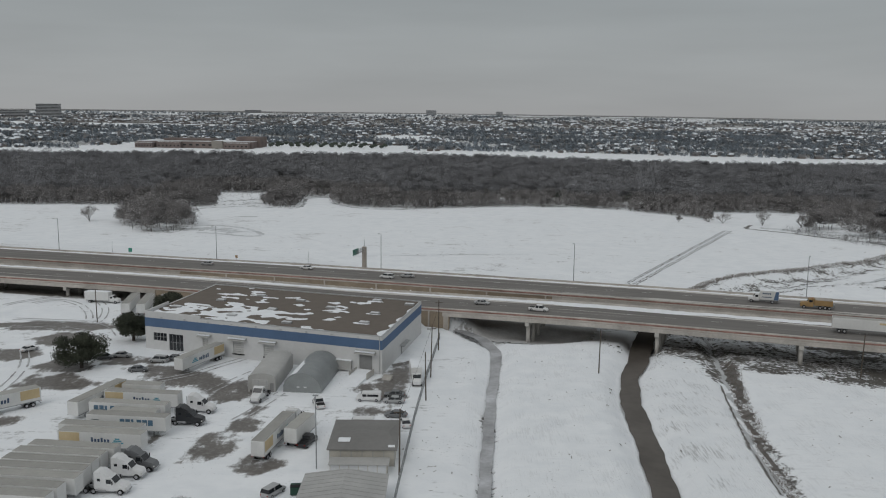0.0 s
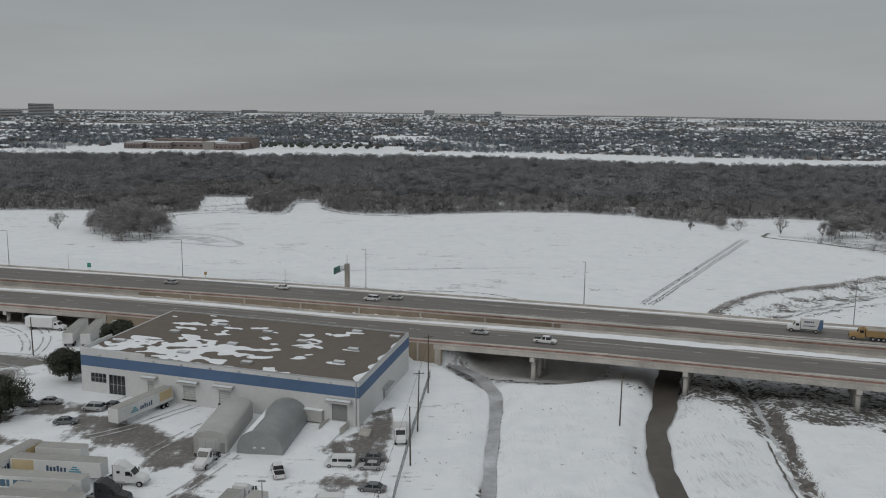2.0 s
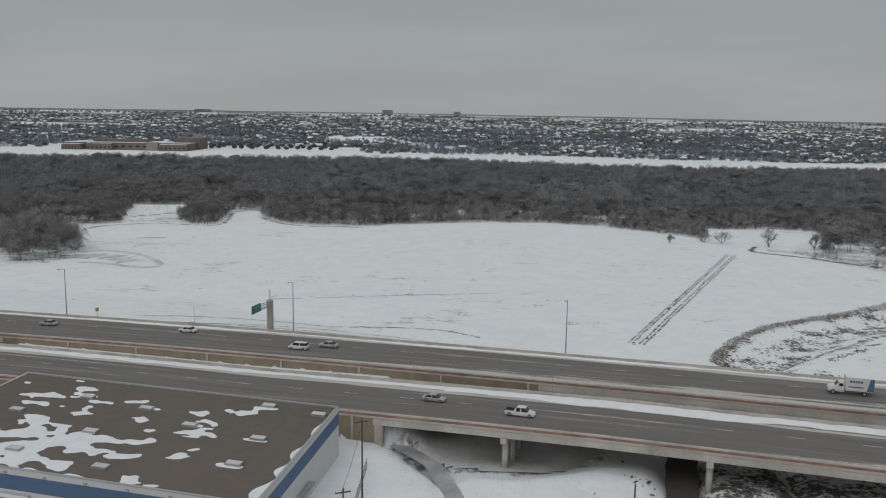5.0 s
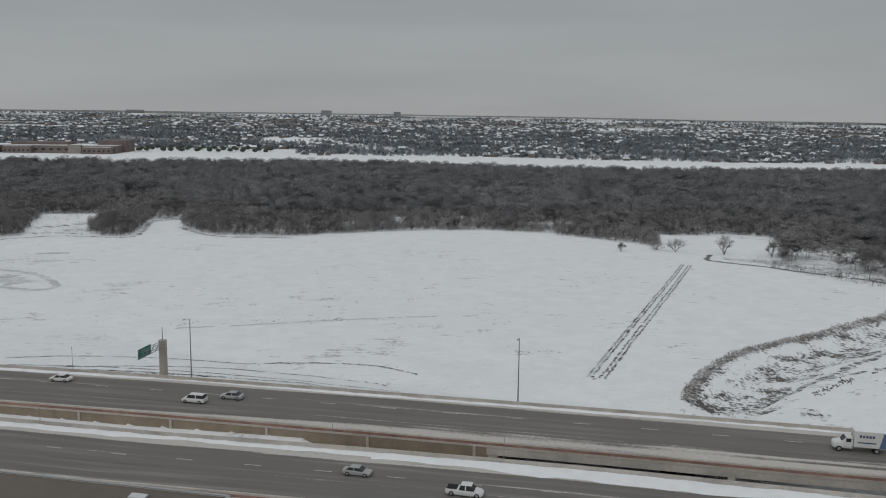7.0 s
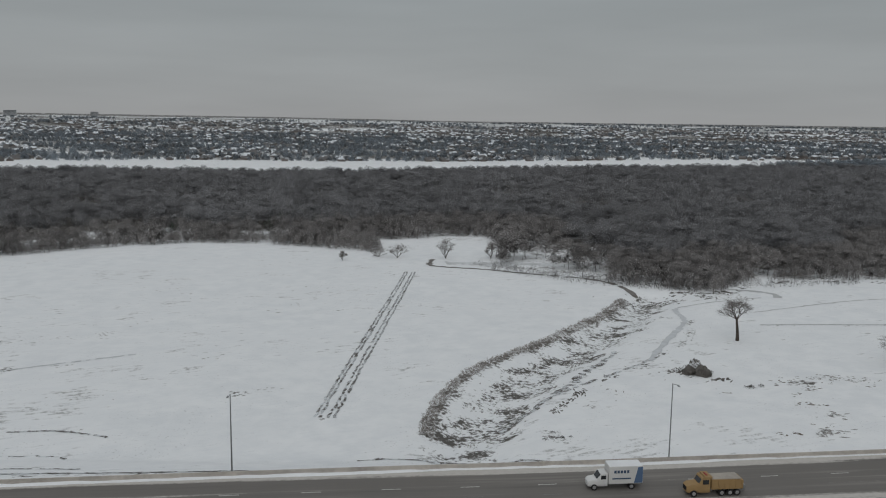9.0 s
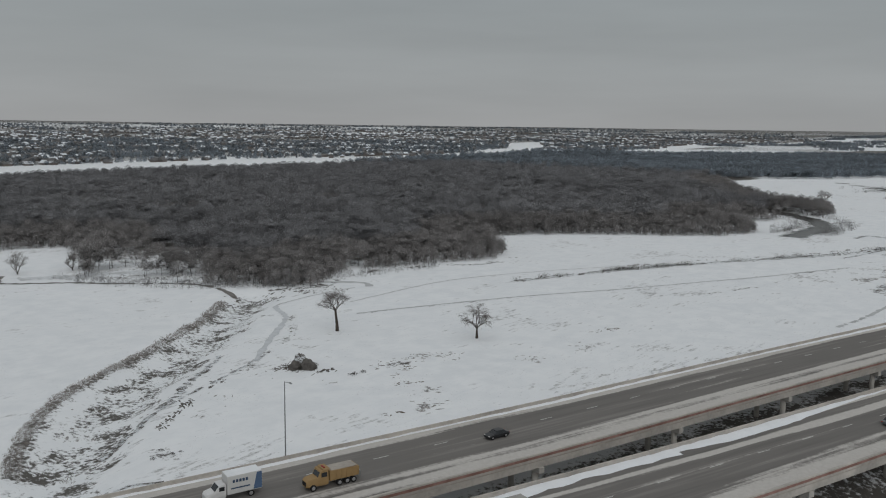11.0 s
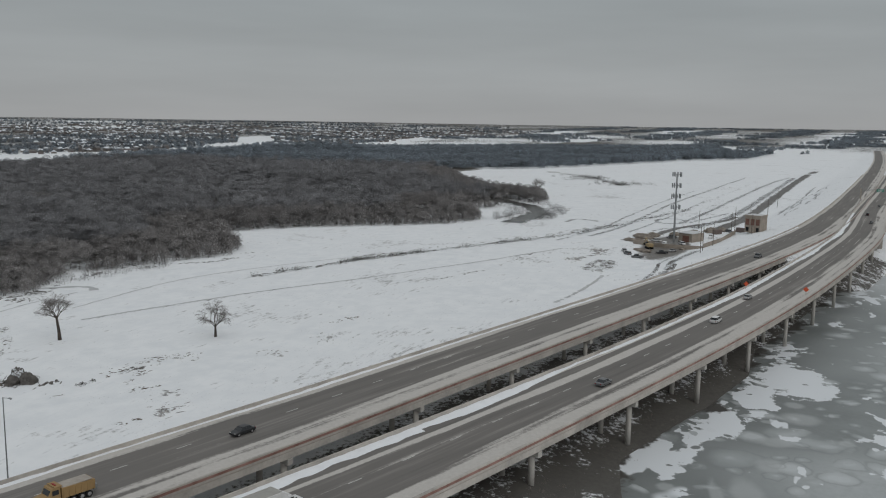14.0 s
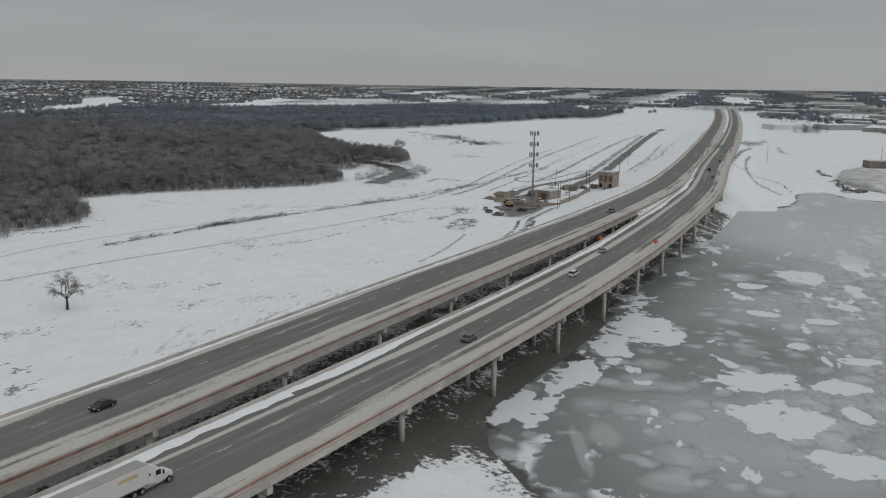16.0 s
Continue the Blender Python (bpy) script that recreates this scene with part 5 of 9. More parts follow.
rut([(210, 500), (226, 488), (250, 482), (276, 486)], 0, 7, "grey frozen creek between bare trees", POOL_ICE, 0.8, 46)
APRON = material("dirty_slope_paving", (0.56, 0.56, 0.56), 0.85, vary=0.25, scale=0.12, bump=0.1, bscale=3)
apron()
WET_ROAD = material("wet_side_road", (0.16, 0.155, 0.15), 0.7, vary=0.25, scale=0.05)
rut([(540, 190), (575, 182), (649, 170), (805, 155), (1113, 125), (1250, 105)], 0, 8.0, "wet grey frontage road between snowy verges", WET_ROAD, 0.3, 51, 0, "side_road", "road")
rut([(560, 199), (649, 180), (805, 164), (1113, 134)], 0, 5.0, "dark muddy verge beside the frontage road", None, 0.8, 52, 0.1)
for k_, (pts_, w_) in enumerate((([(583, 209), (710, 193), (949, 166), (1110, 140)], 3.0), ([(495, 249), (555, 239), (671, 232), (871, 212), (1086, 186)], 2.5), ([(470, 262), (540, 250), (660, 243), (860, 224)], 1.6), ([(520, 232), (600, 222), (760, 206)], 1.4),
                                  ([(470, 200), (500, 218), (540, 218), (560, 206)], 2.0), ([(570, 60), (610, 70), (700, 66), (800, 50)], 2.5), ([(590, 52), (640, 60), (680, 84)], 1.6), ([(620, 96), (690, 78), (800, 58), (900, 36)], 3.0))):
    rut(pts_, 0, w_, "broken dark track across the snowy flats", None, 0.6, 60 + k_, 0.3)
rs = random.Random(9)
for k_ in range(16):
    x_, y_ = 640 + k_ * 19, 152 - k_ * 2.2 + rs.uniform(-8, 8)
    rut([(x_, y_ - 4), (x_ + rs.uniform(14, 40), y_ - 6), (x_ + 60, y_ - 12 + rs.uniform(-3, 3))], 0, 1.3, "streak of dead stubble in the snow", None, 0.6, 80 + k_, 0.3)
rut([(536, 306), (562, 306), (595, 306), (632, 318), (668, 345), (700, 380)], 0, 15.0, "dark open river below the woods", DARK_WATER, 1.5, 70, 0, "river", "river")
rut([(598, 20), (592, 0), (606, -22), (650, -42)], 0, 5.0, "dark eroded bank of the far shore", None, 1.0, 71, 0.05)
RING = [(592 + 15 * math.cos(a_ * math.tau / 12), 216 + 9 * math.sin(a_ * math.tau / 12)) for a_ in range(13)]
rut(RING, 0, 2.6, "dark ring of bare soil round a round pad", None, 0.4, 110)
rut([(640, 178), (613, 184), (584, 195), (557, 207), (530, 213), (510, 216)], 0, 4.5, "muddy service road to the tower site", WET_ROAD, 0.5, 111, 0, "side_road", "road")
rut([(660, 184), (620, 196), (590, 204)], 0, 2.0, "muddy verge beside the service road", None, 0.6, 112, 0.1)
rut([(557, 276), (575, 274), (570, 258)], 0, 3.0, "dark heap of soil and branches in the snow", None, 1.0, 113)
rut([(523, 256), (527, 252), (531, 249)], 0, 3.0, "dark heap of soil in the snow", None, 0.8, 114)
rut([(1032, 383), (1008, 355), (954, 323), (912, 296), (890, 300)], 0, 7.0, "dark muddy bend of the far path", None, 1.5, 115)


def slush_track():
    """Wet tyre tracks: grey slush with snow left between the treads."""
    k = Nodes("slushy_tyre_track")
    f = k.step(k.math("MULTIPLY_ADD", k.noise(0.9, 4, 0.65), 0.6, k.math("MULTIPLY", k.noise(0.15, 3), 0.5)), 0.40, 0.58)
    return k.done(k.mix(f, (0.22, 0.21, 0.20), (0.50, 0.505, 0.515)), 0.7)


SLUSH = slush_track()
for k_, pts_ in enumerate(([(-132, 275), (-127, 280), (-118, 275), (-110, 264), (-106, 255)], [(-140, 272), (-130, 284), (-114, 280), (-104, 262), (-102, 248)], [(-128, 254), (-110, 252), (-98, 248), (-90, 236)], [(-125, 244), (-108, 243), (-98, 236), (-94, 220)],
                            [(-66, 196), (-60, 201), (-55, 208), (-50, 215)], [(-52, 188), (-48, 198), (-44, 206)], [(-42, 170), (-39, 178), (-36, 188)], 
                            [(-110, 222), (-104, 210), (-100, 196), (-98, 180)], [(-70, 210), (-66, 220), (-62, 226)],)):
    for o_ in (-0.95, 0.95):
        rut(pts_, o_, 0.45, "slushy tyre track across the snowy yard", SLUSH, 0.06, 120 + k_, 0.12, "tyre_track")

# ---------------------------------------------------------------- woods
def twig_trees(name, px, py, h, w, label, n, seed, mat=None, thick=1.0, low=0.35, category="woods", reach=0.17, bark=None, fat=1.0, mass=None, sides=7):
    """Bare trees in one mesh: a tapered trunk, limbs, and many thin twigs that fill a rounded crown."""
    r = np.random.RandomState(seed)
    k = len(px)
    pz = ground_z(px, py) - 0.2
    base = np.stack([px, py, pz], 1)
    lean = np.stack([r.uniform(-0.05, 0.05, k) * h, r.uniform(-0.05, 0.05, k) * h, h * 0.66], 1)
    tr = (0.011 * h + 0.05) * min(thick, 1.2)
    corner = np.array([(1, 0, 0), (-0.5, 0.87, 0), (-0.5, -0.87, 0)])
    trunk = np.concatenate([base[:, None] + corner[None] * tr[:, None, None], (base + lean)[:, None]], 1)
    # crown points in an upper half ball
    a = r.uniform(0, math.tau, (k, n))
    u = r.uniform(-0.35, 1, (k, n))
    q = r.uniform(0.86, 1.12, (k, n)) if mass else r.uniform(0.45, 1, (k, n)) ** 0.6
    d = np.stack([np.cos(a) * np.sqrt(1 - u * u), np.sin(a) * np.sqrt(1 - u * u), u], -1)
    mid = base[:, None] + np.stack([lean[:, None, 0] * 0.9 + d[..., 0] * q * w[:, None], lean[:, None, 1] * 0.9 + d[..., 1] * q * w[:, None], h[:, None] * (low + 0.2 + (0.8 - low) * q * d[..., 2])], -1)
    way = d + r.normal(0, 0.6, d.shape) + np.array((0, 0, 0.15))
    way /= np.linalg.norm(way, axis=-1, keepdims=True)
    side = np.cross(way, r.normal(0, 1, d.shape))
    side /= np.linalg.norm(side, axis=-1, keepdims=True) + 1e-6
    ln = (h * reach)[:, None, None] * r.uniform(0.5, 1.3, (k, n, 1))
    wd = (0.055 * thick + 0.004 * h)[:, None, None] * r.uniform(0.6, 1.5, (k, n, 1))
    wd = wd * np.where(np.arange(n)[None, :, None] < max(2, n // 10), 0.8, fat)
    nl = max(2, n // 10)                                   # some reach down to the trunk as limbs
    a0, a1 = mid - way * ln * 0.6, mid + way * ln
    a0[:, :nl] = (base + lean * 0.62)[:, None] + (lean * 0.3)[:, None] * r.uniform(-1, 1, (k, nl, 1))
    tri = np.stack([a0 - side * wd, a0 + side * wd, a1], 2).reshape(-1, 3)
    # the dense middle of each crown: an uneven dome of clumped twigs, open below
    levels = (0.74, 0.22, -0.32) if sides > 5 else (0.58, -0.2)
    rings, ns = [(1.0, 1)] + [(u_, sides) for u_ in levels], 1 + sides * len(levels) if mass else 0
    lump = np.empty((k, ns, 3))
    at = 0
    for u_, m_ in rings if mass else ():
        turn = r.uniform(0, math.tau, (k, 1)) + np.arange(m_) * math.tau / m_ + r.uniform(-0.25, 0.25, (k, m_))
        f_ = r.uniform(0.74, 1.12, (k, m_))
        rad = math.sqrt(1 - u_ * u_) * f_ * w[:, None]
        lump[:, at:at + m_, 0] = base[:, None, 0] + lean[:, None, 0] * 0.9 + np.cos(turn) * rad
        lump[:, at:at + m_, 1] = base[:, None, 1] + lean[:, None, 1] * 0.9 + np.sin(turn) * rad
        lump[:, at:at + m_, 2] = base[:, None, 2] + h[:, None] * (low + 0.2 + (0.8 - low) * (u_ * (0.7 + 0.3 * f_) + r.uniform(-0.08, 0.08, (k, m_))))
        at += m_
    verts = np.concatenate([trunk.reshape(-1, 3), tri, lump.reshape(-1, 3)])
    t0 = np.arange(k)[:, None] * 4
    tf = np.concatenate([np.concatenate([t0, t0 + 1, t0 + 3], 1), np.concatenate([t0 + 1, t0 + 2, t0 + 3], 1), np.concatenate([t0 + 2, t0, t0 + 3], 1)])
    cf = np.arange(k * n * 3).reshape(-1, 3) + 4 * k
    me = bpy.data.meshes.new(name)
    one = [(0, 1 + j, 1 + (j + 1) % sides) for j in range(sides)]
    for g_ in range(1, 1 + sides * (len(levels) - 1), sides):
        for j in range(sides):
            a_, b_ = g_ + j, g_ + (j + 1) % sides
            one += [(a_, a_ + sides, b_ + sides), (a_, b_ + sides, b_)]
    lf = (np.array(one)[None] + 4 * k + 3 * k * n + np.arange(k)[:, None, None] * ns).reshape(-1, 3) if mass else np.empty((0, 3), int)
    f = np.concatenate([tf, cf, lf])
    me.vertices.add(len(verts))
    me.vertices.foreach_set("co", verts.astype(np.float32).reshape(-1))
    me.loops.add(len(f) * 3)
    me.loops.foreach_set("vertex_index", f.astype(np.int32).reshape(-1))
    me.polygons.add(len(f))
    me.polygons.foreach_set("loop_start", np.arange(len(f), dtype=np.int32) * 3)
    me.update(calc_edges=True)
    own = np.clip(0.36 * np.random.RandomState(seed + 500).uniform(0, 1, k) + 0.32 + 0.5 * waves(px, py, 70, 501) + 0.3 * waves(px, py, 240, 502), 0, 1)
    me.attributes.new("tone", "FLOAT", "POINT").data.foreach_set("value", np.concatenate([np.repeat(own, 4), np.repeat(own, n * 3), np.repeat(own, ns)]).astype(np.float32))
    dome = np.concatenate([np.tile((0.0, 0.0, 1.0), (4 * k, 1)), np.repeat(d.reshape(-1, 3), 3, 0), np.tile((0.0, 0.0, 1.0), (ns * k, 1))])
    me.attributes.new("dome", "FLOAT_VECTOR", "POINT").data.foreach_set("vector", dome.astype(np.float32).reshape(-1))
    me.materials.append(mat or TWIG)
    me.materials.append(bark or PALE_BARK)
    if mass:
        me.materials.append(mass)
        me.polygons.foreach_set("use_smooth", np.repeat((False, True), (len(tf) + len(cf), len(lf))))
    me.polygons.foreach_set("material_index", np.repeat((1, 0, 2), (len(tf), len(cf), len(lf))).astype(np.int32))
    return tagged(new(name, me), label, category, kind="stuff")


def scatter(poly, spacing, seed, keep=None):
    r = np.random.RandomState(seed)
    xs, ys = [p[0] for p in poly], [p[1] for p in poly]
    gx, gy = np.meshgrid(np.arange(min(xs), max(xs), spacing), np.arange(min(ys), max(ys), spacing))
    px = (gx + r.uniform(-0.48, 0.48, gx.shape) * spacing).reshape(-1)
    py = (gy + r.uniform(-0.48, 0.48, gy.shape) * spacing).reshape(-1)
    ok = inside(px, py, poly)
    if keep is not None:
        ok &= keep(px, py)
    return px[ok], py[ok], r


def open_stands(x, y):
    """Where the front of the woods is thin and snow shows between the stems."""
    r = np.random.RandomState(5).uniform(-0.25, 0.25, np.shape(x))
    band = ((x > -60) & (x < 168) & (seg_dist(x, y, EDGE) < 70)) | ((x > -84) & (x < -10) & (y > 648) & (y < 692))
    return ~(inside(x, y, SPARSE) & (waves(x, y, 30, 89) + r < -0.04)) & ~(band & (waves(x, y, 40, 90) + r < -0.16))


def glades(x, y):
    """Small clearings in the woods."""
    g = np.ones(np.shape(x), bool)
    for ax, ay, rx, ry in ((507, 655, 16, 16), (527, 688, 14, 20), (255, 526, 34, 9), (276, 516, 16, 8), (226, 489, 12, 12), (371, 790, 20, 14), (46, 812, 16, 40), (-8, 654, 26, 16), (36, 658, 40, 15), (-100, 692, 16, 12), (-150, 775, 34, 18), (203, 520, 12, 24), (222, 560, 17, 30), (385, 690, 30, 26), (60, 690, 50, 14), (-40, 660, 50, 9), (150, 640, 34, 10), (20, 640, 24, 7), (560, 380, 26, 20), (610, 330, 60, 16), (660, 355, 30, 18)):
        g &= np.hypot((x - ax) / rx, (y - ay) / ry) > 1
    return g


def woods():
    px, py, r = scatter(FOREST, 5.0, 31, lambda x, y: (x > -760) & (seg_dist(x, y, EDGE) < 46) & (seg_dist(x, y, EDGE) > 4.5) & glades(x, y) & open_stands(x, y) & (waves(x, y, 55, 33) > np.interp(seg_dist(x, y, EDGE), (0, 20, 45), (-0.55, -0.6, -0.7))))
    h = r.uniform(6.5, 12, len(px)) * np.interp(seg_dist(px, py, EDGE), (0, 30), (0.85, 1.0))
    twig_trees("woods_edge", px, py, h, h * r.uniform(0.36, 0.50, len(px)), "bare grey-brown trees along the edge of the woods", 58, 41, mat=TWIG_EDGE, low=0.36, reach=0.075, fat=1.7, mass=EDGE_MASS)
    for name, lo, hi, gap, n, reach, fat in (("woods", 44, 190, 7.6, 44, 0.055, 2.0), ("deep_woods", 190, 2000, 8.8, 16, 0.06, 2.8)):
        px, py, r = scatter(FOREST, gap, 32, lambda x, y: (x > -950) & (seg_dist(x, y, EDGE) >= lo) & (seg_dist(x, y, EDGE) < hi) & glades(x, y) & open_stands(x, y) & (waves(x, y, 60, 35) > -0.5))
        h = r.uniform(8.0, 12.5, len(px)) + 2.5 * waves(px, py, 90, 36) + 3.6 * waves(px, py, 32, 26) + 2.5 * (r.uniform(0, 1, len(px)) > 0.93)
        h = h * np.where(px < 960, np.interp(py - np.interp(px, (-420, 10, 230, 520, 900), (1130, 1160, 1105, 1100, 1040)), (-170, -20), (1.0, 0.7)) + np.interp(px, (60, 300), (0.3, 0.0)) * smooth(py, 930, 1080), 1.0)
        twig_trees(name, px, py, h, h * r.uniform(0.44, 0.58, len(px)), "dense bare winter woods, dark brown-grey", n, 42, thick=1.35, low=0.3, reach=reach, fat=fat, mass=TWIG_MASS, sides=7 if lo < 100 else 6)
    px, py, r = scatter(FOREST, 3.1, 28, lambda x, y: (x > -420) & (x < 780) & (seg_dist(x, y, EDGE) < np.where((x > -60) & (x < 180), 18, 10)) & glades(x, y) & ~inside(x, y, SPARSE) & (waves(x, y, 34, 27) > -0.35))
    h = r.uniform(3.0, 7.5, len(px))
    twig_trees("woods_rim", px, py, h, h * 0.36, "bare stems and saplings along the rim of the woods", 34, 48, mat=TWIG_EDGE, thick=1.2, low=0.16, reach=0.10, fat=1.2, bark=BARK, mass=EDGE_MASS, sides=5)
    px, py, r = scatter([(-190, 560), (-166, 566), (-158, 594), (-124, 592), (-132, 646), (-128, 668), (-143, 700), (-176, 696), (-168, 640), (-162, 602), (-190, 592)], 5.0, 27, lambda x, y: waves(x, y, 16, 25) > 0.05)
    h = r.uniform(1.0, 3.4, len(px))
    twig_trees("clearing_scrub", px, py, h, h * 0.6, "low brown scrub poking through snow in a clearing", 30, 50, thick=0.7, low=0.02, reach=0.12, fat=1.2)
    back = [(-1400, 1130), (-620, 1080), (-420, 1090), (-225, 1108), (10, 1118), (230, 1062), (520, 1056), (880, 1000), (990, 900), (1000, 935), (900, 1040), (520, 1100), (230, 1105), (10, 1160), (-225, 1150), (-420, 1130), (-620, 1120), (-1400, 1175)]
    px, py, r = scatter(back, 8.0, 30, lambda x, y: x > -950)
    h = r.uniform(5.0, 9.0, len(px)) + 3.5 * waves(px, py, 70, 45) + np.interp(px, (60, 350), (4.0, 0.0))
    twig_trees("woods_back", px, py, h, h * 0.5, "dense bare trees along the far side of the woods", 24, 46, thick=1.6, low=0.2, reach=0.06, fat=2.4, mass=TWIG_MASS)
    px, py, r = scatter([(60, 640), (110, 630), (190, 600), (330, 640), (420, 720), (250, 720), (80, 690)], 24, 39, lambda x, y: (waves(x, y, 80, 40) > 0.12) & glades(x, y))
    h = r.uniform(7, 10, len(px))
    twig_trees("cedars", px, py, h, h * 0.36, "dark evergreen cedars scattered among the bare trees", 130, 45, mat=CEDAR, thick=2.5, low=0.1)
    px, py, r = scatter(GAP_WOOD, 12, 33)
    h = r.uniform(8, 13, len(px))
    twig_trees("joining_woods", px, py, h, h * 0.6, "bare woods that join the near and far woods", 8, 47, mat=HAZY_TREE, thick=2.6, low=0.15, reach=0.06, fat=1.8, mass=HAZY_MASS, sides=5)
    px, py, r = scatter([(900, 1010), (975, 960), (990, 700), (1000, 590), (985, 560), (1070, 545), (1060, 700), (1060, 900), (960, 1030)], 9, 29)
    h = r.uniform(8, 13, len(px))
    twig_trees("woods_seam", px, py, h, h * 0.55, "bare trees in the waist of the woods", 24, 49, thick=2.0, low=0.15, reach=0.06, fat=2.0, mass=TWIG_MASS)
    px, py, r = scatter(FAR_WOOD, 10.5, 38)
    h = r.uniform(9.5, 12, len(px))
    twig_trees("far_woods", px, py, h, h * 0.55, "distant bare woods beyond the snowy fields", 6, 44, mat=HAZY_TREE, thick=4.4, low=0.12, reach=0.07, fat=1.4, mass=HAZY_MASS, sides=5)
    px, py, r = scatter(ISLAND, 5.6, 37, lambda x, y: waves(x, y, 26, 34) > -0.25)
    h = r.uniform(7, 13, len(px))
    twig_trees("thicket", px, py, h, h * 0.42, "isolated thicket of bare trees in the snowy field", 110, 43, mat=TWIG_EDGE, low=0.30, thick=0.9, reach=0.085, fat=1.4, mass=EDGE_MASS)
    # brush along the creek bank, the bridge and the shore
    bank = [(p + 0.6, q - 0.6) for p, q in BANK] + [(p - 1.8, q + 1.8) for p, q in BANK[::-1]]
    px, py, r = scatter(bank, 0.65, 51)
    h = r.uniform(0.4, 1.25, len(px)) * (1 + 0.4 * waves(px, py, 12, 52))
    twig_trees("bank_brush", px, py, h, h * 0.5, "tall dead brown brush along the creek bank", 16, 52, mat=BANK_GRASS, low=0.1, category="brush")
    px, py, r = scatter([(86, 296), (100, 300), (150, 340), (210, 392), (200, 400), (150, 362), (112, 338), (95, 318)], 1.5, 53, lambda x, y: waves(x, y, 16, 54) > 0.46 + 0.004 * np.clip(x - 110, 0, 100))
    h = r.uniform(0.5, 1.5, len(px))
    twig_trees("creek_brush", px, py, h, h * 0.8, "low dead brush in the creek bed", 14, 55, mat=BRUSH, low=0.1, category="brush")
    px, py, r = scatter([(64, 262), (140, 236), (300, 190), (390, 160), (384, 140), (300, 152), (226, 168), (160, 182), (120, 196), (60, 226)], 2.6, 58, lambda x, y: waves(x, y, 18, 59) > 0.12)
    h = r.uniform(0.4, 1.3, len(px))
    twig_trees("bridge_brush", px, py, h, h * 0.8, "dark weeds and rubble in the shelter of the bridge", 12, 50, mat=BRUSH, low=0.1, category="brush")
    px, py, r = scatter([(57, 130), (60, 156), (64.2, 180), (69.4, 203), (72, 218), (75, 218), (72.4, 203), (67.4, 180), (63.2, 156), (60, 130)], 0.62, 49)
    h = r.uniform(0.4, 1.2, len(px))
    twig_trees("gully_brush", px, py, h, h * 0.7, "dead brush along the gully", 14, 48, mat=BRUSH, low=0.1, category="brush")
    px, py, r = scatter([(196, 500), (205, 488), (240, 425), (330, 402), (320, 396), (236, 414), (215, 440), (196, 480)], 3.0, 56)
    h = r.uniform(1.5, 5, len(px))
    twig_trees("edge_brush", px, py, h, h * 0.45, "brush and saplings at the foot of the woods", 40, 57, low=0.1, category="brush")
    rv = [(536, 306), (562, 306), (595, 306), (632, 318), (668, 345), (700, 380)]
    r = np.random.RandomState(76)
    u = r.uniform(0.6, 5, 150)
    sg = r.choice((-1, 1), 150) * r.uniform(9, 18, 150)
    qx, qy = spline(np.arange(6), [p for p, q in rv])(u) - sg * 0.3, spline(np.arange(6), [q for p, q in rv])(u) + sg
    h = r.uniform(2.5, 7.5, len(u))
    twig_trees("river_brush", qx, qy, h, h * 0.5, "bushes and small bare trees along the dark river", 60, 75, low=0.05, category="brush")
    r = np.random.RandomState(77)
    u = r.uniform(0, 6, 900)
    qx, qy = spline(np.arange(7), [p for p, q in LEVEE])(u), spline(np.arange(7), [q for p, q in LEVEE])(u)
    ok = np.sin(qx * 0.21) + np.sin(qx * 0.083 + 1) + r.normal(0, 0.4, len(u)) > 0.1
    qx, qy = (qx + r.normal(0, 1.2, len(u)))[ok], (qy + r.normal(0, 1.6, len(u)))[ok]
    h = r.uniform(0.8, 2.2, len(qx))
    twig_trees("levee_brush", qx, qy, h, h * 1.1, "broken line of dark brush along the low levee", 22, 78, mat=DARK_BRUSH, low=0.05, category="brush")
    for cx, cy, rad, n, hh in ((171, 322, 3.6, 20, 2.0), (112, 297, 4, 6, 1.0), (176, 308, 3, 6, 1.0), (905, 300, 26, 40, 4.0), (980, 345, 30, 50, 4.0)):
        rr = np.random.RandomState(int(cx))
        qx, qy = cx + rr.normal(0, rad * 0.5, n), cy + rr.normal(0, rad * 0.5, n)
        h = rr.uniform(0.5, 1, n) * hh
        twig_trees("brush_clump", qx, qy, h, h * 1.0, "clump of dark weeds and brush in the snow", 60, int(cx) + 1, mat=DARK_BRUSH, low=0.05, category="brush")


# distant trees: the haze of the air is put into the base colour, pale and bluish
HAZY_TREE = material("hazy_town_tree", (0.160, 0.178, 0.196), 0.95, vary=0.4, scale=0.006, spec=0.05, tint=(0.100, 0.120, 0.138))
even_twigs(HAZY_TREE, 0.1)
fine_spray(HAZY_TREE, 0.5, 2.0)
# dense crowns carry the same haze tone in their colour
HAZY_MASS = material("hazy_clumped_trees", (0.225, 0.255, 0.285), 0.95, vary=0.35, scale=0.12, spec=0.03, tint=(0.150, 0.178, 0.205), bump=0.5, bscale=0.8)
tree_tone(HAZY_MASS, 0.40)
fine_spray(HAZY_MASS, 0.40, 0.8, 0.25)
tree_tone(HAZY_TREE, 0.35)
DARK_BRUSH = material("dark_weeds", (0.085, 0.078, 0.066), 0.95, vary=0.35, scale=0.3, spec=0.05, tint=(0.05, 0.05, 0.045))
BANK_GRASS = material("dead_bank_grass", (0.34, 0.31, 0.285), 0.95, vary=0.35, scale=0.3, spec=0.05, tint=(0.22, 0.20, 0.185))
BRUSH = material("dead_brush", (0.27, 0.238, 0.212), 0.95, vary=0.35, scale=0.3, spec=0.05, tint=(0.165, 0.148, 0.135))
woods()


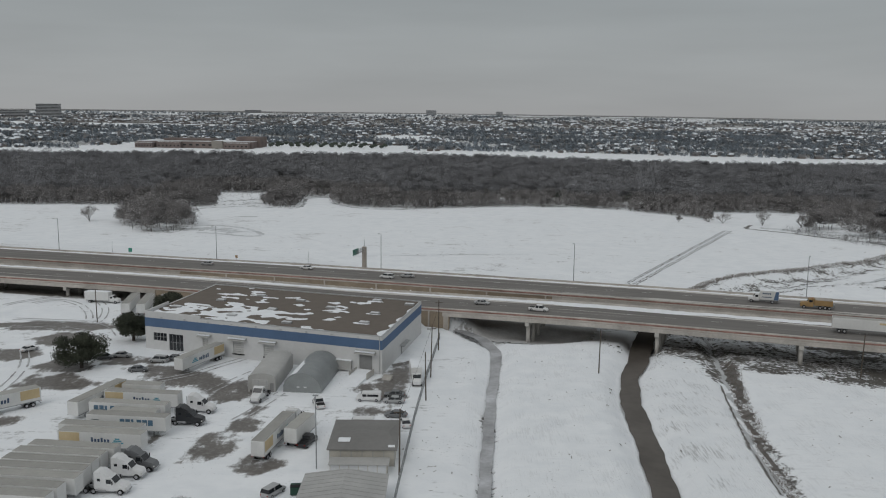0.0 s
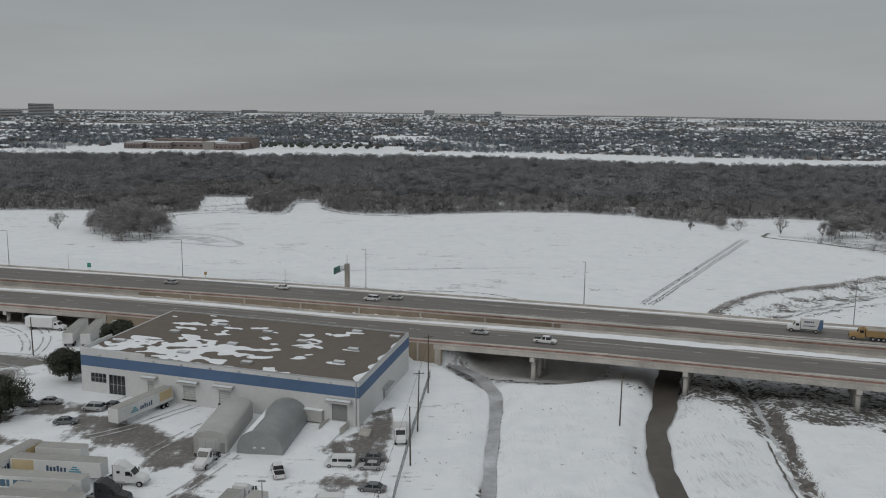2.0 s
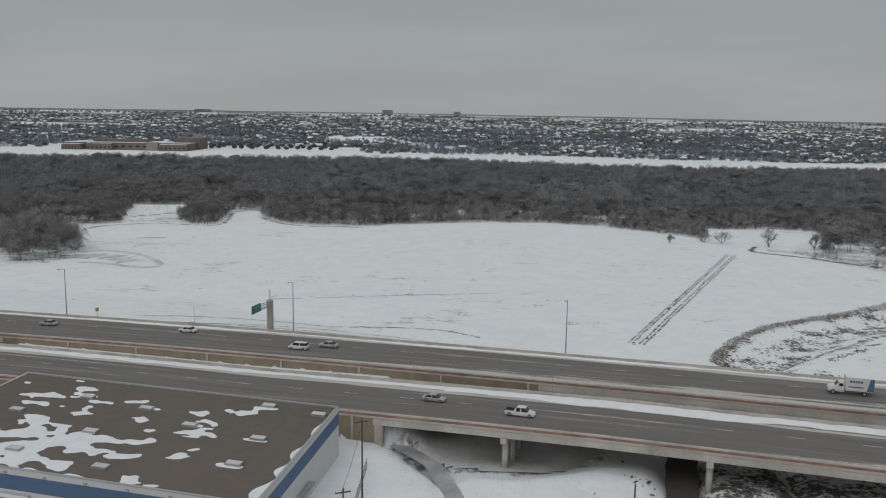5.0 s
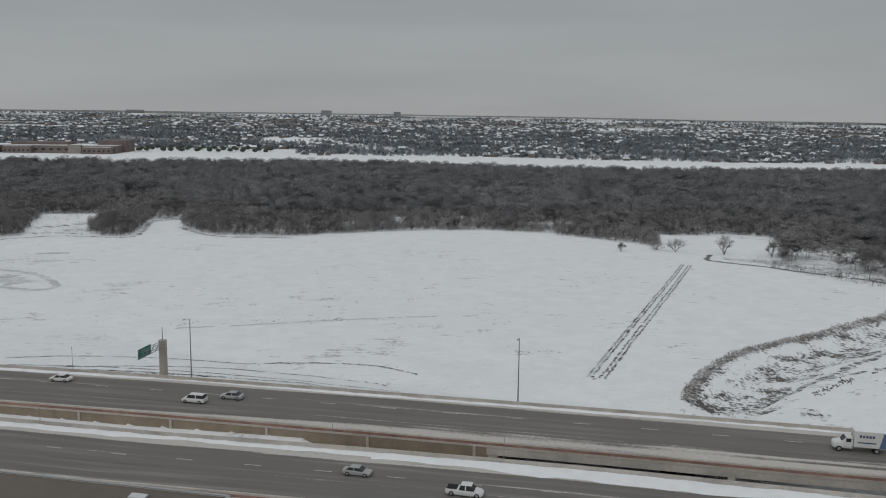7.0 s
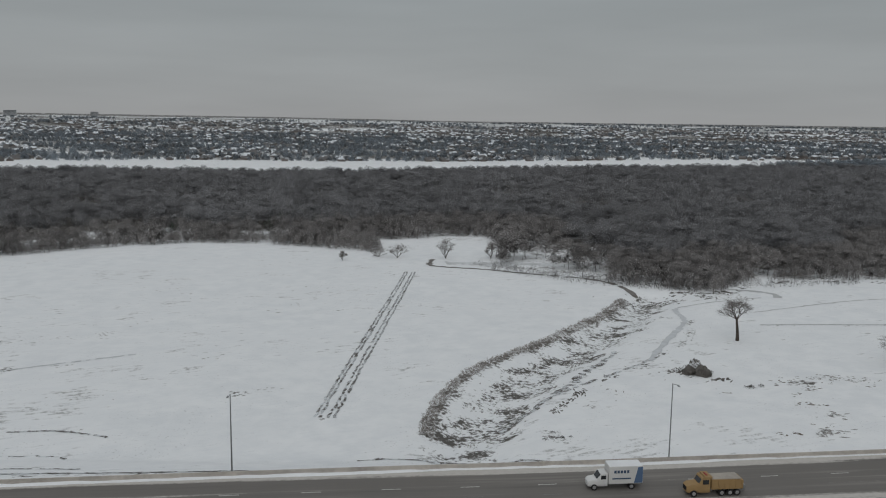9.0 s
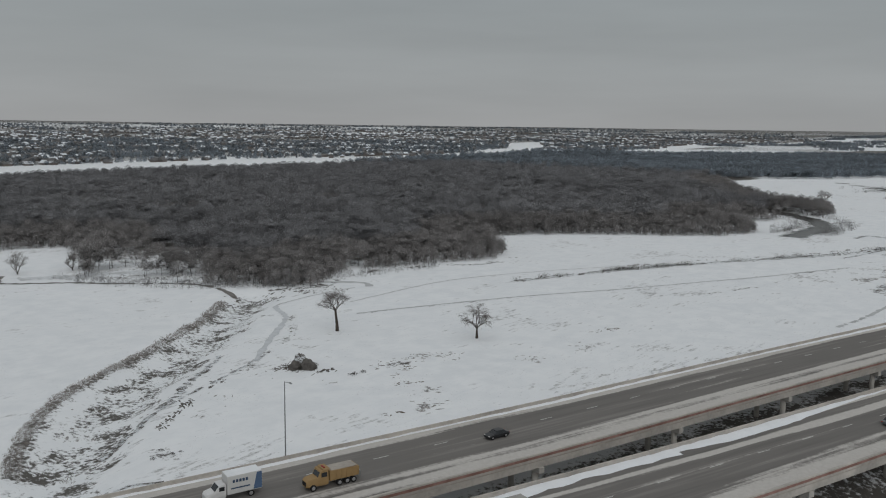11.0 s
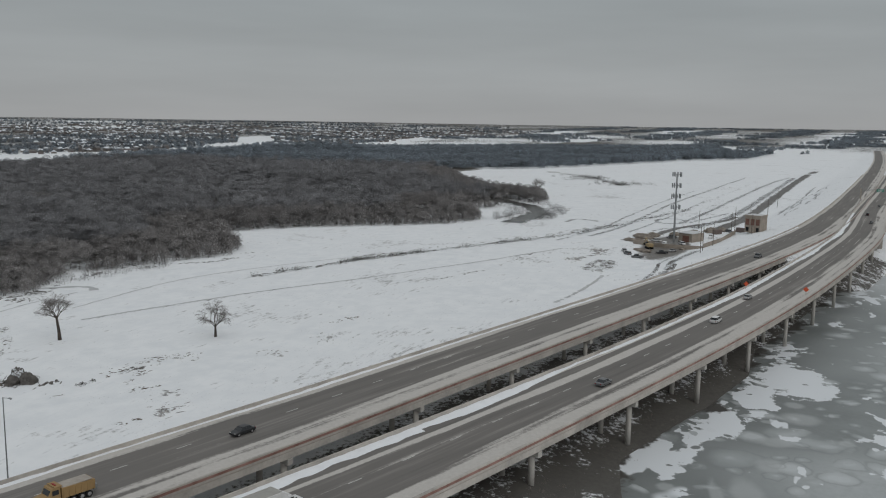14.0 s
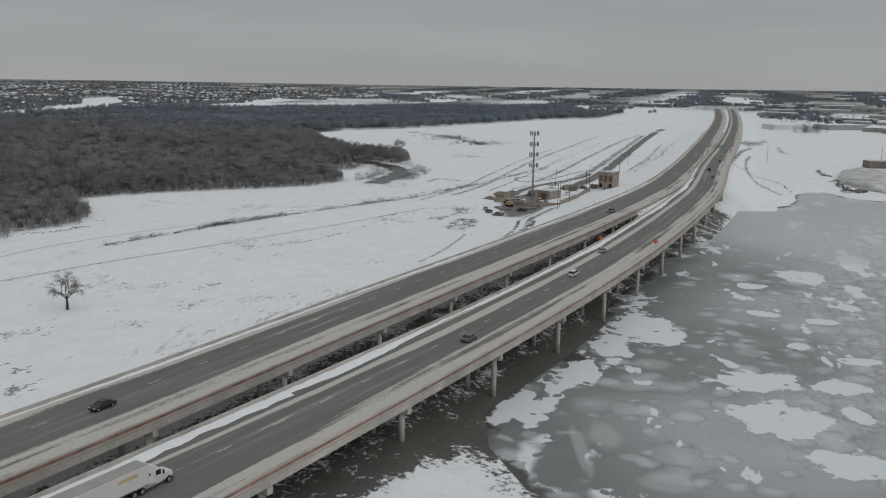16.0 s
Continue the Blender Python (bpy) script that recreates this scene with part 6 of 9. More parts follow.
GREY_TWIG = material("fine_grey_twigs", (0.22, 0.207, 0.2), 0.95, vary=0.2, scale=0.8, spec=0.05)


def bare_tree(x, y, h, w, seed, label, name="bare_tree", stem=0.3, lean=0.0, droop=0.0):
    """A lone leafless tree: trunk, limbs that fork five times, and fine twigs; h high and w wide."""
    r = random.Random(seed)
    t = thing(name, pose(x, y, float(ground_z(np.array([x]), np.array([y]))[0])), label, "tree", "lone bare trees")
    limbs, tips = [], []

    def grow(p, d, ln, rad, depth):
        bend = (d + Vector((r.gauss(0, 0.16), r.gauss(0, 0.16), r.gauss(0, 0.10)))).normalized()
        m_, q = p + d * ln * 0.5, p + d * ln * 0.5 + bend * ln * 0.5
        limbs.append((p, m_, q, rad, depth))
        if depth >= 1:
            tips.append((p, q, bend, depth))
        if depth >= 5:
            return
        for i in range(3 if depth < 2 else 2 + (r.random() < 0.6)):
            a, up = r.uniform(0, math.tau), (0.30 if depth < 2 else 0.08) - droop * depth * 0.1
            e = (bend * 0.75 + Vector((math.cos(a), math.sin(a), up)) * r.uniform(0.55, 1.0)).normalized()
            grow(p + (q - p) * r.uniform(0.55, 1.0), e, ln * r.uniform(0.62, 0.86), rad * r.uniform(0.46, 0.6), depth + 1)
    for i in range(6):
        a = i * math.tau / 6 + r.uniform(-0.4, 0.4)
        grow(Vector((0, 0, 0.86 + 0.14 * r.random())), Vector((math.cos(a), math.sin(a), r.uniform(0.35, 1.6))).normalized(), 0.5, 0.36, 1)
    xs = [q for _, _, q, _, _ in limbs]
    top, wide = max(q.z for q in xs) - 1, max(math.hypot(q.x, q.y) for q in xs)
    sx, sz = w / 2 * 0.9 / wide, h * (1 - stem) * 0.93 / top

    def to(p):
        z = h * stem * min(p.z, 1) if p.z < 1 else h * stem + (p.z - 1) * sz
        return Vector((p.x * sx + lean * z / h, p.y * sx, z))
    wood = bmesh.new()
    r0 = h * 0.032
    tube(wood, (0, 0, -0.3), (lean * 0.10, 0, h * stem * 0.35), r0 * 1.35, r0, 8)
    tube(wood, (lean * 0.10, 0, h * stem * 0.35), to(Vector((0, 0, 1.0))), r0, r0 * 0.72, 8)
    for p, m_, q, rad, depth in limbs:
        k = r0 * rad
        tube(wood, to(p), to(m_), k, k * 0.85, 6 if depth < 3 else 3, False)
        tube(wood, to(m_), to(q), k * 0.85, max(k * 0.6, 0.012), 6 if depth < 3 else 3, False)
    vs, fs = [], []
    for p, q, d, depth in tips:
        for _ in range(4 if depth < 4 else 5):
            e = (d + Vector((r.gauss(0, 0.7), r.gauss(0, 0.7), r.gauss(-droop * 0.5, 0.5)))).normalized()
            c = to(p.lerp(q, r.uniform(0.2, 1)))
            sd = e.orthogonal().normalized() * 0.016
            b_ = len(vs)
            vs += [tuple(c - sd), tuple(c + sd), tuple(c + e * h * r.uniform(0.06, 0.17))]
            fs.append((b_, b_ + 1, b_ + 2))
    part("trunk", wood, BARK, t, smooth=True)
    raw("crown", vs, fs, GREY_TWIG, t)["label"] = "fine leafless twigs"
    return t


OAK1, OAK2 = (206, 344), (226, 305)
bare_tree(OAK1[0], OAK1[1], 13.6, 12.6, 3, "lone leafless oak with a thick leaning trunk in the snow", "oak_tree", 0.5, -1.6)
bare_tree(OAK2[0], OAK2[1], 11.4, 14.0, 8, "lone leafless tree with a round twiggy crown in the snow", "oak_tree", 0.26, 0.0, 0.8)


def gz(x, y):
    return float(ground_z(np.array([float(x)]), np.array([float(y)]))[0])


bare_tree(192, 520, 10.5, 11.5, 12, "leafless tree with upright fanned limbs at the field's edge", stem=0.08)
bare_tree(145, 533, 5.5, 5.5, 14, "small leafless sapling at the field's edge", stem=0.08)
bare_tree(164, 536, 6.5, 11, 15, "wide bushy leafless tree at the field's edge", stem=0.04)
bare_tree(171, 529, 7.5, 13, 16, "wide bushy leafless tree at the field's edge", stem=0.04)
bare_tree(212, 512, 9.0, 8, 19, "leafless tree beside the small frozen pond", stem=0.08)
bare_tree(-208, 508, 10.5, 15, 17, "lone leafless tree in the snowy field", stem=0.08)
bare_tree(748, 345, 15, 16, 18, "large leafless tree at the corner of the woods")


def evergreen(x, y, z, h, w, seed, label):
    """A live oak: short trunk, limbs, and a crown of many small leaf clumps."""
    r = np.random.RandomState(seed)
    t = thing("live_oak", pose(x, y, z), label, "tree", "evergreen oaks in the yard")
    bm = bmesh.new()
    tube(bm, (0, 0, -0.2), (0.1, 0, h * 0.4), h * 0.05, h * 0.035, 8)
    for i in range(7):
        a = i * 0.9 + r.uniform(0, 0.5)
        tube(bm, (0.1, 0, h * 0.32), (math.cos(a) * w * 0.6, math.sin(a) * w * 0.6, h * r.uniform(0.5, 0.8)), h * 0.025, 0.04, 5)
    part("trunk", bm, BARK, t)
    lumps = [(np.array((math.cos(a) * q * w * 0.72, math.sin(a) * q * w * 0.72, h * e)), r.uniform(0.30, 0.42) * w) for a, q, e in zip(r.uniform(0, math.tau, 26), np.sqrt(r.uniform(0, 1, 26)), r.uniform(0.26, 0.80, 26))]
    verts, faces = [], []
    for c, rad in lumps:
        n = 560
        d = r.normal(0, 1, (n, 3))
        d /= np.linalg.norm(d, axis=1, keepdims=True)
        p = c + d * rad * r.uniform(0.5, 1.05, (n, 1)) * np.array((1, 1, 0.72))
        s = np.cross(d, r.normal(0, 1, (n, 3)))
        s *= r.uniform(0.10, 0.19, (n, 1)) / (np.linalg.norm(s, axis=1, keepdims=True) + 1e-6)
        o = np.cross(d, s) + d * 0.1
        for i in range(n):
            b = len(verts)
            verts += [tuple(p[i] - s[i]), tuple(p[i] - o[i]), tuple(p[i] + s[i]), tuple(p[i] + o[i])]
            faces.append((b, b + 1, b + 2, b + 3))
    raw("crown", verts, faces, LEAF, t)
    return t


evergreen(-87.9, 205.5, -1, 9.0, 6.4, 5, "dark green live oak beside the slushy yard lane")
evergreen(-84.2, 231.0, -1, 9.0, 5.2, 6, "dark green live oak beside the warehouse office")
evergreen(-82.0, 257.0, -1, 8.4, 5.4, 7, "dark green live oak behind the warehouse")

# ---------------------------------------------------------------- the town beyond the woods
TOWN = [(-2600, 1400), (-700, 1330), (-565, 1335), (-540, 1405), (-275, 1405), (-76, 1400), (170, 1400), (260, 1370), (398, 1315), (576, 1290), (900, 1240), (1100, 1165), (1300, 1065), (1544, 1015), (2193, 1005), (3800, 955), (4300, 3900), (-2600, 3900)]
BRICK_FAR = material("far_brick", (0.17, 0.15, 0.14), 0.9, vary=0.35, scale=0.02)
def snowy_roof():
    """Shingles under thin snow; how much is left differs from house to house and slope to slope."""
    k = Nodes("snowy_shingle")
    isl = k.t.nodes.new("ShaderNodeNewGeometry").outputs["Random Per Island"]
    rnd = k.t.nodes.new("ShaderNodeObjectInfo").outputs["Random"]
    n = k.noise(0.16, 4, 0.6)
    f = k.step(k.math("ADD", k.math("MULTIPLY", n, 1.1), k.math("MULTIPLY", k.math("FRACT", k.math("ADD", isl, rnd)), 0.75)), 0.86, 1.12)
    return k.done(k.mix(f, (0.13, 0.128, 0.128), (0.74, 0.77, 0.81)), 0.85)


ROOF_SNOW = snowy_roof()
ROOF_DARK = material("bare_shingle", (0.15, 0.14, 0.135), 0.9, vary=0.3, scale=0.05)
WINDOW = material("dark_window_glass", (0.02, 0.023, 0.027), 0.15, vary=0.1, scale=1, spec=0.6)
RED_BRICK = material("red_brick", (0.185, 0.150, 0.138), 0.9, vary=0.25, scale=0.08)
TAN_STONE = material("tan_stone", (0.28, 0.26, 0.235), 0.9, vary=0.2, scale=0.1)
GREY_PANEL = material("grey_facade", (0.33, 0.34, 0.35), 0.7, vary=0.15, scale=0.05)
PALE_ROOF = material("pale_flat_roof", (0.62, 0.63, 0.64), 0.8, vary=0.2, scale=0.05)


def house_shape(lx, ly, eave, ridge):
    """Walls, then a gabled roof with eaves that overhang; long side along x."""
    w = [(-lx, -ly, -1), (lx, -ly, -1), (lx, ly, -1), (-lx, ly, -1), (-lx, -ly, eave), (lx, -ly, eave), (lx, ly, eave), (-lx, ly, eave)]
    o = 0.6
    q = lx + o
    rf = [(-lx - o, -ly - o, eave - 0.15), (lx + o, -ly - o, eave - 0.15), (lx + o, ly + o, eave - 0.15), (-lx - o, ly + o, eave - 0.15), (-q, 0, ridge), (q, 0, ridge)]
    return w, [(0, 1, 5, 4), (1, 2, 6, 5), (2, 3, 7, 6), (3, 0, 4, 7)], rf, [(0, 1, 5, 4), (2, 3, 4, 5), (1, 2, 5), (3, 0, 4), (3, 2, 1, 0)]


def town():
    px, py, r = scatter(TOWN, 22, 61, lambda x, y: open_ground(x, y) & (waves(x, y, 300, 62) + 0.6 * waves(x, y, 110, 60) > np.interp(np.hypot(x, y), (1300, 1800, 2300, 3400), (0.06, 0.02, -0.1, 0.25))) & (np.hypot(x, y) < 3500))
    turn = np.round(waves(px, py, 700, 63) * 4) * 0.4 + r.choice([0, math.pi / 2], len(px)) + r.normal(0, 0.06, len(px))
    pz = ground_z(px, py)
    d = np.hypot(px, py - 150)
    order = np.argsort(d)
    near = [i for i in order if -900 < px[i] < 1500][:170]
    lx, ly = r.uniform(3.4, 5.4, len(px)), r.uniform(3.3, 4.4, len(px))
    meshes = []
    for v in range(5):
        a, b = r.uniform(4.0, 5.6), r.uniform(3.6, 4.4)
        w, wf, rf, rfc = house_shape(a, b, r.uniform(2.6, 3.4), r.uniform(5.4, 6.6))
        mw, mr = bpy.data.meshes.new("wall"), bpy.data.meshes.new("roof")
        mw.from_pydata(w, [], wf)
        mr.from_pydata(rf, [], rfc)
        mw.materials.append(BRICK_FAR)
        mr.materials.append(ROOF_SNOW)
        meshes.append((mw, mr))
    for i in near:
        h = thing("house", pose(px[i], py[i], pz[i], 0, 0, math.degrees(turn[i])), "brick suburban house with a snow-dusted gabled roof", "house", "houses along the edge of town")
        for nm, me in zip(("wall", "roof"), meshes[i % 5]):
            new(nm, me).parent = h
    rest = np.ones(len(px), bool)
    rest[near] = False
    verts, faces, mats = [], [], []
    for i in np.nonzero(rest)[0]:
        w, wf, rf, rfc = house_shape(lx[i], ly[i], 2.7 + 1.6 * ((i * 7) % 5 == 0), 5.2 + 1.9 * ((i * 7) % 5 == 0))
        c, s = math.cos(turn[i]), math.sin(turn[i])
        b = len(verts)
        verts += [(px[i] + x * c - y * s, py[i] + x * s + y * c, pz[i] + z) for x, y, z in w + rf]
        faces += [tuple(b + q for q in f) for f in wf] + [tuple(b + 8 + q for q in f) for f in rfc[:4]]
        k = 2 if i % 4 == 0 else 1
        mats += [0] * 4 + [1, k, 1, k]
    ob = raw("town_houses", verts, faces, [BRICK_FAR, ROOF_SNOW, ROOF_DARK])
    ob.data.polygons.foreach_set("material_index", mats)
    tagged(ob, "distant suburb of brick houses with snow-dusted roofs", "houses", kind="stuff")
    px, py, r = scatter(TOWN, 11.4, 64, lambda x, y: open_ground(x, y) & (np.hypot(x, y) < 2300) & (np.abs(x - 300) < 500 + 1.2 * y) & (waves(x, y, 170, 65) + 0.5 * waves(x, y, 60, 66) > -0.12))
    h = r.uniform(4.5, 9.5, len(px))
    twig_trees("town_trees", px, py, h, h * 0.5, "bare and evergreen trees between the houses", 4, 66, mat=HAZY_TREE, thick=5.0, low=0.06, reach=0.085, fat=1.9, mass=HAZY_MASS, sides=5)
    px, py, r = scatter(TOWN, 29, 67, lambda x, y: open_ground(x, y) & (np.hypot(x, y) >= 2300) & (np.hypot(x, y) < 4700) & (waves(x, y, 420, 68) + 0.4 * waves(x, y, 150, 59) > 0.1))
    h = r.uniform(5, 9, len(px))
    twig_trees("far_town_trees", px, py, h, h * 0.75, "far trees of the town, blurred into dark bands", 4, 69, mat=HAZY_TREE, thick=12.0, low=0.05, reach=0.12, fat=1.5, mass=HAZY_MASS, sides=5)
    # far country to the east: belts of trees between white fields
    east = [(1400, -900), (4700, -2200), (4900, 1000), (2200, 1060), (2100, 320), (1850, 120), (1500, -60)]
    px, py, r = scatter(east, 17, 70, lambda x, y: (waves(x, y * 2.2, 900, 71) + 0.8 * waves(x, y * 2, 330, 72) > 0.14) & (np.hypot(x, y) > 1500))
    h = r.uniform(5, 8.5, len(px))
    twig_trees("country_trees", px, py, h, h * 0.85, "belts of bare trees between distant white fields", 2, 73, mat=HAZY_TREE, thick=12.0, low=0.05, reach=0.12, fat=1.5, mass=HAZY_MASS, sides=5)


town()


def block(x, y, z, turn, lx, ly, h, floors, wall, label, roof=None, name="office_building", bays=0):
    """A flat-roofed building with a band of glass on each storey."""
    b = thing(name, pose(x, y, z, 0, 0, turn), label, "building")
    part("wall", boxed(-lx / 2, lx / 2, -ly / 2, ly / 2, -4, h), wall, b)
    part("roof", boxed(-lx / 2 + 0.5, lx / 2 - 0.5, -ly / 2 + 0.5, ly / 2 - 0.5, h + 0.004, h + 0.4), roof or PALE_ROOF, b)
    fh = h / max(floors, 1)
    for i in range(floors):
        z0 = fh * i + fh * 0.35
        if bays:
            for j in range(bays):
                x0 = -lx / 2 + lx * (j + 0.25) / bays
                part("window", boxed(x0, x0 + lx / bays * 0.5, -ly / 2 - 0.06, -ly / 2 + 0.1, z0, z0 + fh * 0.25), WINDOW, b)
        else:
            part("window", boxed(-lx / 2 - 0.08, lx / 2 + 0.08, -ly / 2 - 0.08, ly / 2 + 0.08, z0, z0 + fh * 0.4), WINDOW, b, "ribbon of dark glass")
    return b


block(-1270, 2830, gz(-1270, 2830), 12, 66, 44, 42, 9, GREY_PANEL, "tall grey office block with ribbon windows")
block(-1395, 2860, gz(-1395, 2860), 12, 80, 40, 20, 4, GREY_PANEL, "low grey office block beside a taller one")
block(-1520, 2810, gz(-1520, 2810), 12, 66, 40, 24, 5, TAN_STONE, "mid-rise tan office block on the horizon")
block(-60, 4050, gz(-60, 4050), 0, 46, 30, 22, 5, GREY_PANEL, "grey mid-rise block on the horizon")
block(255, 4100, gz(255, 4100), 0, 30, 28, 20, 5, GREY_PANEL, "grey mid-rise block on the horizon")
block(-900, 4150, gz(-900, 4150), 0, 70, 30, 14, 3, GREY_PANEL, "long low block on the horizon")
school = block(-400, 1440, gz(-400, 1440), -4, 190, 60, 10, 1, RED_BRICK, "long red-brick school with flat roofs in the snow", name="school", bays=18)
part("hall", boxed(60, 100, 0, 40, -4, 17), RED_BRICK, school, "taller red-brick hall")
part("entrance", boxed(30, 48, -34, -29.9, -4, 11.5), TAN_STONE, school, "tan stone entrance front")
part("low_wing", boxed(-60, 20, -5, 28, 10.41, 14), RED_BRICK, school)
for x0, x1, y0, y1, h_ in ((-92, -64, -44, -30.1, 8), (-58, -20, -38, -30.1, 9), (52, 92, -42, -30.1, 8.5)):
    wing = part("front_wing", boxed(x0, x1, y0, y1, -4, h_), RED_BRICK, school, "lower red-brick wing")
    part("wing_roof", boxed(x0 + 0.4, x1 - 0.4, y0 + 0.4, y1 - 0.4, h_ + 0.004, h_ + 0.3), SNOW, wing)
    for j in range(6):
        x = x0 + (x1 - x0) * (j + 0.3) / 6
        part("window", boxed(x, x + (x1 - x0) / 15, y0 - 0.06, y0 + 0.1, 2.2, 4.6), WINDOW, wing)
part("roof_snow", boxed(-90, -64, -20, 20, 10.41, 10.8), SNOW, school)
part("roof_snow", boxed(24, 56, -22, 26, 10.41, 10.8), SNOW, school)
for i in range(34):
    rr = random.Random(i)
    x, y = -290 + (i % 12) * 17 + rr.uniform(-4, 4), 1450 + (i // 12) * 34 + rr.uniform(-4, 4)
    if i == 0:
        bm = bmesh.new()
        bmesh.ops.create_icosphere(bm, subdivisions=2, radius=3.4)
        for v in bm.verts:
            v.co = Vector((v.co.x * 1.2, v.co.y * 1.2, v.co.z * 0.75)) * (1 + 0.35 * noise.noise(v.co * 0.8)) + Vector((0, 0, 4.0))
        lot = thing("car_park_tree", pose(x, y, gz(x, y)), "dark evergreen tree on the snowy school car park", "tree", "car park trees")
        tb = tubed((0, 0, -1), (0, 0, 3.5), 0.3, 0.2, 5)
        part("trunk", tb, BARK, lot)
        part("crown", bm, CEDAR, lot)
    else:
        copy_thing(lot, pose(x, y, gz(x, y), 0, 0, i * 47))

# ---------------------------------------------------------------- the yard's buildings
WALL_WHITE = material("white_painted_tilt_wall", (0.66, 0.665, 0.67), 0.75, vary=0.10, scale=0.12, bump=0.1, bscale=6, tint=(0.52, 0.515, 0.505))
BLUE_BAND = material("blue_paint_band", (0.095, 0.155, 0.265), 0.6, vary=0.1, scale=0.2)
GRAVEL_ROOF = material("brown_gravel_roof", (0.175, 0.150, 0.128), 0.95, vary=0.16, scale=0.06, bump=0.4, bscale=14, tint=(0.13, 0.112, 0.096))
METAL_TRIM = material("galvanised_trim", (0.45, 0.455, 0.46), 0.45, 0.6, vary=0.12, scale=1)
DOOR_GREY = material("grey_roller_door", (0.26, 0.26, 0.258), 0.6, vary=0.1, scale=0.8)
DOOR_PALE = material("pale_dock_door", (0.50, 0.50, 0.49), 0.6, vary=0.08, scale=0.8)
QUONSET = material("dull_galvanised_steel", (0.29, 0.305, 0.305), 0.5, 0.35, vary=0.12, scale=0.4)
TENT = material("pale_grey_sheet_metal", (0.44, 0.435, 0.42), 0.6, 0.1, vary=0.1, scale=0.3)
CREAM = material("cream_painted_panel", (0.52, 0.495, 0.44), 0.8, vary=0.12, scale=0.4, rand=0.08)
SHED_ROOF = material("grey_membrane_roof", (0.205, 0.20, 0.192), 0.85, vary=0.12, scale=0.15)
METAL_ROOF = material("ribbed_metal_roof", (0.42, 0.415, 0.405), 0.5, 0.15, vary=0.12, scale=0.3)
WOOD_POLE = material("weathered_pole_wood", (0.10, 0.082, 0.066), 0.9, vary=0.25, scale=2)
STEEL = material("grey_steel", (0.30, 0.31, 0.315), 0.45, 0.7, vary=0.1, scale=1)
BLACK = material("black_rubber", (0.02, 0.02, 0.021), 0.85, vary=0.2, scale=2)

C0, CU, CV = Vector((-14.3, 202.5)), Vector((-64.1, 21.3)).normalized(), Vector((8.1, 38.5)).normalized()
LU, LV, Z0, ZR = 67.5, 40.5, -1.0, 8.3


def wp(u, v, z):
    p = C0 + CU * u + CV * v
    return (p.x, p.y, z)


def slab(u0, u1, v0, v1, z0, z1, bm=None):
    """A block in the warehouse's own directions."""
    bm = bm or bmesh.new()
    vs = [bm.verts.new(wp(u, v, z)) for z in (z0, z1) for u, v in ((u0, v0), (u1, v0), (u1, v1), (u0, v1))]
    for q in ((0, 1, 2, 3), (4, 5, 6, 7), (0, 1, 5, 4), (1, 2, 6, 5), (2, 3, 7, 6), (3, 0, 4, 7)):
        bm.faces.new([vs[i] for i in q])
    return bm


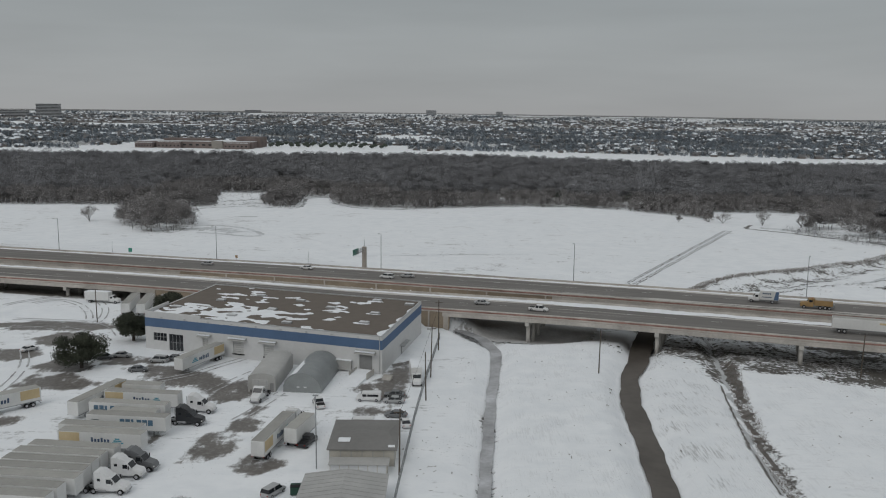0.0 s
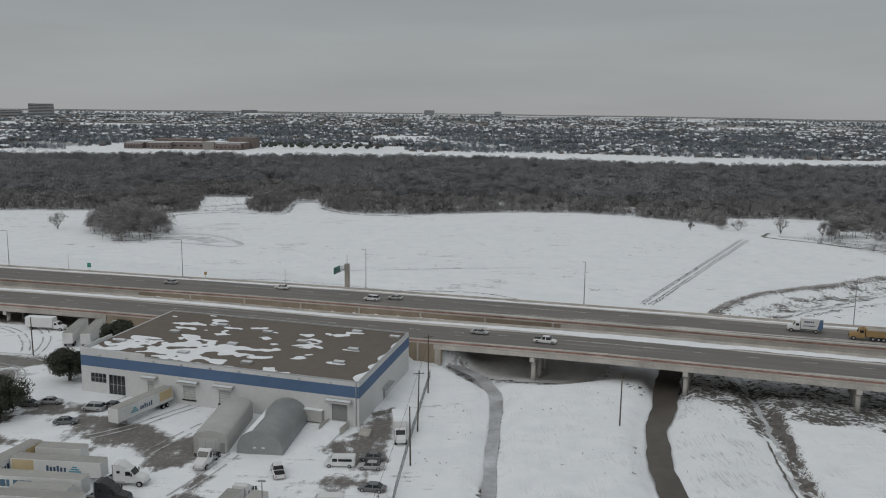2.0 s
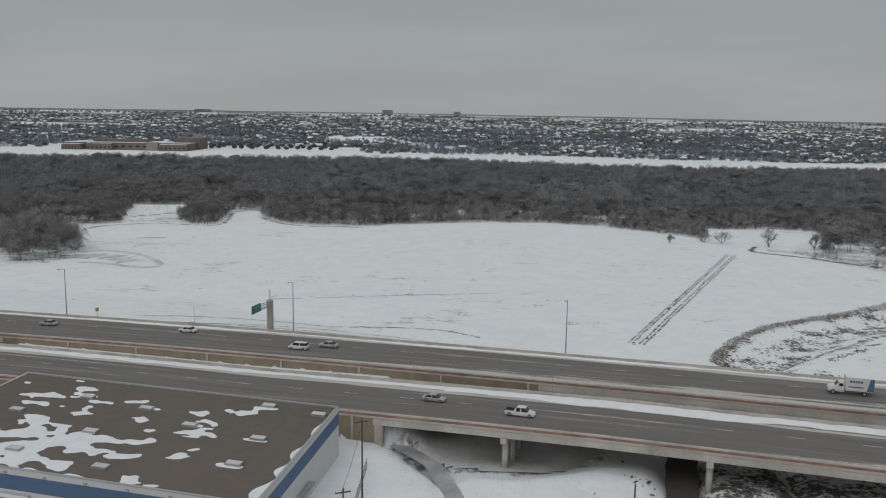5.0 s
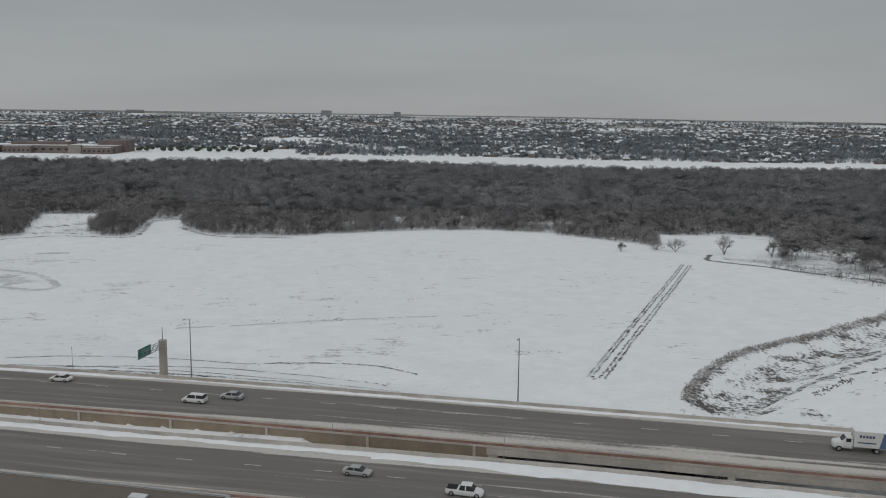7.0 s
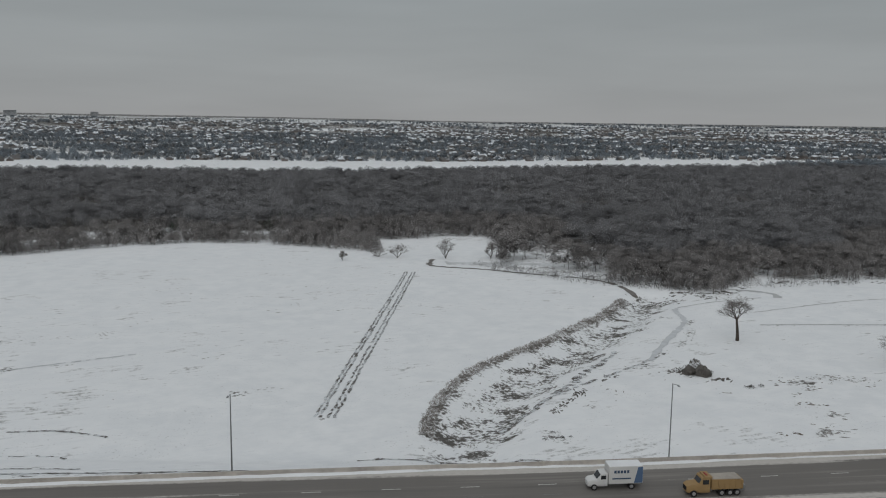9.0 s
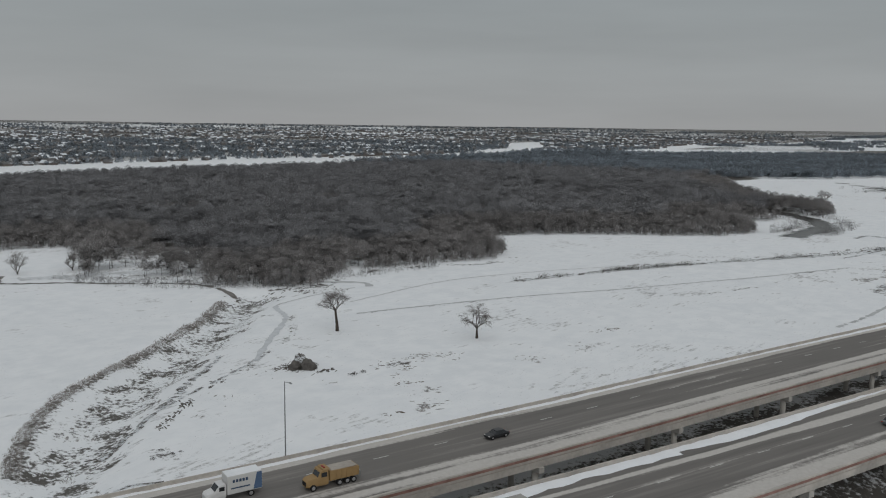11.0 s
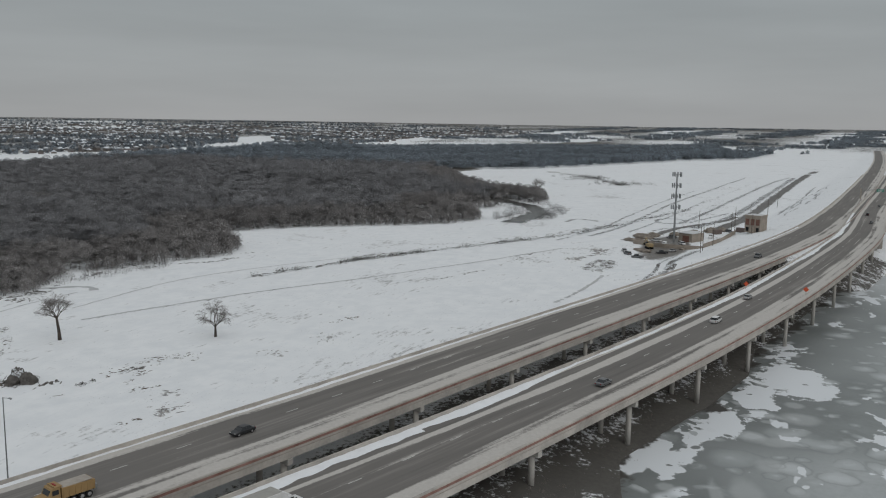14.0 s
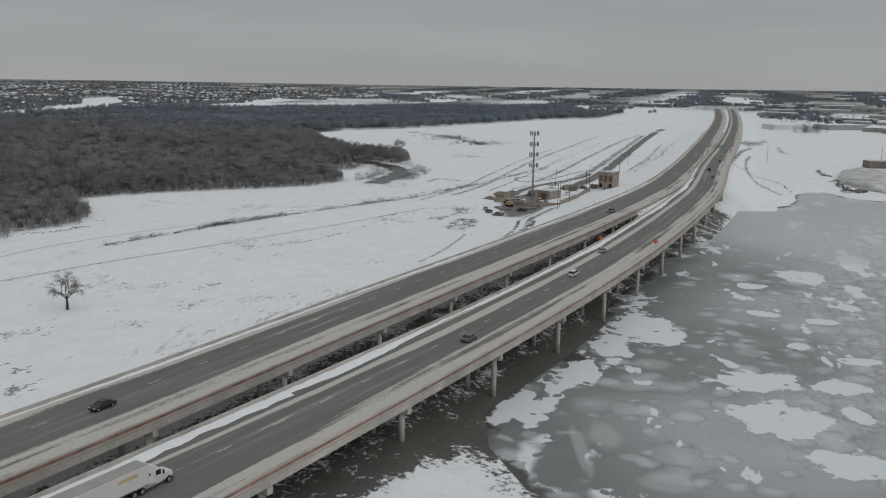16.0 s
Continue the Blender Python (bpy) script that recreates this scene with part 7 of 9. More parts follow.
def build_warehouse():
    w = thing("warehouse", pose(0, 0, 0), "long white warehouse with a blue band and a snow-patched brown roof", "warehouse")
    t = 0.35
    openings = [(48.4, 50.0, 0.2, 3.4), (38.0, 41.0, 0.2, 3.4), (29.4, 32.2, 0.2, 3.4), (2.6, 6.0, -0.2, 3.5), (60.9, 65.0, 1.4, 3.5), (55.9, 60.2, -0.9, 3.5)]
    cuts = sorted({0.0, LU} | {q for o in openings for q in o[:2]})
    front = bmesh.new()
    for a, b in zip(cuts, cuts[1:]):
        o = next((q for q in openings if q[0] <= a + 0.01 and b <= q[1] + 0.01), None)
        if o:
            slab(a, b, 0, t, o[3], ZR, front)
            if o[2] > Z0 + 0.05:
                slab(a, b, 0, t, Z0 - 0.5, o[2], front)
        else:
            slab(a, b, 0, t, Z0 - 0.5, ZR, front)
    part("wall", front, WALL_WHITE, w)
    part("wall", slab(0, t, t, LV, Z0 - 0.5, ZR), WALL_WHITE, w)
    part("wall", slab(LU - t, LU, t, LV, Z0 - 0.5, ZR), WALL_WHITE, w)
    part("wall", slab(t, LU - t, LV - t, LV, Z0 - 0.5, ZR), WALL_WHITE, w)
    part("parapet", slab(50.6, LU + 0.02, -0.02, t, ZR + 0.003, ZR + 0.75), WALL_WHITE, w)
    part("parapet", slab(LU - t, LU + 0.02, t + 0.003, 12, ZR + 0.003, ZR + 0.75), WALL_WHITE, w)
    roof = part("roof", slab(t, LU - t, t, LV - t, ZR - 0.6, ZR - 0.12), GRAVEL_ROOF, w)
    for u0, u1, v0, v1 in ((-0.06, 50.6, -0.06, t + 0.05), (-0.06, t + 0.05, t + 0.06, LV), (t, LU, LV - t - 0.05, LV + 0.06)):
        part("coping", slab(u0, u1, v0, v1, ZR + 0.003, ZR + 0.12), METAL_TRIM, w)
    part("painted_band", slab(-0.03, LU + 0.03, -0.03, 0.0, 5.0, 7.35), BLUE_BAND, w, "blue painted band")
    part("painted_band", slab(-0.031, 0.0, 0.0, LV, 5.0, 7.35), BLUE_BAND, w, "blue painted band")
    part("painted_band", slab(LU, LU + 0.031, 0.0, LV, 5.0, 7.35), BLUE_BAND, w, "blue painted band")
    for a, b, lo, hi in openings[:4]:
        d = part("dock_door", slab(a + 0.02, b - 0.02, 0.16, 0.22, lo, hi), DOOR_GREY if a < 10 else DOOR_PALE, w, "grey roller door" if a < 10 else "pale dock door")
        for i in range(1, 6):
            z = lo + (hi - lo) * i / 6
            part("door_rib", slab(a + 0.04, b - 0.04, 0.13, 0.17, z - 0.03, z + 0.03), DOOR_GREY, d)
        can = bmesh.new()
        vs = [can.verts.new(wp(u, v, z)) for u in (a - 1.0, b + 1.0) for v, z in ((-0.02, 4.6), (-1.5, 4.05), (-1.5, 3.85), (-0.02, 3.95))]
        for q in ((0, 1, 2, 3), (7, 6, 5, 4), (0, 4, 5, 1), (1, 5, 6, 2), (2, 6, 7, 3), (3, 7, 4, 0)):
            can.faces.new([vs[i] for i in q])
        c = part("canopy", can, TENT, w, "pale dock canopy with snow")
        part("snow", slab(a - 0.9, b + 0.9, -1.35, -0.2, 4.33, 4.44), SNOW, c)
        if a > 10:
            part("dock_bumper", slab(a - 0.2, b + 0.2, -0.25, -0.02, -0.05, 0.2), BLACK, w)
    for a, b, lo, hi in openings[4:]:
        win = part("window", slab(a + 0.05, b - 0.05, 0.18, 0.24, lo, hi), WINDOW, w, "dark office glazing")
        for i in range(5):
            u = a + (b - a) * i / 4
            part("mullion", slab(u - 0.05, u + 0.05, 0.10, 0.17, lo, hi), METAL_TRIM, win)
        part("mullion", slab(a, b, 0.10, 0.165, (lo + hi) / 2 - 0.04, (lo + hi) / 2 + 0.04), METAL_TRIM, win)
    # side door with its small canopy and steps
    part("side_door", slab(-0.04, 0.0, 17.6, 18.8, -0.9, 1.2), DOOR_GREY, w)
    part("canopy", slab(-1.3, -0.02, 16.6, 23.0, 1.55, 1.75), METAL_TRIM, w)
    part("downpipe", slab(0.6, 0.75, -0.14, -0.035, Z0, ZR), METAL_TRIM, w)
    for i in range(9):
        part("wall_light", slab(6 + i * 7, 6.5 + i * 7, -0.3, -0.03, 7.6, 7.8), METAL_TRIM, w)
    # roof vents: kerbed skylights and small exhausts
    for u, v in ((55.5, 21.5), (47.0, 31.0), (63.5, 10.0), (44.5, 6.5), (37.0, 16.5), (27.5, 4.5), (12.5, 37.0), (8.6, 22.0), (8.4, 11.5), (2.3, 35.5), (22.2, 24.0), (33.5, 29.0)):
        k = part("skylight", slab(u - 1.3, u + 1.3, v - 0.75, v + 0.75, ZR - 0.12, ZR + 0.28), METAL_TRIM, w, "low roof hatch capped with snow")
        part("lid", slab(u - 1.2, u + 1.2, v - 0.65, v + 0.65, ZR + 0.283, ZR + 0.36), PALE_ROOF, k)
    return w


build_warehouse()


def snow_sheet(name, pts, z, label, parent=None):
    """A thin irregular sheet of snow with a soft edge."""
    bm = bmesh.new()
    outer = [bm.verts.new((x, y, z)) for x, y in pts]
    cx, cy = sum(p[0] for p in pts) / len(pts), sum(p[1] for p in pts) / len(pts)
    inner = [bm.verts.new((cx + (x - cx) * 0.9, cy + (y - cy) * 0.9, z + 0.07)) for x, y in pts]
    n = len(pts)
    for i in range(n):
        bm.faces.new((outer[i], outer[(i + 1) % n], inner[(i + 1) % n], inner[i]))
    bm.faces.new(inner)
    ob = part(name, bm, SNOW, parent)
    return ob if parent else tagged(ob, label, "snow", "snow patches on the warehouse roof")


def roof_snow():
    """Drifted snow left on the flat roof in winding patches, thickest towards the office end."""
    st = 0.4
    us, vs = np.arange(0.8, LU - 0.6, st), np.arange(0.8, LV - 0.6, st)
    full = np.zeros((len(us), len(vs)), bool)
    for i, u in enumerate(us):
        for j, v in enumerate(vs):
            wu = u + 3.0 * noise.noise(Vector((u * 0.11, v * 0.11, 4.0)))
            f = noise.noise(Vector((wu * 0.19 + 0.08 * v, v * 0.34, 1.5))) + 0.5 * noise.noise(Vector((u * 0.46, v * 0.62, 7.0))) + 0.22 * noise.noise(Vector((u * 1.3, v * 1.7, 3.0)))
            dens = math.exp(-(((u - 47) / 19) ** 2 + ((v - 10) / 11) ** 2)) * 0.62 - 0.42 - 0.5 * max(0.0, (16 - u) / 16)
            full[i, j] = f + dens > 0
    for u, v, a, b in ((9, 11, 2.6, 0.9), (9, 21.5, 2.3, 0.7), (13, 36, 2.6, 0.7), (22, 24.5, 2.4, 0.8), (33, 29.5, 2.4, 0.7), (55, 26, 3.2, 0.8)):
        full |= np.hypot((us[:, None] - u) / a, (vs[None] - v) / b) < 1
    seen = np.zeros(full.shape, bool)
    for i0, j0 in zip(*np.nonzero(full)):
        if seen[i0, j0]:
            continue
        heap, cells = [(i0, j0)], []
        seen[i0, j0] = True
        while heap:
            i, j = heap.pop()
            cells.append((i, j))
            for p, q in ((i + 1, j), (i - 1, j), (i, j + 1), (i, j - 1)):
                if 0 <= p < full.shape[0] and 0 <= q < full.shape[1] and full[p, q] and not seen[p, q]:
                    seen[p, q] = True
                    heap.append((p, q))
        if len(cells) < 7:
            continue
        bm = bmesh.new()
        at = {}
        for i, j in cells:
            for p, q in ((i, j), (i + 1, j), (i + 1, j + 1), (i, j + 1)):
                if (p, q) not in at:
                    x, y = wp(us[0] + (p - 0.5) * st, vs[0] + (q - 0.5) * st, 0)[:2]
                    at[p, q] = bm.verts.new((x, y, ZR - 0.03))
            bm.faces.new([at[k] for k in ((i, j), (i + 1, j), (i + 1, j + 1), (i, j + 1))])
        rim = [v for v in bm.verts if v.is_boundary]
        for _ in range(3):
            goal = []
            for v in rim:
                nb = [e.other_vert(v).co for e in v.link_edges if e.is_boundary]
                goal.append(v.co * 0.4 + sum(nb, Vector()) / len(nb) * 0.6)
            for v, g in zip(rim, goal):
                v.co = g
        for v in rim:
            v.co.z = ZR - 0.118
        tagged(part("roof_snow", bm, SNOW, None, smooth=True), "white drifted snow patch lying on the brown gravel roof", "snow", "snow patches on the warehouse roof")
    # the wedge of snow behind the parapet on the short side
    for v0, v1, w in ((0.6, 8.5, 2.6), (9.5, 14.5, 1.6), (16, 22, 1.3), (26, 33, 0.9)):
        pts = [wp(0.42, v0, 0)[:2]] + [wp(0.42 + w * math.sin(math.pi * min(i / 7, 0.92) + 0.12) * (1.1 - i / 9), v0 + (v1 - v0) * i / 7, 0)[:2] for i in range(8)] + [wp(0.42, v1, 0)[:2]]
        snow_sheet("roof_snow", pts, ZR - 0.11, "white snow drifted against the roof parapet")


roof_snow()


def arch_shed(name, x, y, turn, width, length, wall_h, rise, mat, label, front_mat, ribs=0):
    """A shed with an arched roof; its front faces -y."""
    s = thing(name, pose(x, y, -1, 0, 0, turn), label, "shed")
    n = 14
    prof = [(-width / 2, 0)] + [(-width / 2 * math.cos(math.pi * i / n), wall_h + rise * math.sin(math.pi * i / n)) for i in range(n + 1)] + [(width / 2, 0)]
    shell = bmesh.new()
    rows = []
    for yy in (0, length):
        rows.append([shell.verts.new((px, yy, pz)) for px, pz in prof])
    for i in range(len(prof) - 1):
        shell.faces.new((rows[0][i], rows[0][i + 1], rows[1][i + 1], rows[1][i]))
    part("roof", shell, mat, s, smooth=True)
    for yy in (0.05, length - 0.05):
        end = bmesh.new()
        a = [end.verts.new((px * 0.995, yy, pz * 0.995)) for px, pz in prof]
        b = [end.verts.new((px * 0.995, yy + 0.05, pz * 0.995)) for px, pz in prof]
        end.faces.new(a)
        end.faces.new(b[::-1])
        for i in range(len(prof)):
            j = (i + 1) % len(prof)
            end.faces.new((a[i], a[j], b[j], b[i]))
        part("end_wall", end, front_mat, s)
    for i in range(ribs):
        yy = 0.3 + i * (length - 0.6) / max(ribs - 1, 1)
        rib = bmesh.new()
        ra = [[rib.verts.new((px * k, yy + dy, pz * k)) for px, pz in prof] for k, dy in ((1.0, -0.12), (1.006, 0), (1.0, 0.12))]
        for q in range(2):
            for j in range(len(prof) - 1):
                rib.faces.new((ra[q][j], ra[q][j + 1], ra[q + 1][j + 1], ra[q + 1][j]))
        part("roof_rib", rib, mat, s)
    return s


q = arch_shed("quonset_hut", -31.3, 188.2, -6, 8.7, 19, 0.8, 3.7, QUONSET, "grey corrugated steel quonset hut in the yard", QUONSET, 20)
part("vent", boxed(-1.2, -0.6, -0.03, 0.04, 1.1, 1.4), PALE_ROOF, q)
part("vent", boxed(0.4, 1.0, -0.03, 0.04, 1.1, 1.4), PALE_ROOF, q)
bm = bmesh.new()
for i in range(8):
    a0, a1 = math.pi * (0.12 + 0.035 * i), math.pi * (0.12 + 0.035 * (i + 1))
    top = 15 - abs(i - 3) * 1.6
    vs = [bm.verts.new((-4.42 * math.cos(a), yy, 0.8 + 3.78 * math.sin(a))) for a, yy in ((a0, 0.3), (a1, 0.3), (a1, top), (a0, top))]
    bm.faces.new(vs)
part("snow", bm, SNOW, q, "snow left on one flank of the arch")
g = arch_shed("storage_shed", -40.4, 188.4, -2, 6.2, 19, 3.2, 1.1, TENT, "pale sheet-metal storage shed with a rounded roof", TENT, 0)
part("roller_door", boxed(-2.1, 1.4, -0.04, 0.04, 0, 2.9), DOOR_PALE, g)
part("side_door", boxed(1.9, 2.7, -0.04, 0.04, 0, 2.1), DOOR_GREY, g)
for i in range(6):
    part("door_rib", boxed(-2.1, 1.4, -0.07, -0.03, 0.4 + i * 0.45, 0.46 + i * 0.45), TENT, g)
b = thing("storage_box", pose(-24.0, 206.0, -1, 0, 0, -17), "white sheet-metal storage box beside the warehouse", "storage box")
part("body", boxed(-2.4, 2.4, -1.2, 1.2, 0.3, 2.7, 0.04), TENT, b)
part("lid", boxed(-2.5, 2.5, -1.3, 1.3, 2.703, 2.82), SNOW, b, "snow on the top")
for sx in (-2.0, 2.0):
    part("skid", boxed(sx - 0.15, sx + 0.15, -1.1, 1.1, 0, 0.297), STEEL, b)

sh = thing("office_shed", pose(-14.1, 154.8, -1, 0, 0, 0.5), "cream panelled shed with a low grey roof", "shed")
part("wall", boxed(-5.8, 5.8, -7.1, 7.2, 0, 3.1), CREAM, sh)
roofb = bmesh.new()
vs = [roofb.verts.new(p) for p in ((-6.3, -7.5, 3.1), (6.3, -7.5, 3.1), (6.3, 7.6, 3.1), (-6.3, 7.6, 3.1), (-6.3, -7.5, 3.3), (6.3, -7.5, 3.3), (6.3, 7.6, 3.3), (-6.3, 7.6, 3.3), (-4.4, 0, 3.85), (4.4, 0, 3.85))]
for f in ((0, 1, 2, 3), (0, 1, 5, 4), (1, 2, 6, 5), (2, 3, 7, 6), (3, 0, 4, 7), (4, 5, 9, 8), (5, 6, 9), (6, 7, 8, 9), (7, 4, 8)):
    roofb.faces.new([vs[i] for i in f])
part("roof", roofb, SHED_ROOF, sh)
for i in range(7):
    x = -5.8 + i * 11.6 / 6
    part("panel_batten", boxed(x - 0.08, x + 0.08, -7.16, -7.1, 0, 3.05), TENT, sh)
part("snow", boxed(-4.6, -2.4, -4.6, -2.6, 3.56, 3.66, 0.04), SNOW, sh)
part("snow", boxed(4.6, 5.8, -6.6, -5.6, 3.36, 3.46, 0.04), SNOW, sh)
an = thing("lean_to", pose(-14.3, 145.2, -1), "low lean-to with a snow-dusted sheet roof", "shed")
part("wall", boxed(-5.0, 5.0, -1.4, 1.6, 0, 1.9), CREAM, an)
part("roof", boxed(-5.3, 5.3, -1.7, 1.7, 1.903, 2.05), TENT, an)
for i in range(9):
    part("roof_seam", boxed(-5.0 + i * 1.25 - 0.03, -5.0 + i * 1.25 + 0.03, -1.7, 1.7, 2.053, 2.09), TENT, an)
for i in range(6):
    part("wall_panel", boxed(-4.9 + i * 1.65, -3.4 + i * 1.65, -1.46, -1.402, 0.1, 1.8), PALE_ROOF, an)
gb = thing("metal_building", pose(-15.6, 127.5, -1), "metal building with a ribbed low-pitched roof", "shed")
part("wall", boxed(-6.6, 6.6, -9.8, 9.8, 0, 2.9), TENT, gb)
for sx in (-1, 1):
    rb = bmesh.new()
    vs = [rb.verts.new(p) for p in ((sx * 7, -10.2, 2.9), (sx * 7, 10.2, 2.9), (0, 10.2, 3.9), (0, -10.2, 3.9), (sx * 7, -10.2, 2.8), (sx * 7, 10.2, 2.8), (0, 10.2, 3.8), (0, -10.2, 3.8))]
    for f in ((0, 1, 2, 3), (4, 5, 6, 7), (0, 1, 5, 4), (1, 2, 6, 5), (2, 3, 7, 6), (3, 0, 4, 7)):
        rb.faces.new([vs[i] for i in f])
    pr = part("roof", rb, METAL_ROOF, gb)
    for i in range(14):
        y = -9.8 + i * 1.5
        part("seam", tubed((sx * 7, y, 2.93), (sx * 0.02, y, 3.93), 0.04, 0.04, 4), METAL_ROOF, pr)


# ---------------------------------------------------------------- poles and fence
def utility_pole(x, y, h, seed, arms=True, z=None):
    z = gz(x, y) if z is None else z
    r = random.Random(seed)
    p = thing("utility_pole", pose(x, y, z, r.uniform(-1, 1), r.uniform(-1, 1), 20), "weathered wooden utility pole in the snow", "pole", "utility poles")
    part("pole", tubed((0, 0, -0.5), (0, 0, h), 0.17, 0.11, 8), WOOD_POLE, p)
    if arms:
        part("crossarm", boxed(-1.1, 1.1, 0.1, 0.2, h - 0.7, h - 0.55), WOOD_POLE, p)
        for sx in (-1, 0.4, 1):
            part("insulator", tubed((sx, 0.15, h - 0.547), (sx, 0.15, h - 0.35), 0.05, 0.04, 6), STEEL, p)
    return p


utility_pole(-7.2, 144.0, 12, 1)
utility_pole(-2.6, 200.6, 12.5, 2)
utility_pole(-0.9, 224.5, 13.5, 3)
utility_pole(-3.4, 183.8, 11, 4, False)
utility_pole(38.0, 203.5, 11, 5, False)
utility_pole(101.8, 204.3, 11, 6, False)
utility_pole(-102, 251, 10, 7, False, -1)
wires = [(-7.2, 144.0, 10.4), (-2.6, 200.6, 11.0), (-0.9, 224.5, 12.0)]


def cable(a, b, sag, name="cable"):
    bm = bmesh.new()
    pts = [Vector(a).lerp(Vector(b), i / 10) - Vector((0, 0, 4 * sag * (i / 10) * (1 - i / 10))) for i in range(11)]
    for p_, q_ in zip(pts, pts[1:]):
        tube(bm, p_, q_, 0.025, 0.025, 4, False)
    return tagged(part(name, bm, BLACK), "thin black overhead cable between wooden poles", "cable", "overhead cables")


for a, b in zip(wires, wires[1:]):
    cable(a, b, 0.8)
lp = thing("yard_light_pole", pose(-22.0, 146.3, -1), "tall thin steel light pole in the yard", "light pole")
part("pole", tubed((0, 0, 0), (0, 0, 13.5), 0.12, 0.07, 8), STEEL, lp)
part("lamp_head", boxed(-0.5, 0.5, -0.18, 0.18, 13.45, 13.65, 0.04), STEEL, lp)


def chain_fence(pts, h=2.1):
    """Chain-link fence: posts, rails and a coarse mesh of wires."""
    f = thing("fence", pose(0, 0, 0), "grey chain-link fence along the yard's edge", "fence")
    for (ax, ay), (bx, by) in zip(pts, pts[1:]):
        n = max(1, int(math.hypot(bx - ax, by - ay) / 3))
        prev = None
        for i in range(n + 1):
            x, y = ax + (bx - ax) * i / n, ay + (by - ay) * i / n
            z = gz(x, y)
            part("post", tubed((x, y, z - 0.2), (x, y, z + h), 0.045, 0.045, 5), STEEL, f)
            if prev:
                bm = bmesh.new()
                tube(bm, (*prev[:2], prev[2] + h - 0.05), (x, y, z + h - 0.05), 0.025, 0.025, 4, False)
                for j in range(9):
                    for (s0, s1) in ((0, 1), (1, 0)):
                        t0, t1 = j / 9, (j + 1) / 9
                        p0 = (prev[0] + (x - prev[0]) * t0, prev[1] + (y - prev[1]) * t0, z + s0 * (h - 0.1) + 0.05)
                        p1 = (prev[0] + (x - prev[0]) * t1, prev[1] + (y - prev[1]) * t1, z + s1 * (h - 0.1) + 0.05)
                        tube(bm, p0, p1, 0.012, 0.012, 3, False)
                part("mesh_panel", bm, STEEL, f)
            prev = (x, y, z)
    return f


chain_fence([(-8.0, 118), (-7.0, 140), (-5.4, 172), (-3.8, 196), (-0.6, 236)])
st = thing("dock_steps", pose(-12.6, 199.5, -1, 0, 0, -18), "short steel steps up to the dock door", "steps")
for i in range(5):
    part("step", boxed(-1.1, 1.1, -1.6 + i * 0.3, -1.3 + i * 0.3, 0, 0.2 + i * 0.19), PALE_CONC, st)
for sx in (-1.05, 1.05):
    part("handrail", tubed((sx, -1.6, 1.0), (sx, -0.1, 1.95), 0.03, 0.03, 5), STEEL, st)
ramp_ = thing("loading_ramp", pose(-19.2, 200.6, -1, 0, 0, -18.4), "snow-covered concrete loading ramp at the warehouse", "ramp")
bm = bmesh.new()
vs = [bm.verts.new(p) for p in ((-2.2, -8, 0), (2.2, -8, 0), (2.2, 2.4, 0), (-2.2, 2.4, 0), (-2.2, -8, 0.06), (2.2, -8, 0.06), (2.2, 2.4, 1.1), (-2.2, 2.4, 1.1))]
for f in ((3, 2, 1, 0), (4, 5, 6, 7), (0, 1, 5, 4), (1, 2, 6, 5), (2, 3, 7, 6), (3, 0, 4, 7)):
    bm.faces.new([vs[i] for i in f])
part("ramp", bm, SNOW, ramp_)
for sx in (-2.3, 2.2):
    part("kerb", boxed(sx, sx + 0.12, -2, 2.4, 0, 1.5), PALE_CONC, ramp_)
du = thing("dumpster", pose(-23.8, 136.2, -1, 0, 0, 6), "dark green steel dumpster in the yard", "dumpster")
GREEN = material("dark_green_paint", (0.03, 0.075, 0.055), 0.6, vary=0.2, scale=1)
part("body", boxed(-1.0, 1.0, -0.9, 0.9, 0.15, 1.5, 0.04), GREEN, du)
part("lid", boxed(-1.05, 1.05, -0.95, 0.1, 1.503, 1.56), BLACK, du)
for sx in (-0.8, 0.8):
    part("skid", boxed(sx - 0.08, sx + 0.08, -0.8, 0.8, 0, 0.147), STEEL, du)

# ---------------------------------------------------------------- vehicles
def paint(name, c, rough=0.35):
    return material(name, c, rough, vary=0.07, scale=1.2, spec=0.5)


P_WHITE, P_SILVER, P_GREY, P_BLACK = paint("white_car_paint", (0.68, 0.68, 0.68)), paint("silver_car_paint", (0.36, 0.365, 0.37)), paint("grey_car_paint", (0.13, 0.135, 0.14)), paint("black_car_paint", (0.022, 0.023, 0.026))
P_YELLOW, P_RED = paint("yellow_truck_paint", (0.33, 0.215, 0.095), 0.7), paint("orange_sign", (0.72, 0.12, 0.05), 0.5)
TRAILER_WHITE = material("white_trailer_skin", (0.64, 0.64, 0.63), 0.5, vary=0.09, scale=0.25, rand=0.06)
TRAILER_ROOF = material("dull_trailer_roof", (0.35, 0.342, 0.318), 0.6, vary=0.16, scale=0.2, rand=0.12)
TRAILER_YELLOW = material("yellow_trailer_panel", (0.52, 0.385, 0.19), 0.5, vary=0.12, scale=0.25, tint=(0.58, 0.49, 0.34))
BOLD = material("blue_trailer_mark", (0.085, 0.16, 0.235), 0.5, vary=0.1, scale=0.5)
TEAL = material("teal_trailer_mark", (0.10, 0.30, 0.38), 0.5, vary=0.08, scale=0.5)
NAVY = material("navy_trailer_mark", (0.05, 0.085, 0.15), 0.5, vary=0.08, scale=0.5)
RIM = material("wheel_rim", (0.42, 0.42, 0.43), 0.4, 0.6, vary=0.1, scale=2)
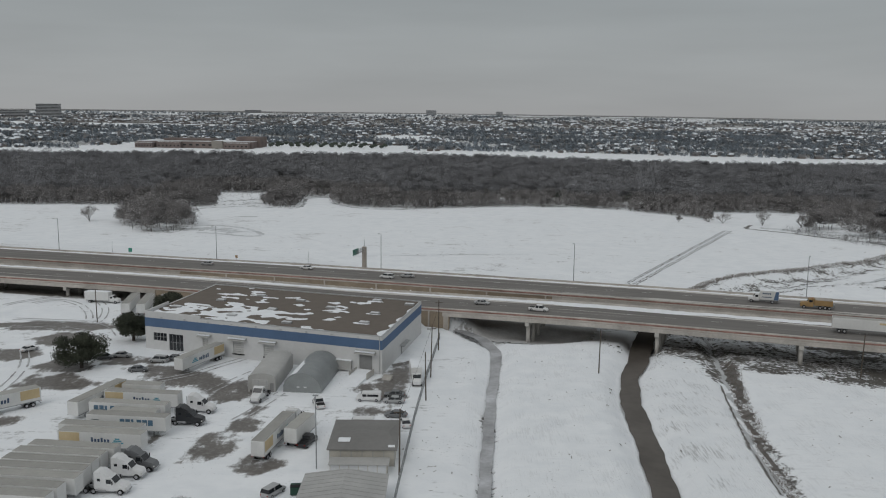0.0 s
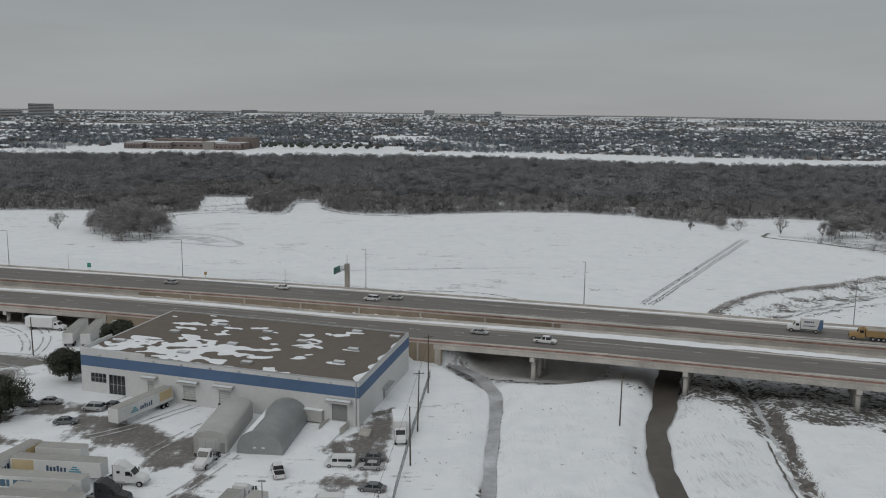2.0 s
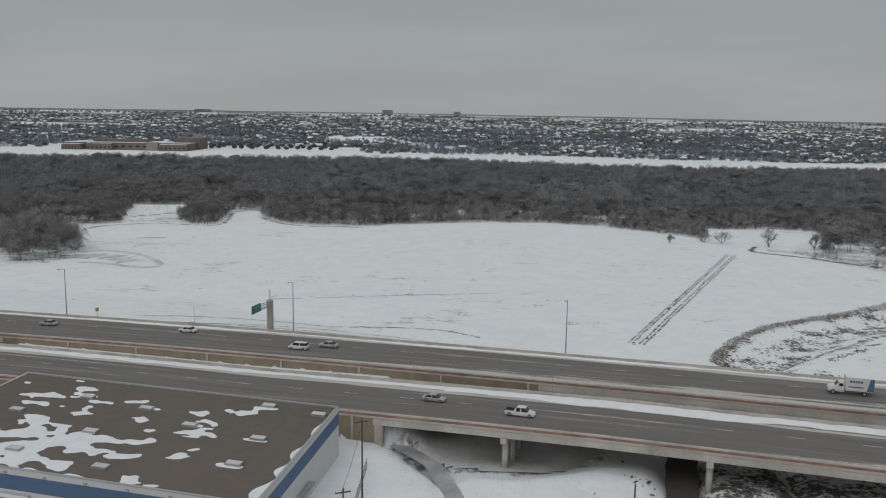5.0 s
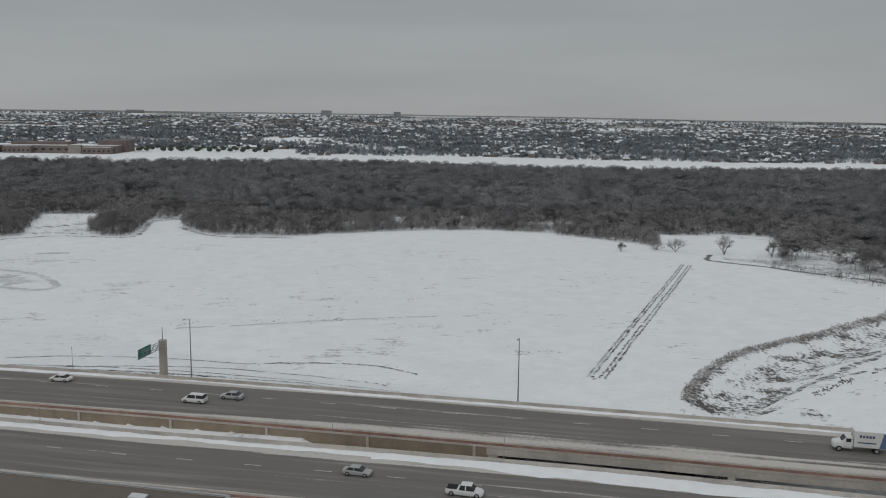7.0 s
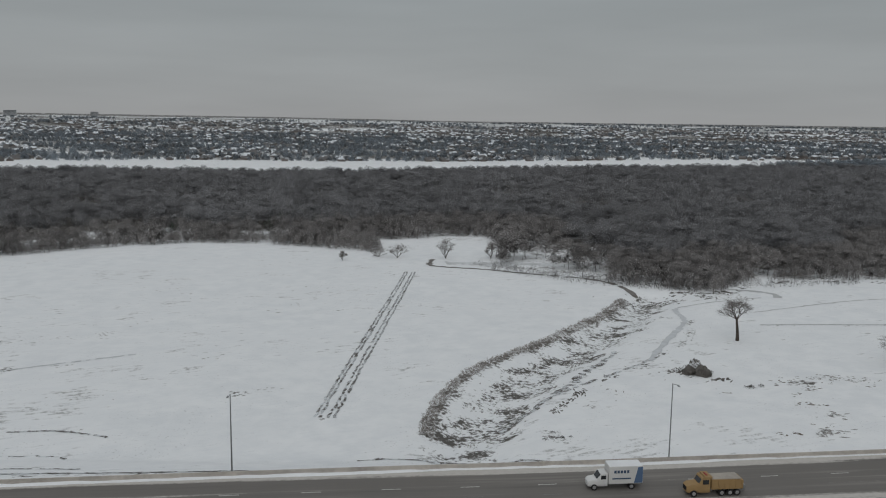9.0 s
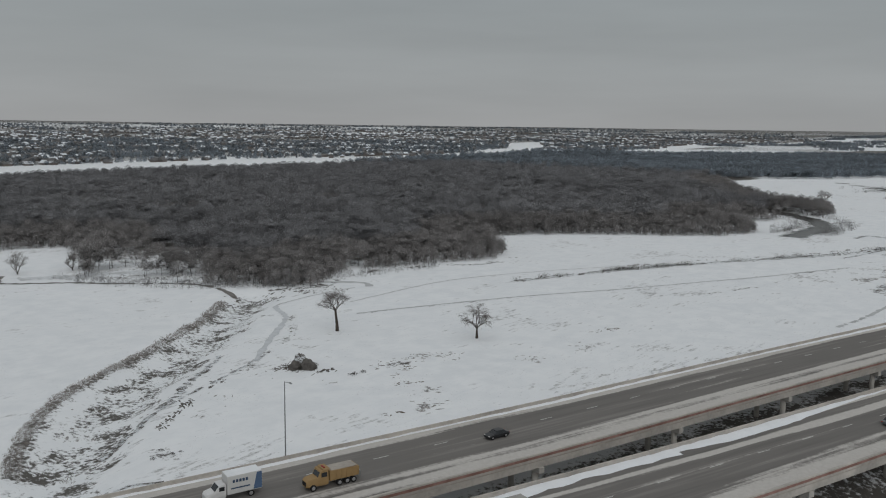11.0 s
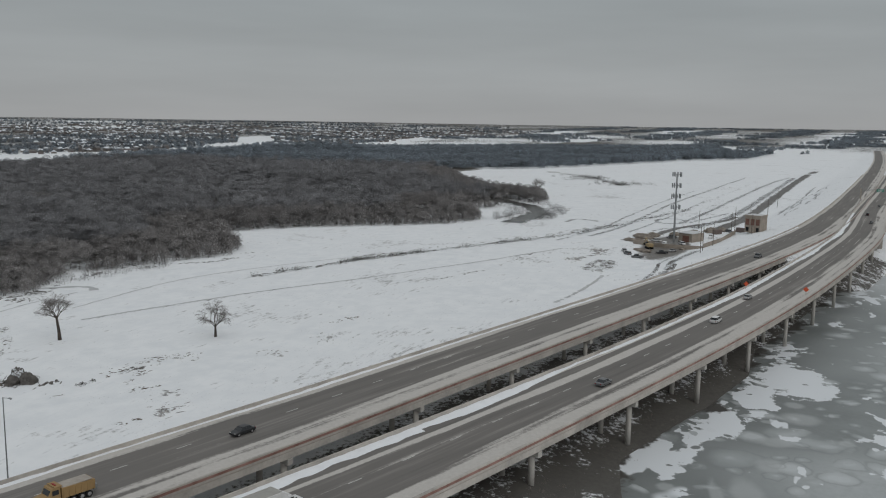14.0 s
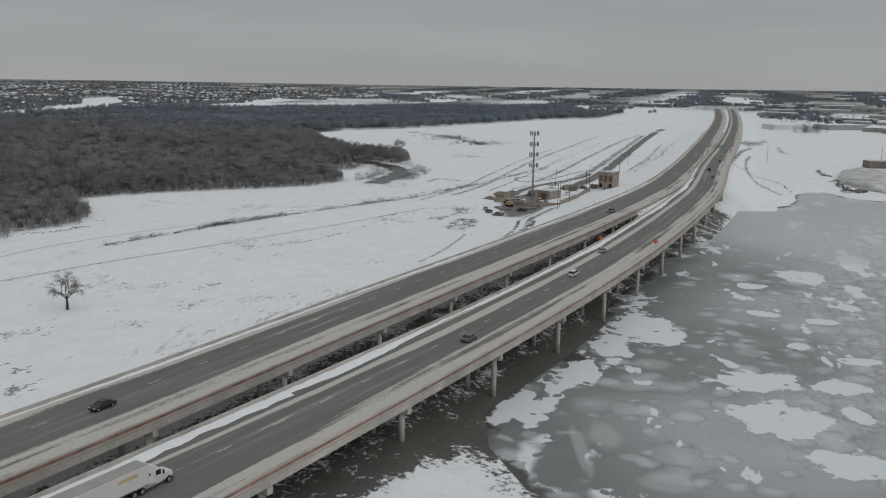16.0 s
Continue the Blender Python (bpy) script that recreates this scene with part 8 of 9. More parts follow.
RED_LAMP = material("red_lamp_glass", (0.30, 0.02, 0.015), 0.3, vary=0.05, scale=2)
CLEAR_LAMP = material("clear_lamp_glass", (0.62, 0.62, 0.60), 0.2, vary=0.05, scale=2)


def wheel(parent, x, y, r=0.33, w=0.24, name="wheel"):
    bm = tubed((x, y - w / 2, r), (x, y + w / 2, r), r, r, 14)
    t = part(name, bm, BLACK, parent)
    s = 1 if y > 0 else -1
    part("rim", tubed((x, y + s * (w / 2 + 0.004), r), (x, y + s * (w / 2 + 0.02), r), r * 0.6, r * 0.5, 10), RIM, t)
    return t


def shell(bm, rows):
    """A body lofted along x: rows of (x, half width, low, waist, top)."""
    rings = []
    for x, w, lo, wa, tp in rows:
        half = [(x, w * 0.9, lo), (x, w, lo + (wa - lo) * 0.35), (x, w, wa), (x, w * 0.93, tp)]
        rings.append([(a, -b, c) for a, b, c in half] + [(a, b, c) for a, b, c in half[::-1]])
    return loft(bm, rings)


def place(x, y, turn, z=None):
    return pose(x, y, gz(x, y) if z is None else z, 0, 0, turn)


def car(m, col, label, kind="sedan", group="parked cars"):
    c = thing("car" if kind != "pickup" else "pickup_truck", m, label, "car" if kind != "pickup" else "pickup", group)
    L, W = (4.7, 0.9) if kind == "sedan" else (4.8, 0.95) if kind == "suv" else (5.7, 0.98) if kind == "pickup" else (5.4, 1.0)
    hw = L / 2
    if kind == "van":
        part("body", shell(bmesh.new(), [(hw, W * 0.86, 0.35, 0.7, 0.85), (hw - 0.5, W, 0.3, 0.9, 1.1), (hw - 1.3, W, 0.3, 1.1, 1.95), (-hw + 0.2, W, 0.3, 1.1, 2.05), (-hw, W * 0.95, 0.4, 1.0, 1.95)]), col, c)
        part("windscreen", shell(bmesh.new(), [(hw - 0.62, W * 0.84, 1.1, 1.15, 1.2), (hw - 1.22, W * 0.9, 1.25, 1.5, 1.9)]), WINDOW, c)
        for s in (-1, 1):
            part("side_window", boxed(hw - 2.3, hw - 1.4, s * (W + 0.004) - 0.012, s * (W + 0.004) + 0.012, 1.15, 1.7), WINDOW, c)
            part("side_window", boxed(-hw + 0.5, hw - 2.5, s * (W + 0.004) - 0.012, s * (W + 0.004) + 0.012, 1.2, 1.68), WINDOW, c)
    else:
        hood, tail = (1.25, 0.95) if kind == "sedan" else (1.2, 0.15) if kind == "suv" else (1.4, 2.1)
        belt = 0.92 if kind == "sedan" else 1.08
        top = 1.43 if kind == "sedan" else 1.72 if kind == "suv" else 1.82
        part("body", shell(bmesh.new(), [(hw, W * 0.84, 0.35, 0.55, 0.68), (hw - 0.35, W * 0.97, 0.24, 0.65, belt - 0.17), (hw - hood, W, 0.22, 0.8, belt), (-hw + tail, W, 0.22, 0.8, belt + 0.03), (-hw + 0.25, W * 0.97, 0.24, 0.75, belt - (0.02 if kind == "sedan" else 0)), (-hw, W * 0.88, 0.38, 0.65, belt - 0.12)]), col, c)
        x0, x1 = hw - hood + 0.12, -hw + tail - (0.35 if kind == "sedan" else 0.0)
        rake = 0.75 if kind == "sedan" else 0.5
        back = 0.7 if kind == "sedan" else 0.2
        cab = bmesh.new()
        bw, tw = W * 0.95, W * 0.78
        vs = [cab.verts.new(p) for p in ((x0, -bw, belt - 0.03), (x0, bw, belt - 0.03), (x1, bw, belt - 0.03), (x1, -bw, belt - 0.03), (x0 - rake, -tw, top - 0.05), (x0 - rake, tw, top - 0.05), (x1 + back, tw, top - 0.05), (x1 + back, -tw, top - 0.05))]
        for f in ((3, 2, 1, 0), (4, 5, 6, 7), (0, 1, 5, 4), (1, 2, 6, 5), (2, 3, 7, 6), (3, 0, 4, 7)):
            cab.faces.new([vs[i] for i in f])
        part("cabin_glass", cab, WINDOW, c, "dark glazed cabin")
        part("roof", shell(bmesh.new(), [(x0 - rake + 0.1, tw * 0.96, top - 0.06, top - 0.03, top - 0.01), (x0 - rake - 0.3, tw * 1.02, top - 0.06, top - 0.02, top + 0.02), (x1 + back, tw * 1.0, top - 0.06, top - 0.03, top)]), col, c)
        for s in (-1, 1):
            xm = (x0 - rake + x1 + back) / 2
            bp = bmesh.new()
            vs = [bp.verts.new(p) for p in ((xm - 0.08, s * bw * 1.004, belt - 0.02), (xm + 0.08, s * bw * 1.004, belt - 0.02), (xm + 0.06, s * tw * 1.01, top - 0.05), (xm - 0.06, s * tw * 1.01, top - 0.05))]
            bp.faces.new(vs)
            part("pillar", bp, col, c)
        if kind == "pickup":
            part("bed_liner", boxed(-hw + 0.12, -hw + 1.75, -W * 0.86, W * 0.86, belt - 0.1, belt + 0.05), BLACK, c)
    for s in (-1, 1):
        part("headlight", boxed(hw - 0.24, hw - 0.06, s * W * 0.7 - 0.14, s * W * 0.7 + 0.14, 0.6, 0.73), CLEAR_LAMP, c)
        part("taillight", boxed(-hw - 0.01, -hw + 0.1, s * W * 0.72 - 0.12, s * W * 0.72 + 0.12, 0.66, 0.82), RED_LAMP, c)
        for wx in (hw - 0.85, -hw + 0.95):
            wheel(c, wx, s * (W - 0.1), 0.34 if kind != "pickup" else 0.39)
    return c


def trailer(m, label, style, length=16.1, group="parked semi-trailers"):
    """A box semi-trailer, front towards +x."""
    t = thing("semi_trailer", m, label, "trailer", group)
    h = length / 2
    body = part("body", boxed(-h, h, -1.29, 1.29, 1.15, 4.02, 0.04), TRAILER_WHITE, t)
    part("roof", boxed(-h + 0.06, h - 0.06, -1.24, 1.24, 4.023, 4.08), TRAILER_ROOF, t, "dull weathered roof skin")
    for s in (-1, 1):
        part("rail", boxed(-h, h, s * 1.3 - 0.02, s * 1.3 + 0.02, 1.13, 1.28), STEEL, t)
        part("rear_door", boxed(-h - 0.035, -h + 0.01, s * 0.63 - 0.6, s * 0.63 + 0.6, 1.25, 3.92), TRAILER_WHITE, t)
        part("landing_leg", boxed(h - 2.7, h - 2.5, s * 0.9 - 0.08, s * 0.9 + 0.08, 0.0, 1.14), STEEL, t)
        part("taillight", boxed(-h - 0.05, -h, s * 1.1 - 0.1, s * 1.1 + 0.1, 1.0, 1.12), RED_LAMP, t)
        y = s * 1.305
        if style == "yellow":
            part("yellow_panel", boxed(-h + 0.3, -h + 4.2, y - 0.012, y + 0.012, 1.9, 3.9), TRAILER_YELLOW, body, "faded yellow panel")
        if style in ("yellow", "swoosh"):
            for i in range(6):
                part("mark", boxed(-1.6 + i * 0.62, -1.2 + i * 0.62, y - 0.014, y + 0.014, 2.1, 2.85 + 0.25 * (i % 3 == 0)), NAVY, body)
            for i in range(3):
                part("mark", boxed(2.4 + i * 0.3, 4.6 - i * 0.35, y - 0.014, y + 0.014, 2.1 + i * 0.38, 2.36 + i * 0.38), TEAL, body)
        if style == "banner":
            part("mark", boxed(3.0, 6.2, y - 0.014, y + 0.014, 3.0, 3.5), TRAILER_YELLOW, body, "small yellow lettering panel")
        if style in ("bold", "bold_rear"):
            for i in range(6):
                x = (-1.2 if style == "bold" else -7.0) + i * 1.14
                part("mark", boxed(x, x + (0.95 if i != 2 else 0.5), y - 0.014, y + 0.014, 2.25, 3.4), BOLD, body, "bold blue block mark")
            for i in range(2):
                part("mark", boxed(-h + 1.0, -h + 3.6 - i, y - 0.014, y + 0.014, 2.5 + i * 0.45, 2.65 + i * 0.45), STEEL, body)
        for wx in (-h + 1.7, -h + 3.0):
            wheel(t, wx, s * 1.0, 0.5, 0.5)
    part("bogie", boxed(-h + 0.9, -h + 3.8, -0.6, 0.6, 0.55, 1.12), STEEL, t)
    part("underride_bar", boxed(-h, -h + 0.1, -1.1, 1.1, 0.5, 0.62), STEEL, t)
    return t


def tractor(m, col, label, group="semi trucks", sleeper=True):
    """A bonneted semi truck, front towards +x."""
    t = thing("semi_truck", m, label, "truck", group)
    part("chassis", boxed(-3.6, 3.2, -0.45, 0.45, 0.65, 0.95), STEEL, t)
    part("hood", shell(bmesh.new(), [(3.9, 0.72, 0.6, 1.1, 1.35), (3.5, 0.98, 0.55, 1.25, 1.62), (2.0, 1.08, 0.6, 1.5, 1.95)]), col, t)
    cab = part("cab", shell(bmesh.new(), [(2.1, 1.08, 0.6, 1.6, 1.95), (1.35, 1.2, 0.6, 1.8, 2.85), (0.4, 1.24, 0.6, 1.8, 3.0)]), col, t)
    part("windscreen", shell(bmesh.new(), [(2.08, 0.95, 1.95, 1.98, 2.02), (1.42, 1.02, 2.05, 2.4, 2.78)]), WINDOW, cab)
    for s in (-1, 1):
        part("side_window", boxed(0.6, 1.45, s * 1.23 - 0.015, s * 1.23 + 0.015, 1.95, 2.65), WINDOW, cab)
        part("fuel_tank", tubed((-1.3, s * 0.95, 0.75), (0.5, s * 0.95, 0.75), 0.32, 0.32, 10), RIM, t)
        part("mirror", boxed(1.7, 1.8, s * 1.45 - 0.12, s * 1.45 + 0.12, 1.9, 2.5), BLACK, t)
        part("headlight", boxed(3.6, 3.82, s * 0.8 - 0.14, s * 0.8 + 0.14, 0.95, 1.2), CLEAR_LAMP, t)
        part("exhaust_stack", tubed((-1.75, s * 0.95, 1.0), (-1.75, s * 0.95, 3.6), 0.08, 0.08, 8), RIM, t)
        wheel(t, 2.9, s * 1.0, 0.5, 0.34)
        for wx in (-1.7, -3.0):
            wheel(t, wx, s * 0.95, 0.5, 0.56)
    if sleeper:
        part("sleeper", shell(bmesh.new(), [(0.4, 1.24, 0.75, 2.0, 3.25), (-0.3, 1.26, 0.75, 2.0, 3.75), (-1.5, 1.26, 0.75, 2.0, 3.8)]), col, t)
        part("roof_fairing", shell(bmesh.new(), [(1.2, 0.7, 2.8, 2.83, 2.88), (0.3, 1.1, 2.9, 3.2, 3.5), (-0.6, 1.16, 3.2, 3.6, 3.95)]), col, t)
        for s in (-1, 1):
            part("sleeper_window", boxed(-0.9, -0.35, s * 1.265 - 0.012, s * 1.265 + 0.012, 2.3, 2.75), WINDOW, t)
    part("bumper", boxed(3.78, 3.95, -1.1, 1.1, 0.4, 0.75, 0.04), RIM, t)
    return t


def box_truck(m, label, mark=True, length=8.0):
    t = thing("box_truck", m, label, "truck")
    part("chassis", boxed(-length + 3.2, 3.2, -0.45, 0.45, 0.6, 0.9), STEEL, t)
    part("hood", shell(bmesh.new(), [(3.7, 0.75, 0.6, 1.0, 1.25), (3.4, 1.0, 0.55, 1.2, 1.5), (2.3, 1.06, 0.6, 1.4, 1.7)]), P_WHITE, t)
    cab = part("cab", shell(bmesh.new(), [(2.4, 1.06, 0.6, 1.5, 1.7), (1.7, 1.15, 0.6, 1.7, 2.55), (0.7, 1.15, 0.6, 1.7, 2.6)]), P_WHITE, t)
    part("windscreen", shell(bmesh.new(), [(2.36, 0.92, 1.7, 1.74, 1.8), (1.78, 1.0, 1.8, 2.1, 2.48)]), WINDOW, cab)
    bx = part("body", boxed(-length + 3.2, 0.55, -1.27, 1.27, 1.0, 3.75, 0.04), TRAILER_WHITE, t)
    part("roof", boxed(-length + 3.3, 0.45, -1.2, 1.2, 3.753, 3.8), SNOW, t)
    for s in (-1, 1):
        part("side_window", boxed(0.95, 1.75, s * 1.15 - 0.012, s * 1.15 + 0.012, 1.75, 2.35), WINDOW, cab)
        y = s * 1.285
        if mark:
            for i in range(5):
                part("mark", boxed(-2.6 + i * 0.5, -2.25 + i * 0.5, y - 0.012, y + 0.012, 2.7, 3.15), NAVY, bx)
            part("mark", boxed(-2.9, 0.0, y - 0.012, y + 0.012, 1.75, 1.95), NAVY, bx)
            tri = bmesh.new()
            vs = [tri.verts.new(p) for p in ((-length + 3.25, y * 1.004, 1.1), (-length + 4.6, y * 1.004, 1.1), (-length + 4.0, y * 1.004, 3.65), (-length + 3.25, y * 1.004, 3.65))]
            tri.faces.new(vs)
            part("blue_corner", tri, BLUE_BAND, bx)
        for wx in (2.75, -length + 4.9):
            wheel(t, wx, s * 0.95, 0.48, 0.4)
        part("headlight", boxed(3.5, 3.66, s * 0.75 - 0.12, s * 0.75 + 0.12, 0.85, 1.05), CLEAR_LAMP, t)
    return t


def dump_truck(m):
    t = thing("dump_truck", m, "yellow highway dump truck on the salted lanes", "truck")
    part("chassis", boxed(-4.6, 3.2, -0.45, 0.45, 0.65, 0.95), STEEL, t)
    part("hood", shell(bmesh.new(), [(3.8, 0.75, 0.6, 1.2, 1.5), (3.4, 0.95, 0.55, 1.3, 1.75), (1.9, 1.05, 0.6, 1.6, 1.95)]), P_YELLOW, t)
    cab = part("cab", shell(bmesh.new(), [(2.0, 1.08, 0.6, 1.6, 1.95), (1.5, 1.18, 0.6, 1.8, 2.9), (0.3, 1.18, 0.6, 1.8, 2.95)]), P_YELLOW, t)
    part("windscreen", shell(bmesh.new(), [(1.98, 0.95, 1.95, 1.98, 2.02), (1.56, 1.02, 2.05, 2.4, 2.78)]), WINDOW, cab)
    bed = bmesh.new()
    loft(bed, [[(-4.9, -1.2, 1.1), (-4.9, 1.2, 1.1), (-4.9, 1.25, 2.5), (-4.9, -1.25, 2.5)], [(0.1, -1.2, 1.1), (0.1, 1.2, 1.1), (0.1, 1.25, 2.7), (0.1, -1.25, 2.7)]])
    bed_part = part("bed", bed, P_YELLOW, t)
    part("load", boxed(-4.6, -0.1, -1.1, 1.1, 2.55, 2.78, 0.1), CONCRETE, t, "heap of grey road grit")
    for s in (-1, 1):
        part("side_window", boxed(0.55, 1.5, s * 1.19 - 0.012, s * 1.19 + 0.012, 1.95, 2.65), WINDOW, cab)
        for wx in (2.8, -1.6, -2.9, -4.0):
            wheel(t, wx, s * 0.98, 0.5, 0.42)
    for i in range(6):
        x = -4.6 + i * 0.9
        for s in (-1, 1):
            part("bed_rib", boxed(x - 0.06, x + 0.06, s * 1.25 - 0.05, s * 1.25 + 0.05, 1.15, 2.5), P_YELLOW, bed_part)
    part("cab_shield", boxed(0.0, 1.1, -1.15, 1.15, 2.98, 3.08), P_YELLOW, t)
    part("lamp_bar", boxed(0.55, 0.8, -0.5, 0.5, 3.085, 3.2), RED_LAMP, t)
    part("grille", boxed(3.76, 3.86, -0.6, 0.6, 0.8, 1.4), BLACK, t)
    part("spreader", boxed(-5.5, -4.95, -0.7, 0.7, 0.6, 1.5, 0.05), STEEL, t)
    return t


# parked rows in the yard
D1 = -6.2
d1, n1 = Vector((math.cos(radians(D1)), math.sin(radians(D1)))), Vector((-math.sin(radians(D1)), math.cos(radians(D1))))
for ex, ey, st_ in ((-60.5, 179.9, "plain"), (-54.9, 174.1, "yellow"), (-55.3, 167.3, "bold_rear"), (-56.0, 163.2, "short"), (-53.0, 160.2, "bold"), (-56.0, 154.8, "plain"), (-54.6, 151.2, "yellow"), (-57.0, 144.6, "plain"), (-58.2, 141.5, "plain"),
                     (-58.5, 138.3, "plain"), (-58.6, 135.2, "plain"), (-58.6, 132.0, "plain"), (-59.9, 128.5, "plain"), (-60.4, 125.2, "plain")):
    ln = 8.5 if ey > 179 else 9.5 if st_ == "short" else 16.1
    p = Vector((ex, ey)) - d1 * ln / 2 + n1 * 1.3
    words = {"short": "short plain white trailer between two long ones", "plain": "plain white semi-trailer with a dull roof, parked in the yard", "yellow": "white semi-trailer with a faded yellow panel and teal marks", "bold": "white semi-trailer with bold blue marks towards its front", "bold_rear": "white semi-trailer with bold blue marks towards its rear"}[st_]
    trailer(pose(p.x, p.y, -1, 0, 0, D1), words, st_, ln)
trailer(pose(-72.4, 176.6, -1, 0, 0, 74.4 + 180), "white semi-trailer with a yellow panel standing across the row", "yellow")
trailer(pose(-91.7, 173.2, -1, 0, 0, 45.6 + 180), "white semi-trailer with a yellow panel and teal marks", "yellow")
trailer(pose(-59.6, 208.0, -1, 0, 0, 67 + 180), "white semi-trailer with a yellow panel backed to the dock", "yellow")
trailer(pose(-31.5, 156.7, -1, 0, 0, 80), "white semi-trailer with a yellow panel standing in the yard", "yellow")
trailer(pose(-27.1, 159.7, -1, 0, 0, 76), "short white box trailer standing in the yard", "plain", 9.0)
for i, (x, y) in enumerate(((-97.5, 266.5), (-92.6, 266.0), (-87.4, 265.2))):
    trailer(pose(x, y, -1, 0, 0, 98), "plain white semi-trailer parked behind the warehouse", "plain")
tractor(pose(-51.2, 175.1, -1, 0, 0, D1), P_WHITE, "white semi truck coupled to a parked trailer")
tractor(pose(-51.5, 167.9, -1, 0, 0, D1), P_BLACK, "black semi truck coupled to a parked trailer")
tractor(pose(-53.6, 145.6, -1, 0, 0, D1 - 3), P_GREY, "dark grey semi truck coupled to a parked trailer")
tractor(pose(-54.8, 142.3, -1, 0, 0, D1), P_WHITE, "white semi truck coupled to a parked trailer")
tractor(pose(-55.3, 136.2, -1, 0, 0, D1), P_WHITE, "white semi truck coupled to a parked trailer")
tractor(pose(-39.8, 184.0, -1, 0, 0, -97), P_WHITE, "white semi truck parked before the storage shed", sleeper=False)
tractor(pose(-29.6, 167.6, -1, 0, 0, 80), P_WHITE, "white semi truck coupled to a trailer in the yard")
box_truck(pose(-108.5, 277.3, -1.1, 0, 0, -8), "plain white box truck parked behind the warehouse", False, 11)
car(pose(-70.8, 211.0, -1, 0, 0, 172), P_SILVER, "silver estate car parked beside the warehouse office", "suv")
car(pose(-67.6, 212.6, -1, 0, 0, 170), P_GREY, "dark grey car parked beside the warehouse office")
car(pose(-73.2, 203.0, -1, 0, 0, 10), P_GREY, "dark car parked on the slushy lane")
car(pose(-85.4, 213.4, -1, 0, 0, 5), P_GREY, "dark car parked under the live oak")
car(pose(-81.5, 215.0, -1, 0, 0, 4), P_SILVER, "silver car parked beyond the live oak")
car(pose(-25.4, 158.0, -1, 0, 0, 74), P_BLACK, "black pickup parked beside a trailer", "pickup")
car(pose(-26.3, 179.6, -1, 0, 0, 108), P_WHITE, "white pickup parked before the quonset hut", "pickup")
car(pose(-15.9, 183.4, -1, 0, 0, 178), P_WHITE, "white van parked in the snow", "van")
car(pose(-10.4, 186.2, -1, 0, 0, 176), P_GREY, "dark grey car parked in the snow")
car(pose(-10.3, 182.2, -1, 0, 0, 176), P_SILVER, "silver car parked in the snow")
car(pose(-9.4, 173.2, -1, 0, 0, 170), P_GREY, "grey car parked beside the shed")
car(pose(-7.2, 168.4, -1, 0, 0, 100), P_WHITE, "white car parked between shed and fence")
car(pose(-16.2, 167.2, -1, 0, 0, 178), P_WHITE, "snow-covered white van parked behind the shed", "van")
car(pose(-27.6, 135.8, -1, 0, 0, 62), P_SILVER, "silver car parked in the yard", "suv")
car(pose(-107.5, 220.0, -1, 0, 0, 60), P_WHITE, "white car at the end of the yard lane")
box_truck(pose(-5.9, 196.5, -1, 0, 0, -84), "old white box truck parked by the fence", False, 10)


def on_road(f, zf, x, o, back=False):
    x -= float(line_normal(f, x)[0]) * o
    nx, ny = (float(q) for q in line_normal(f, x))
    a = math.degrees(math.atan2(-nx, ny)) + (180 if back else 0)
    return pose(x + nx * o, float(f(x)) + ny * o, float(zf(x)) + 0.01, 0, 0, a)


G = "cars on the highway"
for x, o, col, kind, lab in ((-87, 12.8, P_SILVER, "sedan", "silver car on the highway"), (-49, 15.8, P_WHITE, "sedan", "white car on the highway"), (-19, 9.2, P_WHITE, "suv", "white estate car on the highway"), (-12, 12.8, P_SILVER, "sedan", "silver car on the highway"),
                             (142, 11.8, P_BLACK, "sedan", "black car on the highway"), (398, 9.0, P_GREY, "pickup", "dark pickup on the highway")):
    car(on_road(FAR_IN, far_z, x, o, True), col, lab, kind, G)
for x, o, col, kind, lab in ((12, 12.0, P_SILVER, "sedan", "silver car on the highway"), (28, 8.3, P_WHITE, "pickup", "white pickup on the highway"), (196, 8.3, P_GREY, "sedan", "dark grey car on the highway"), (266, 12.0, P_WHITE, "suv", "white estate car on the highway"),
                             (304, 15.4, P_SILVER, "sedan", "silver car on the highway"), (560, 8.3, P_GREY, "sedan", "grey car on the highway"), (610, 12, P_BLACK, "suv", "black estate car on the highway"), (680, 8.3, P_GREY, "sedan", "grey car on the highway")):
    car(on_road(NEAR_OUT, near_z, x, o), col, lab, kind, G)
box_truck(on_road(FAR_IN, far_z, 95.5, 12.8, True), "white box truck with a blue corner on the highway", True)
m = on_road(NEAR_OUT, near_z, 118.0, 11.6)
tractor(m, P_WHITE, "white semi truck pulling a long trailer on the highway", "highway truck")
trailer(m @ pose(-8.6, 0, 0), "long white semi-trailer drawn along the highway", "banner", 16.1, "highway truck")
dump_truck(on_road(FAR_IN, far_z, 108.0, 9.2, True))

# ---------------------------------------------------------------- highway furniture
SIGN_GREEN = material("green_sign_face", (0.05, 0.26, 0.19), 0.5, vary=0.08, scale=1)
SIGN_WHITE = material("white_sign_mark", (0.65, 0.66, 0.65), 0.5, vary=0.05, scale=1)


